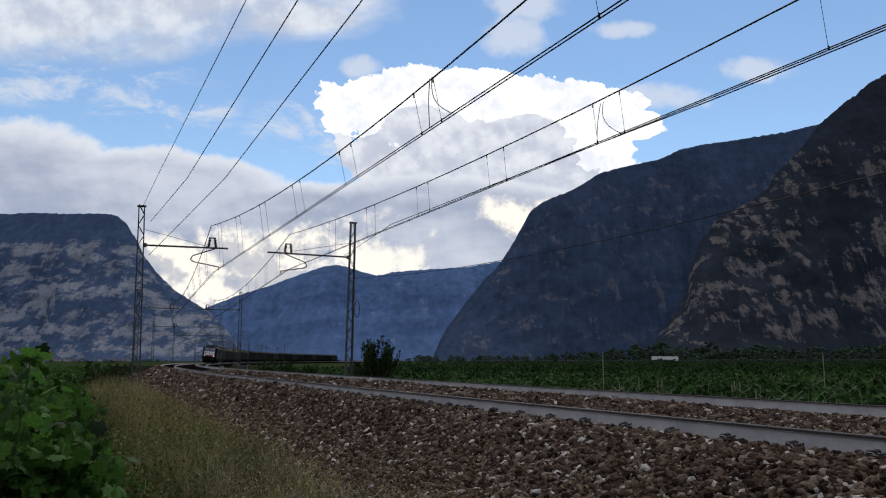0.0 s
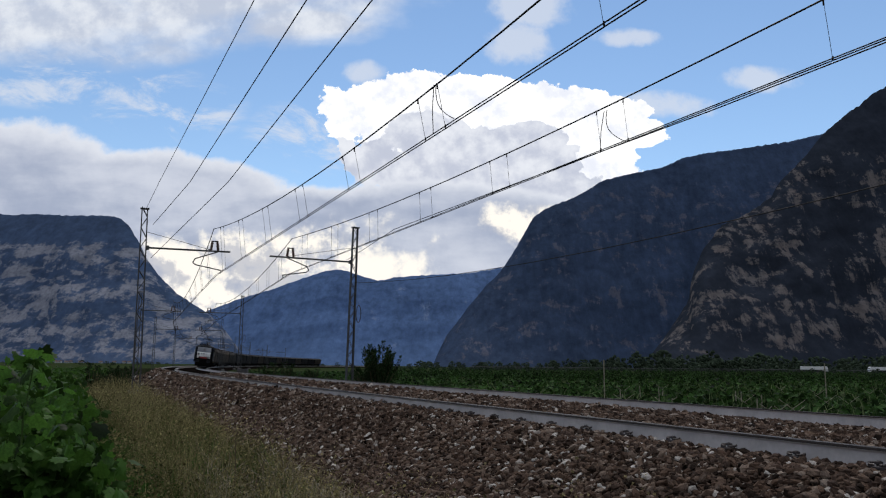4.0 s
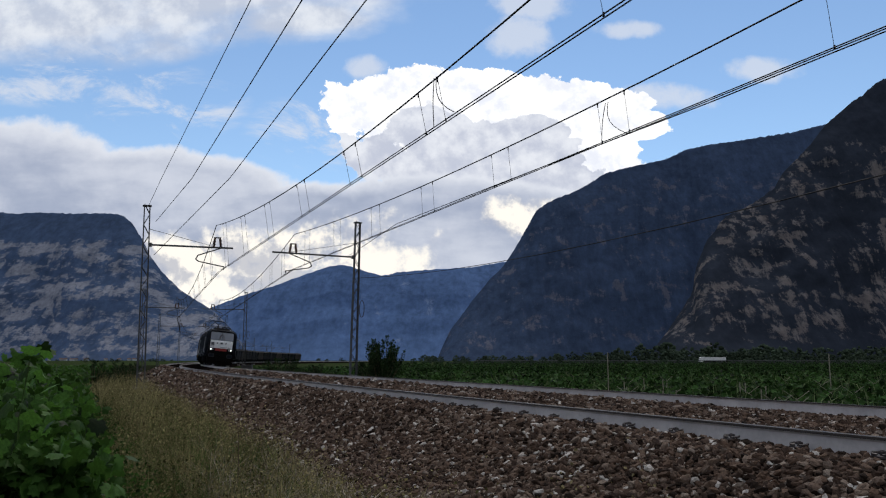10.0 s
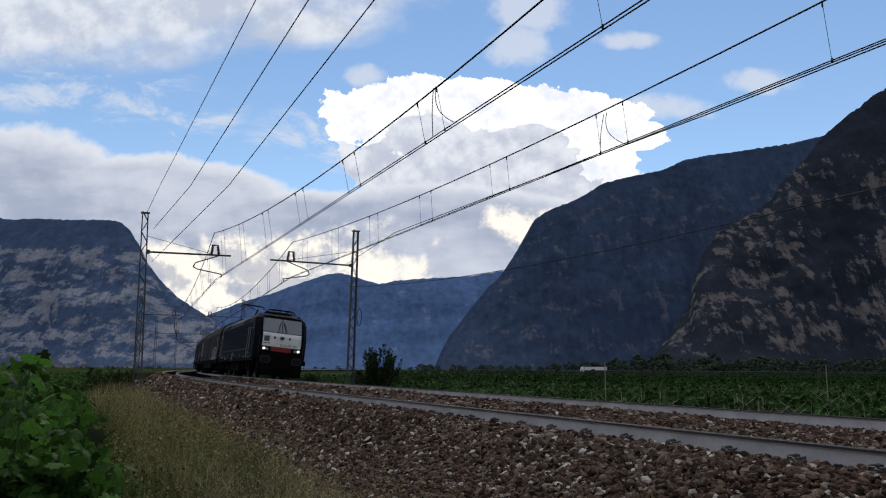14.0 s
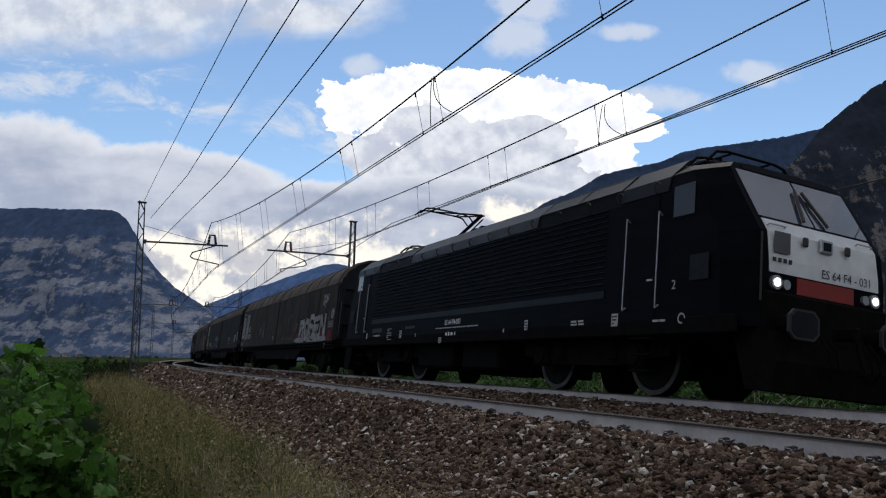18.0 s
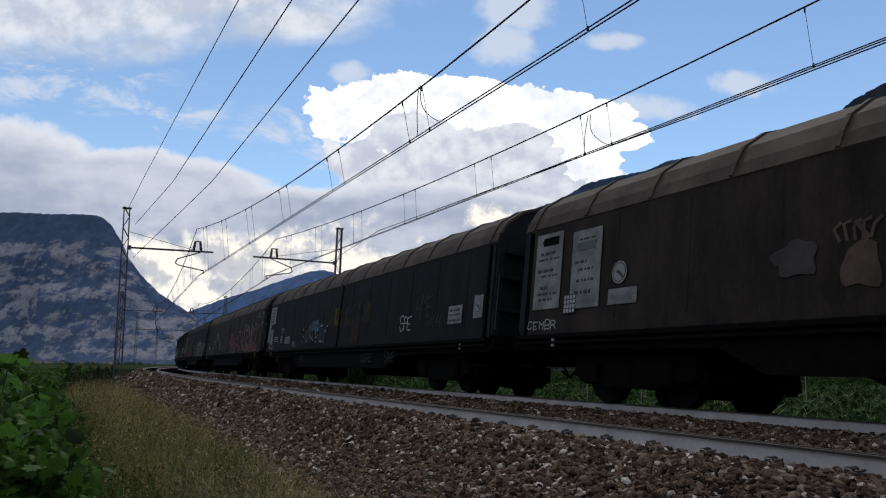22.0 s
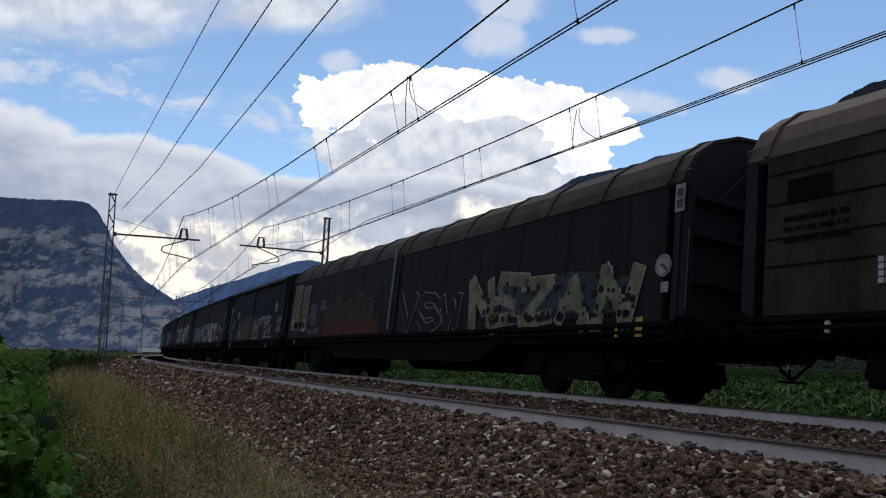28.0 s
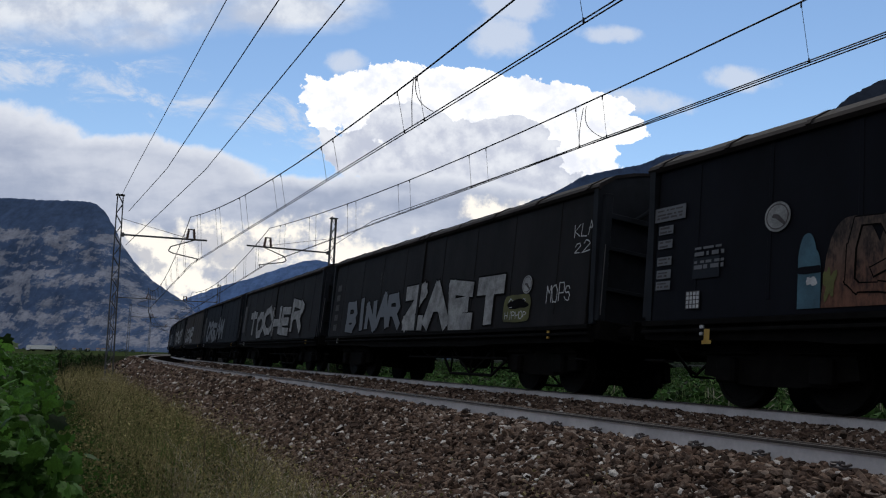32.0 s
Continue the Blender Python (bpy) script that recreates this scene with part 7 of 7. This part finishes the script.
def seed_head(rng):
    s, o = 2.4 + 27 * rng.random() ** 1.8, rng.uniform(-4.2, -1.65)
    if noise.noise(Vector((s * 2.4, o * 3.4, 4))) < -0.12 and rng.random() < 0.75 or rng.random() < (-3.3 - o) * 0.8:
        return None
    return trk(s, o, -0.98 + 0.82 * swell(s, o) * rng.uniform(0.45, 1.15)), rng.uniform(0.008, 0.018) * (1 + s * 0.035), False


leaves("weed_leaves", 16000, weed_leaf, M_GRASS, "small olive leaves among the dry weeds", 4, True)
leaves("seed_heads", 26000, seed_head, M_SEED, "small straw-coloured seed heads on the weeds", 6, True)


def weed_leaf2(rng):
    s, o = 2.3 + 17 * rng.random() ** 1.8, -4.75 + 1.35 * rng.random() ** 1.3
    return trk(s, o, -1.0 + rng.uniform(0.02, 0.75) * min(1.0, max(0.3, (-3.3 - o)))), rng.uniform(0.02, 0.045), False


leaves("weed_leaves", 17000, weed_leaf2, M_LUSH, "small green leaves at the foot of the vines", 5, True)
for s0, o0, h, lean in ((8.4, -2.95, 0.72, -0.02), (8.1, -2.85, 0.55, 0.14)):
    tw = thing("dry_twig", rod(rod(B(), (0, 0, 0), (lean * 0.4, 0, h * 0.55), 0.008, 6, 0.006), (lean * 0.4, 0, h * 0.55), (lean, 0, h), 0.006, 6, 0.003), M_STEM, "bare brown twig standing in the dry weeds", "twig", "twigs")
    tw.location = trk(s0, o0, -0.98)

# the nearest vines, leaf by leaf
LEAVES = [leaf_mesh("leaf", M_VINE, f) for f in (0.15, 0.35, 0.55)]
rng = np.random.default_rng(8)
for k in range(8):
    s0 = 2.95 + 0.95 * k
    vine = thing("grapevine", None, None, "green grapevine with broad lobed leaves and tall shoots" if k < 3 else "green grapevine with broad lobed leaves", "vine", "vines beside the track")
    c = trk(s0, -4.85, -1.1)
    vine.location = c
    top = (1.5, 1.6, 1.56, 1.5, 1.44, 1.4, 1.36, 1.32)[k]
    part("stem", rod(B(), (0, 0, -0.1), (0.05, 0.1, 0.7), 0.035, 7, 0.022), M_STEM, vine)
    for q in range(4):
        bm = B()
        p = Vector((0.03, 0.06, 0.5 + 0.1 * q))
        d = Vector((rng.uniform(-0.4, 0.3), rng.uniform(-0.5, 0.5), 0.5))
        for j in range(5):
            p2 = p + d * 0.22 + Vector((rng.uniform(-0.05, 0.05), rng.uniform(-0.05, 0.05), 0))
            rod(bm, p, p2, 0.006 - 0.0009 * j, 5)
            p, d = p2, d + Vector((0, 0, 0.1 if k < 2 else -0.05))
        part("shoot", bm, M_WEED, vine)
    for j in range(230 if k < 4 else 90):
        ob = part("leaf", LEAVES[j % 3], None, vine)
        s = rng.uniform(-0.5, 0.5)
        o = -4.4 - 0.022 * (s0 + s - 3) - 0.75 * rng.random() ** 1.3
        z = (top - 0.7 * max(0, o + 4.75)) * (1 - 0.85 * rng.random() ** 1.6)
        ob.location = trk(s0 + s, o, -1.1 + z) - c
        ob.rotation_euler = (rng.normal(-1.0, 0.4), rng.normal(0, 0.4), rng.uniform(0, 6.28))
        ob.scale = [0.03 + 0.045 * rng.random() ** 1.5] * 3
    if k == 1:
        for j in range(60):
            ob = part("leaf", LEAVES[j % 3], None, vine)
            h = rng.random() ** 0.8
            ob.location = trk(4.35 + rng.normal(0, 0.22), -4.74 + rng.normal(0, 0.085) * (1.3 - 0.7 * h), 0.12 + 0.43 * h) - c
            ob.rotation_euler = (rng.normal(-0.95, 0.4), rng.normal(0, 0.4), rng.uniform(0, 6.28))
            ob.scale = [rng.uniform(0.05, 0.085)] * 3


def row_leaf(o0, width, s0, s1, top, size):
    def f(rng):
        s = s0 + (s1 - s0) * rng.random() ** 1.5
        o = -4.5 - 0.012 * (s - 3) + rng.normal(0, 0.08) - abs(rng.normal(0, 1)) * width * 1.5 if o0 > -5 else o0 + rng.normal(0, 1) * width
        z = -1.1 + top * (1 - 0.75 * rng.random() ** 1.6) * (0.85 + 0.3 * noise.noise(Vector((s * 0.5, o0, 2))))
        return trk(s, o, z), size * rng.uniform(0.7, 1.2) * (1 + s * 0.012), True
    return f


leaves("vine_foliage", 9000, row_leaf(-4.8, 0.28, 2.95, 8.5, 1.5, 0.045), M_VINES, "dense green vine foliage of the near row", 13)
leaves("vine_foliage", 21000, row_leaf(-4.85, 0.25, 2.9, 14, 1.42, 0.05), M_VINES, "dense green vine foliage of the near row", 11)
leaves("vine_foliage", 9000, row_leaf(-4.9, 0.36, 12, 60, 1.2, 0.1), M_VINES, "green vine foliage of the near row", 12)
for k in range(5):
    leaves("vine_foliage", 2200, row_leaf(-7.2 - 2.2 * k, 0.4, 5, 110, 1.05, 0.19), M_VINES, "green vine row farther from the track", 20 + k, True)


# crops on the field side
def crop(rng):
    d = 13 + 160 * rng.random() ** 2.2
    u = rng.uniform(-0.25, 0.72)
    y = d
    x = u * d
    r = math.hypot(x - CX, y - CY)
    off = RAD - r
    if off < 9.0:
        return None
    row = round(off / 0.9) * 0.9
    k = (row - off) * 0.75
    a = math.atan2(y - CY, -(x - CX))
    s = (a - HEAD) * RAD
    return trk(s, off + k, -1.15 + rng.uniform(0.05, 0.5) * (0.8 + 0.4 * noise.noise(Vector((x * 0.2, y * 0.2, 1))))), rng.uniform(0.16, 0.34) * (1 + d * 0.008), True


def pale_stem(rng):
    d = 20 + 60 * rng.random() ** 1.4
    x = rng.uniform(-0.1, 0.66) * d
    if RAD - math.hypot(x - CX, d - CY) < 10:
        return None
    return Vector((x, d, -0.75)), 1.0


blades("pale_stems", 900, pale_stem, 0.42, 0.035, M_PALE, "pale slanting stems and leaf ribs above the crops", 33, lean=1.6)
leaves("field_crop", 30000, crop, M_CROP, "rows of low leafy green crops in the field", 31, True)


# scrub along the far side of the line
def scrub(rng):
    s = rng.uniform(24, 110)
    o = rng.uniform(7.8, 11)
    h = 0.25 + 0.9 * max(0, noise.noise(Vector((s * 0.13, 0, 9))) + 0.25)
    return trk(s, o, -1.1 + rng.uniform(0, h)), rng.uniform(0.08, 0.16), False


leaves("trackside_scrub", 6500, scrub, M_BUSH, "dark green scrub beside the second track", 32, True)


def bush(name, x, y, height, width, label, seed, n_leaf=4200, stems=26):
    rng = np.random.default_rng(seed)
    root = thing(name, None, None, label, "bush")
    root.location = (x, y, -1.2)
    tips = []
    for k in range(stems):
        a, r = rng.uniform(0, 6.28), width / 2 * rng.random() ** 0.6
        h = height * rng.uniform(0.55, 1.0) * (1 - 0.35 * (2 * r / width) ** 2)
        p = Vector((math.cos(a) * r, math.sin(a) * r, h))
        part("stem", rod(B(), (p.x * 0.25, p.y * 0.25, -0.05), p, 0.035, 5, 0.008), M_STEM, root)
        tips.append(p)

    base = np.array([(0, 0, 0), (0.3, 0.5, 0.1), (0, 1, -0.1), (-0.3, 0.5, 0.1)])
    V, F, n = [], [], 0
    for i in range(n_leaf):
        p = tips[rng.integers(len(tips))]
        t = rng.random() ** 0.6
        sp = 0.16 * (1.1 - t) + 0.025
        c = np.array((p.x * (0.25 + 0.75 * t), p.y * (0.25 + 0.75 * t), p.z * t)) + rng.normal(0, sp, 3)
        c[2] = max(0.05, c[2])
        e = Euler((rng.uniform(0.2, 1.6), rng.normal(0, 0.4), rng.uniform(0, 6.28))).to_matrix()
        V.append(base * rng.uniform(0.09, 0.2) @ np.array(e).T + c)
        F.append(np.array([(0, 1, 2), (0, 2, 3)]) + n)
        n += 4
    me = from_arrays("foliage", np.concatenate(V).tolist(), np.concatenate(F).tolist(), M_BUSH)
    tagged(part("foliage", me, None, root), kind="stuff")
    return root


bush("large_bush", -3.7, 50.5, 3.4, 3.3, "upright dark green bush beside the second track", 3, 5200, 44)
bush("low_bush", -12.2, 62, 2.0, 3.6, "low dark bush beside the second track", 4, 1500)
bush("low_bush", -9.0, 58, 1.5, 2.6, "low dark bush beside the second track", 5, 1100)
bush("low_bush", -5.2, 56, 1.6, 2.4, "low dark bush beside the second track", 6, 1100)
bush("low_bush", -20.5, 47, 1.7, 2.6, "dark bush at the foot of the bank", 7, 1200)
bush("low_bush", -23.5, 60, 1.9, 3.4, "dark bush at the foot of the bank", 8, 1200)


# trees at the foot of the mountains: clumps of foliage, uneven
def woods(name, spots, seed, label, material=M_TREE):
    rng = np.random.default_rng(seed)
    p = (1 + 5 ** 0.5) / 2
    ico = np.array([(-1, p, 0), (1, p, 0), (-1, -p, 0), (1, -p, 0), (0, -1, p), (0, 1, p), (0, -1, -p), (0, 1, -p), (p, 0, -1), (p, 0, 1), (-p, 0, -1), (-p, 0, 1)]) / 1.9
    tri = np.array([(0, 11, 5), (0, 5, 1), (0, 1, 7), (0, 7, 10), (0, 10, 11), (1, 5, 9), (5, 11, 4), (11, 10, 2), (10, 7, 6), (7, 1, 8),
                    (3, 9, 4), (3, 4, 2), (3, 2, 6), (3, 6, 8), (3, 8, 9), (4, 9, 5), (2, 4, 11), (6, 2, 10), (8, 6, 7), (9, 8, 1)])
    V, F, n = [], [], 0
    for x, y, h in spots:
        w = h * rng.uniform(0.5, 0.85)
        for k in range(40):
            t = rng.random() ** 1.2
            a, r = rng.uniform(0, 6.28), w * math.sqrt(rng.random()) * math.sin(math.pi * min(1, 0.2 + 0.75 * t)) ** 0.7
            c = np.array((x + math.cos(a) * r, y + math.sin(a) * r, -1.2 + h * (0.02 + 0.92 * t)))
            V.append(ico * rng.uniform(0.6, 1.4, (12, 1)) * h * rng.uniform(0.06, 0.13) + c)
            F.append(tri + n)
            n += 12
    return tagged(new(name, from_arrays(name, np.concatenate(V).tolist(), np.concatenate(F).tolist(), material)), label, "trees", kind="stuff")


rng = np.random.default_rng(40)
spots = []
for k in range(280):
    u = rng.uniform(-0.04, 0.95)
    y = rng.uniform(560, 760)
    spots.append((u * y, y, rng.uniform(5, 13) * (0.5 if u < 0.12 else 0.75 if u < 0.22 else 1.15)))
woods("far_trees", spots, 41, "line of dark broadleaf trees at the foot of the mountain")
spots = []
for k in range(70):
    y = rng.uniform(260, 420)
    spots.append((rng.uniform(0.0, 0.8) * y, y, rng.uniform(1.0, 2.6)))
woods("field_hedges", spots, 42, "low dark hedges and bushes across the fields")
spots = []
for k in range(120):
    y = rng.uniform(500, 1500)
    spots.append((rng.uniform(-0.95, -0.1) * y, y, rng.uniform(1.5, 3.6)))
woods("valley_trees", spots, 43, "scattered dark trees and hedges in the flat valley")

# trellised rows across the far part of the field
for k, y in enumerate((95, 120, 150, 185, 230, 290, 350, 410)):
    spots = []
    for j in range(150):
        x = -0.06 * y + j / 150 * 0.9 * y
        spots.append((x + rng.uniform(-1, 1) * y * 0.004, y + x * 0.12 + rng.uniform(-0.6, 0.6), rng.uniform(0.6, 0.9) + y * 0.0012))
    woods("vine_rows", spots, 60 + k, "long dark green trellised row across the field", M_CROP if y < 300 else M_TREE)

# stakes and posts in the field
rng = np.random.default_rng(50)
for k in range(16):
    d = 22 + 30 * rng.random()
    x, y = rng.uniform(0.18, 0.62) * d, d
    st = thing("crossed_stakes", None, None, "two thin pale stakes crossed among the crops", "stakes", "stakes in the field")
    st.location = (x, y, -1.18)
    a = rng.uniform(-0.4, 0.4)
    w = 0.42
    for sg in (-1, 1):
        part("stake", rod(B(), (-sg * w * math.cos(a), -sg * w * math.sin(a), 0), (sg * w * math.cos(a), sg * w * math.sin(a), 0.62), 0.011, 5), M_STAKE, st)
for k in range(16):
    d = 22 + 22 * rng.random()
    st = thing("short_stake", rod(B(), (0, 0, -0.1), (rng.uniform(-0.06, 0.06), 0, rng.uniform(0.5, 0.75)), 0.022, 6), M_STAKE, "short pale stake among the crops", "stake", "stakes in the field")
    st.location = (rng.uniform(0.2, 0.62) * d, d, -1.18)
for x, y, h in ((7.5, 35.5, 2.0), (17.8, 36.2, 1.95)):
    st = thing("field_post", rod(B(), (0, 0, -0.2), (0, 0, h), 0.025, 6), M_STAKE, "tall thin pale post in the field", "post", "posts in the field")
    st.location = (x, y, -1.18)

# houses of a village at the foot of the western mountain
rng = np.random.default_rng(52)
M_HOUSE = mat("pale_render", (0.42, 0.43, 0.45), 0.9, scale=0.3, vary=0.2, per_object=0.3)
M_TILE = mat("dull_roof_tiles", (0.16, 0.1, 0.08), 0.9, scale=0.5, vary=0.3)
for k in range(16):
    y = rng.uniform(1950, 2220)
    hs = thing("village_house", None, None, "small pale rendered house with a tiled roof, far off", "house", "houses of the village")
    hs.location = (rng.uniform(-0.57, -0.38) * y, y, -1.3)
    lx, ly, hz = rng.uniform(6, 11), rng.uniform(6, 9), rng.uniform(3, 5.5)
    part("wall", box(B(), 0, 0, hz / 2, lx, ly, hz), M_HOUSE, hs)
    part("roof", prism(B(), [(-ly / 2 - 0.6, hz), (ly / 2 + 0.6, hz), (0, hz + 2.4)], "x", -lx / 2 - 0.5, lx / 2 + 0.5), M_TILE, hs)

# the road beyond the fields
ROAD_Y = 470
road = thing("road", box(B(), 560, ROAD_Y, -0.75, 1080, 9, 0.9), mat("road_surface", (0.06, 0.06, 0.06), 0.9, scale=0.3, vary=0.2), "grey road on a low bank beyond the fields", "road", kind="structure")
gr = thing("guard_rail", None, None, "long grey steel guard rail of the road", "guard rail", kind="structure")
part("rail_beam", box(B(), 560, ROAD_Y - 4.2, 0.35, 1080, 0.1, 0.35), M_LOGO, gr)
pm = mesh_of("guard_post", box(B(), 0, 0, 0, 0.12, 0.12, 0.8), M_LOGO)
for k in range(60):
    part("guard_post", pm, None, gr).location = (22 + 12 * k, ROAD_Y - 4.1, 0.05)

# concrete block beside the second track
st = thing("low_concrete_wall", box(B(), 0, 0, 0.4, 1.2, 0.4, 1.0, 0.03), M_MAST, "low grey concrete block with a sloping rail", "wall")
st.location = trk(88, 8.3, -0.95)
part("sloping_rail", rod(B(), (-0.8, 0, 1.15), (1.2, 0, 0.2), 0.05, 6), M_CONC, st)


# lorries on the road
def lorry(label, sg):
    """A white lorry; sg: the way it drives along x."""
    root = thing("lorry", None, None, label, "lorry", "lorries on the road")
    part("trailer", box(B(), -sg * 1.6, 0, 2.3, 12.8, 2.5, 2.3, 0.05), M_WHITE, root, "white box trailer")
    bm = B()
    prism(bm, [(sg * 5.4, 0.6), (sg * 7.5, 0.6), (sg * 7.5, 2.0), (sg * 7.2, 3.1), (sg * 6.6, 3.6), (sg * 5.4, 3.6)], "y", -1.22, 1.22)
    part("cab", bm, M_WHITE, root)
    part("windscreen", box(B(), sg * 7.36, 0, 2.5, 0.06, 2.1, 0.8), M_GLASS, root)
    part("chassis", box(B(), 0, 0, 0.85, 13.5, 1.6, 0.35), M_UNDER, root)
    for x in (-6.2, -5.0, -3.8, 3.6, 6.4):
        part("wheel", rod(B(), (sg * x, -1.2, 0.5), (sg * x, 1.2, 0.5), 0.5, 14), M_UNDER, root)
    return root


lorry_a = lorry("white lorry with a box trailer driving along the road", 1)
lorry_b = lorry("white lorry with a long box trailer on the road", -1)


# ---- what moves ----
def vehicle_pose(s):
    off = TRACK2 + GAUGE / 2 * math.cos(CANT)
    p = trk(s, off, DROP2 - GAUGE / 2 * math.sin(CANT))
    a = heading(s)
    fwd = Vector((-math.sin(a), -math.cos(a), 0))
    left = Vector((0, 0, 1)).cross(fwd)
    m = Matrix((fwd, left, (0, 0, 1))).transposed().to_4x4()
    return Matrix.Translation(p) @ m @ Matrix.Rotation(-CANT, 4, "X")


def gone(t):
    """Metres run since 18 s; the train slows a little."""
    k = t - 18
    if k < 0:
        return 9.0 * k - 0.0275 * k * k
    return 8.8 * k - 0.0225 * k * k + 0.2 * (1 - math.exp(-k))


def motions():
    for ob, mid, sets in TRAIN:
        rows = [(0.5 * k, vehicle_pose(START + mid - gone(0.5 * k))) for k in range(65)]
        walk(ob, rows)
        for w, r in sets:
            x = w.matrix_basis.translation.x
            walk(w, [(k / 15, Matrix.Translation((x, 0, r)) @ Matrix.Rotation((gone(k / 15) - gone(0)) / r + x, 4, "Y")) for k in range(481)])

    for ob, x0, v, y in ((lorry_a, 136.3, 21.97, ROAD_Y - 2), (lorry_b, 335.4, -17.34, ROAD_Y + 2)):
        walk(ob, [(0.5 * k, pose(x0 + v * 0.5 * k, y, -1.0)) for k in range(65)])


motions()
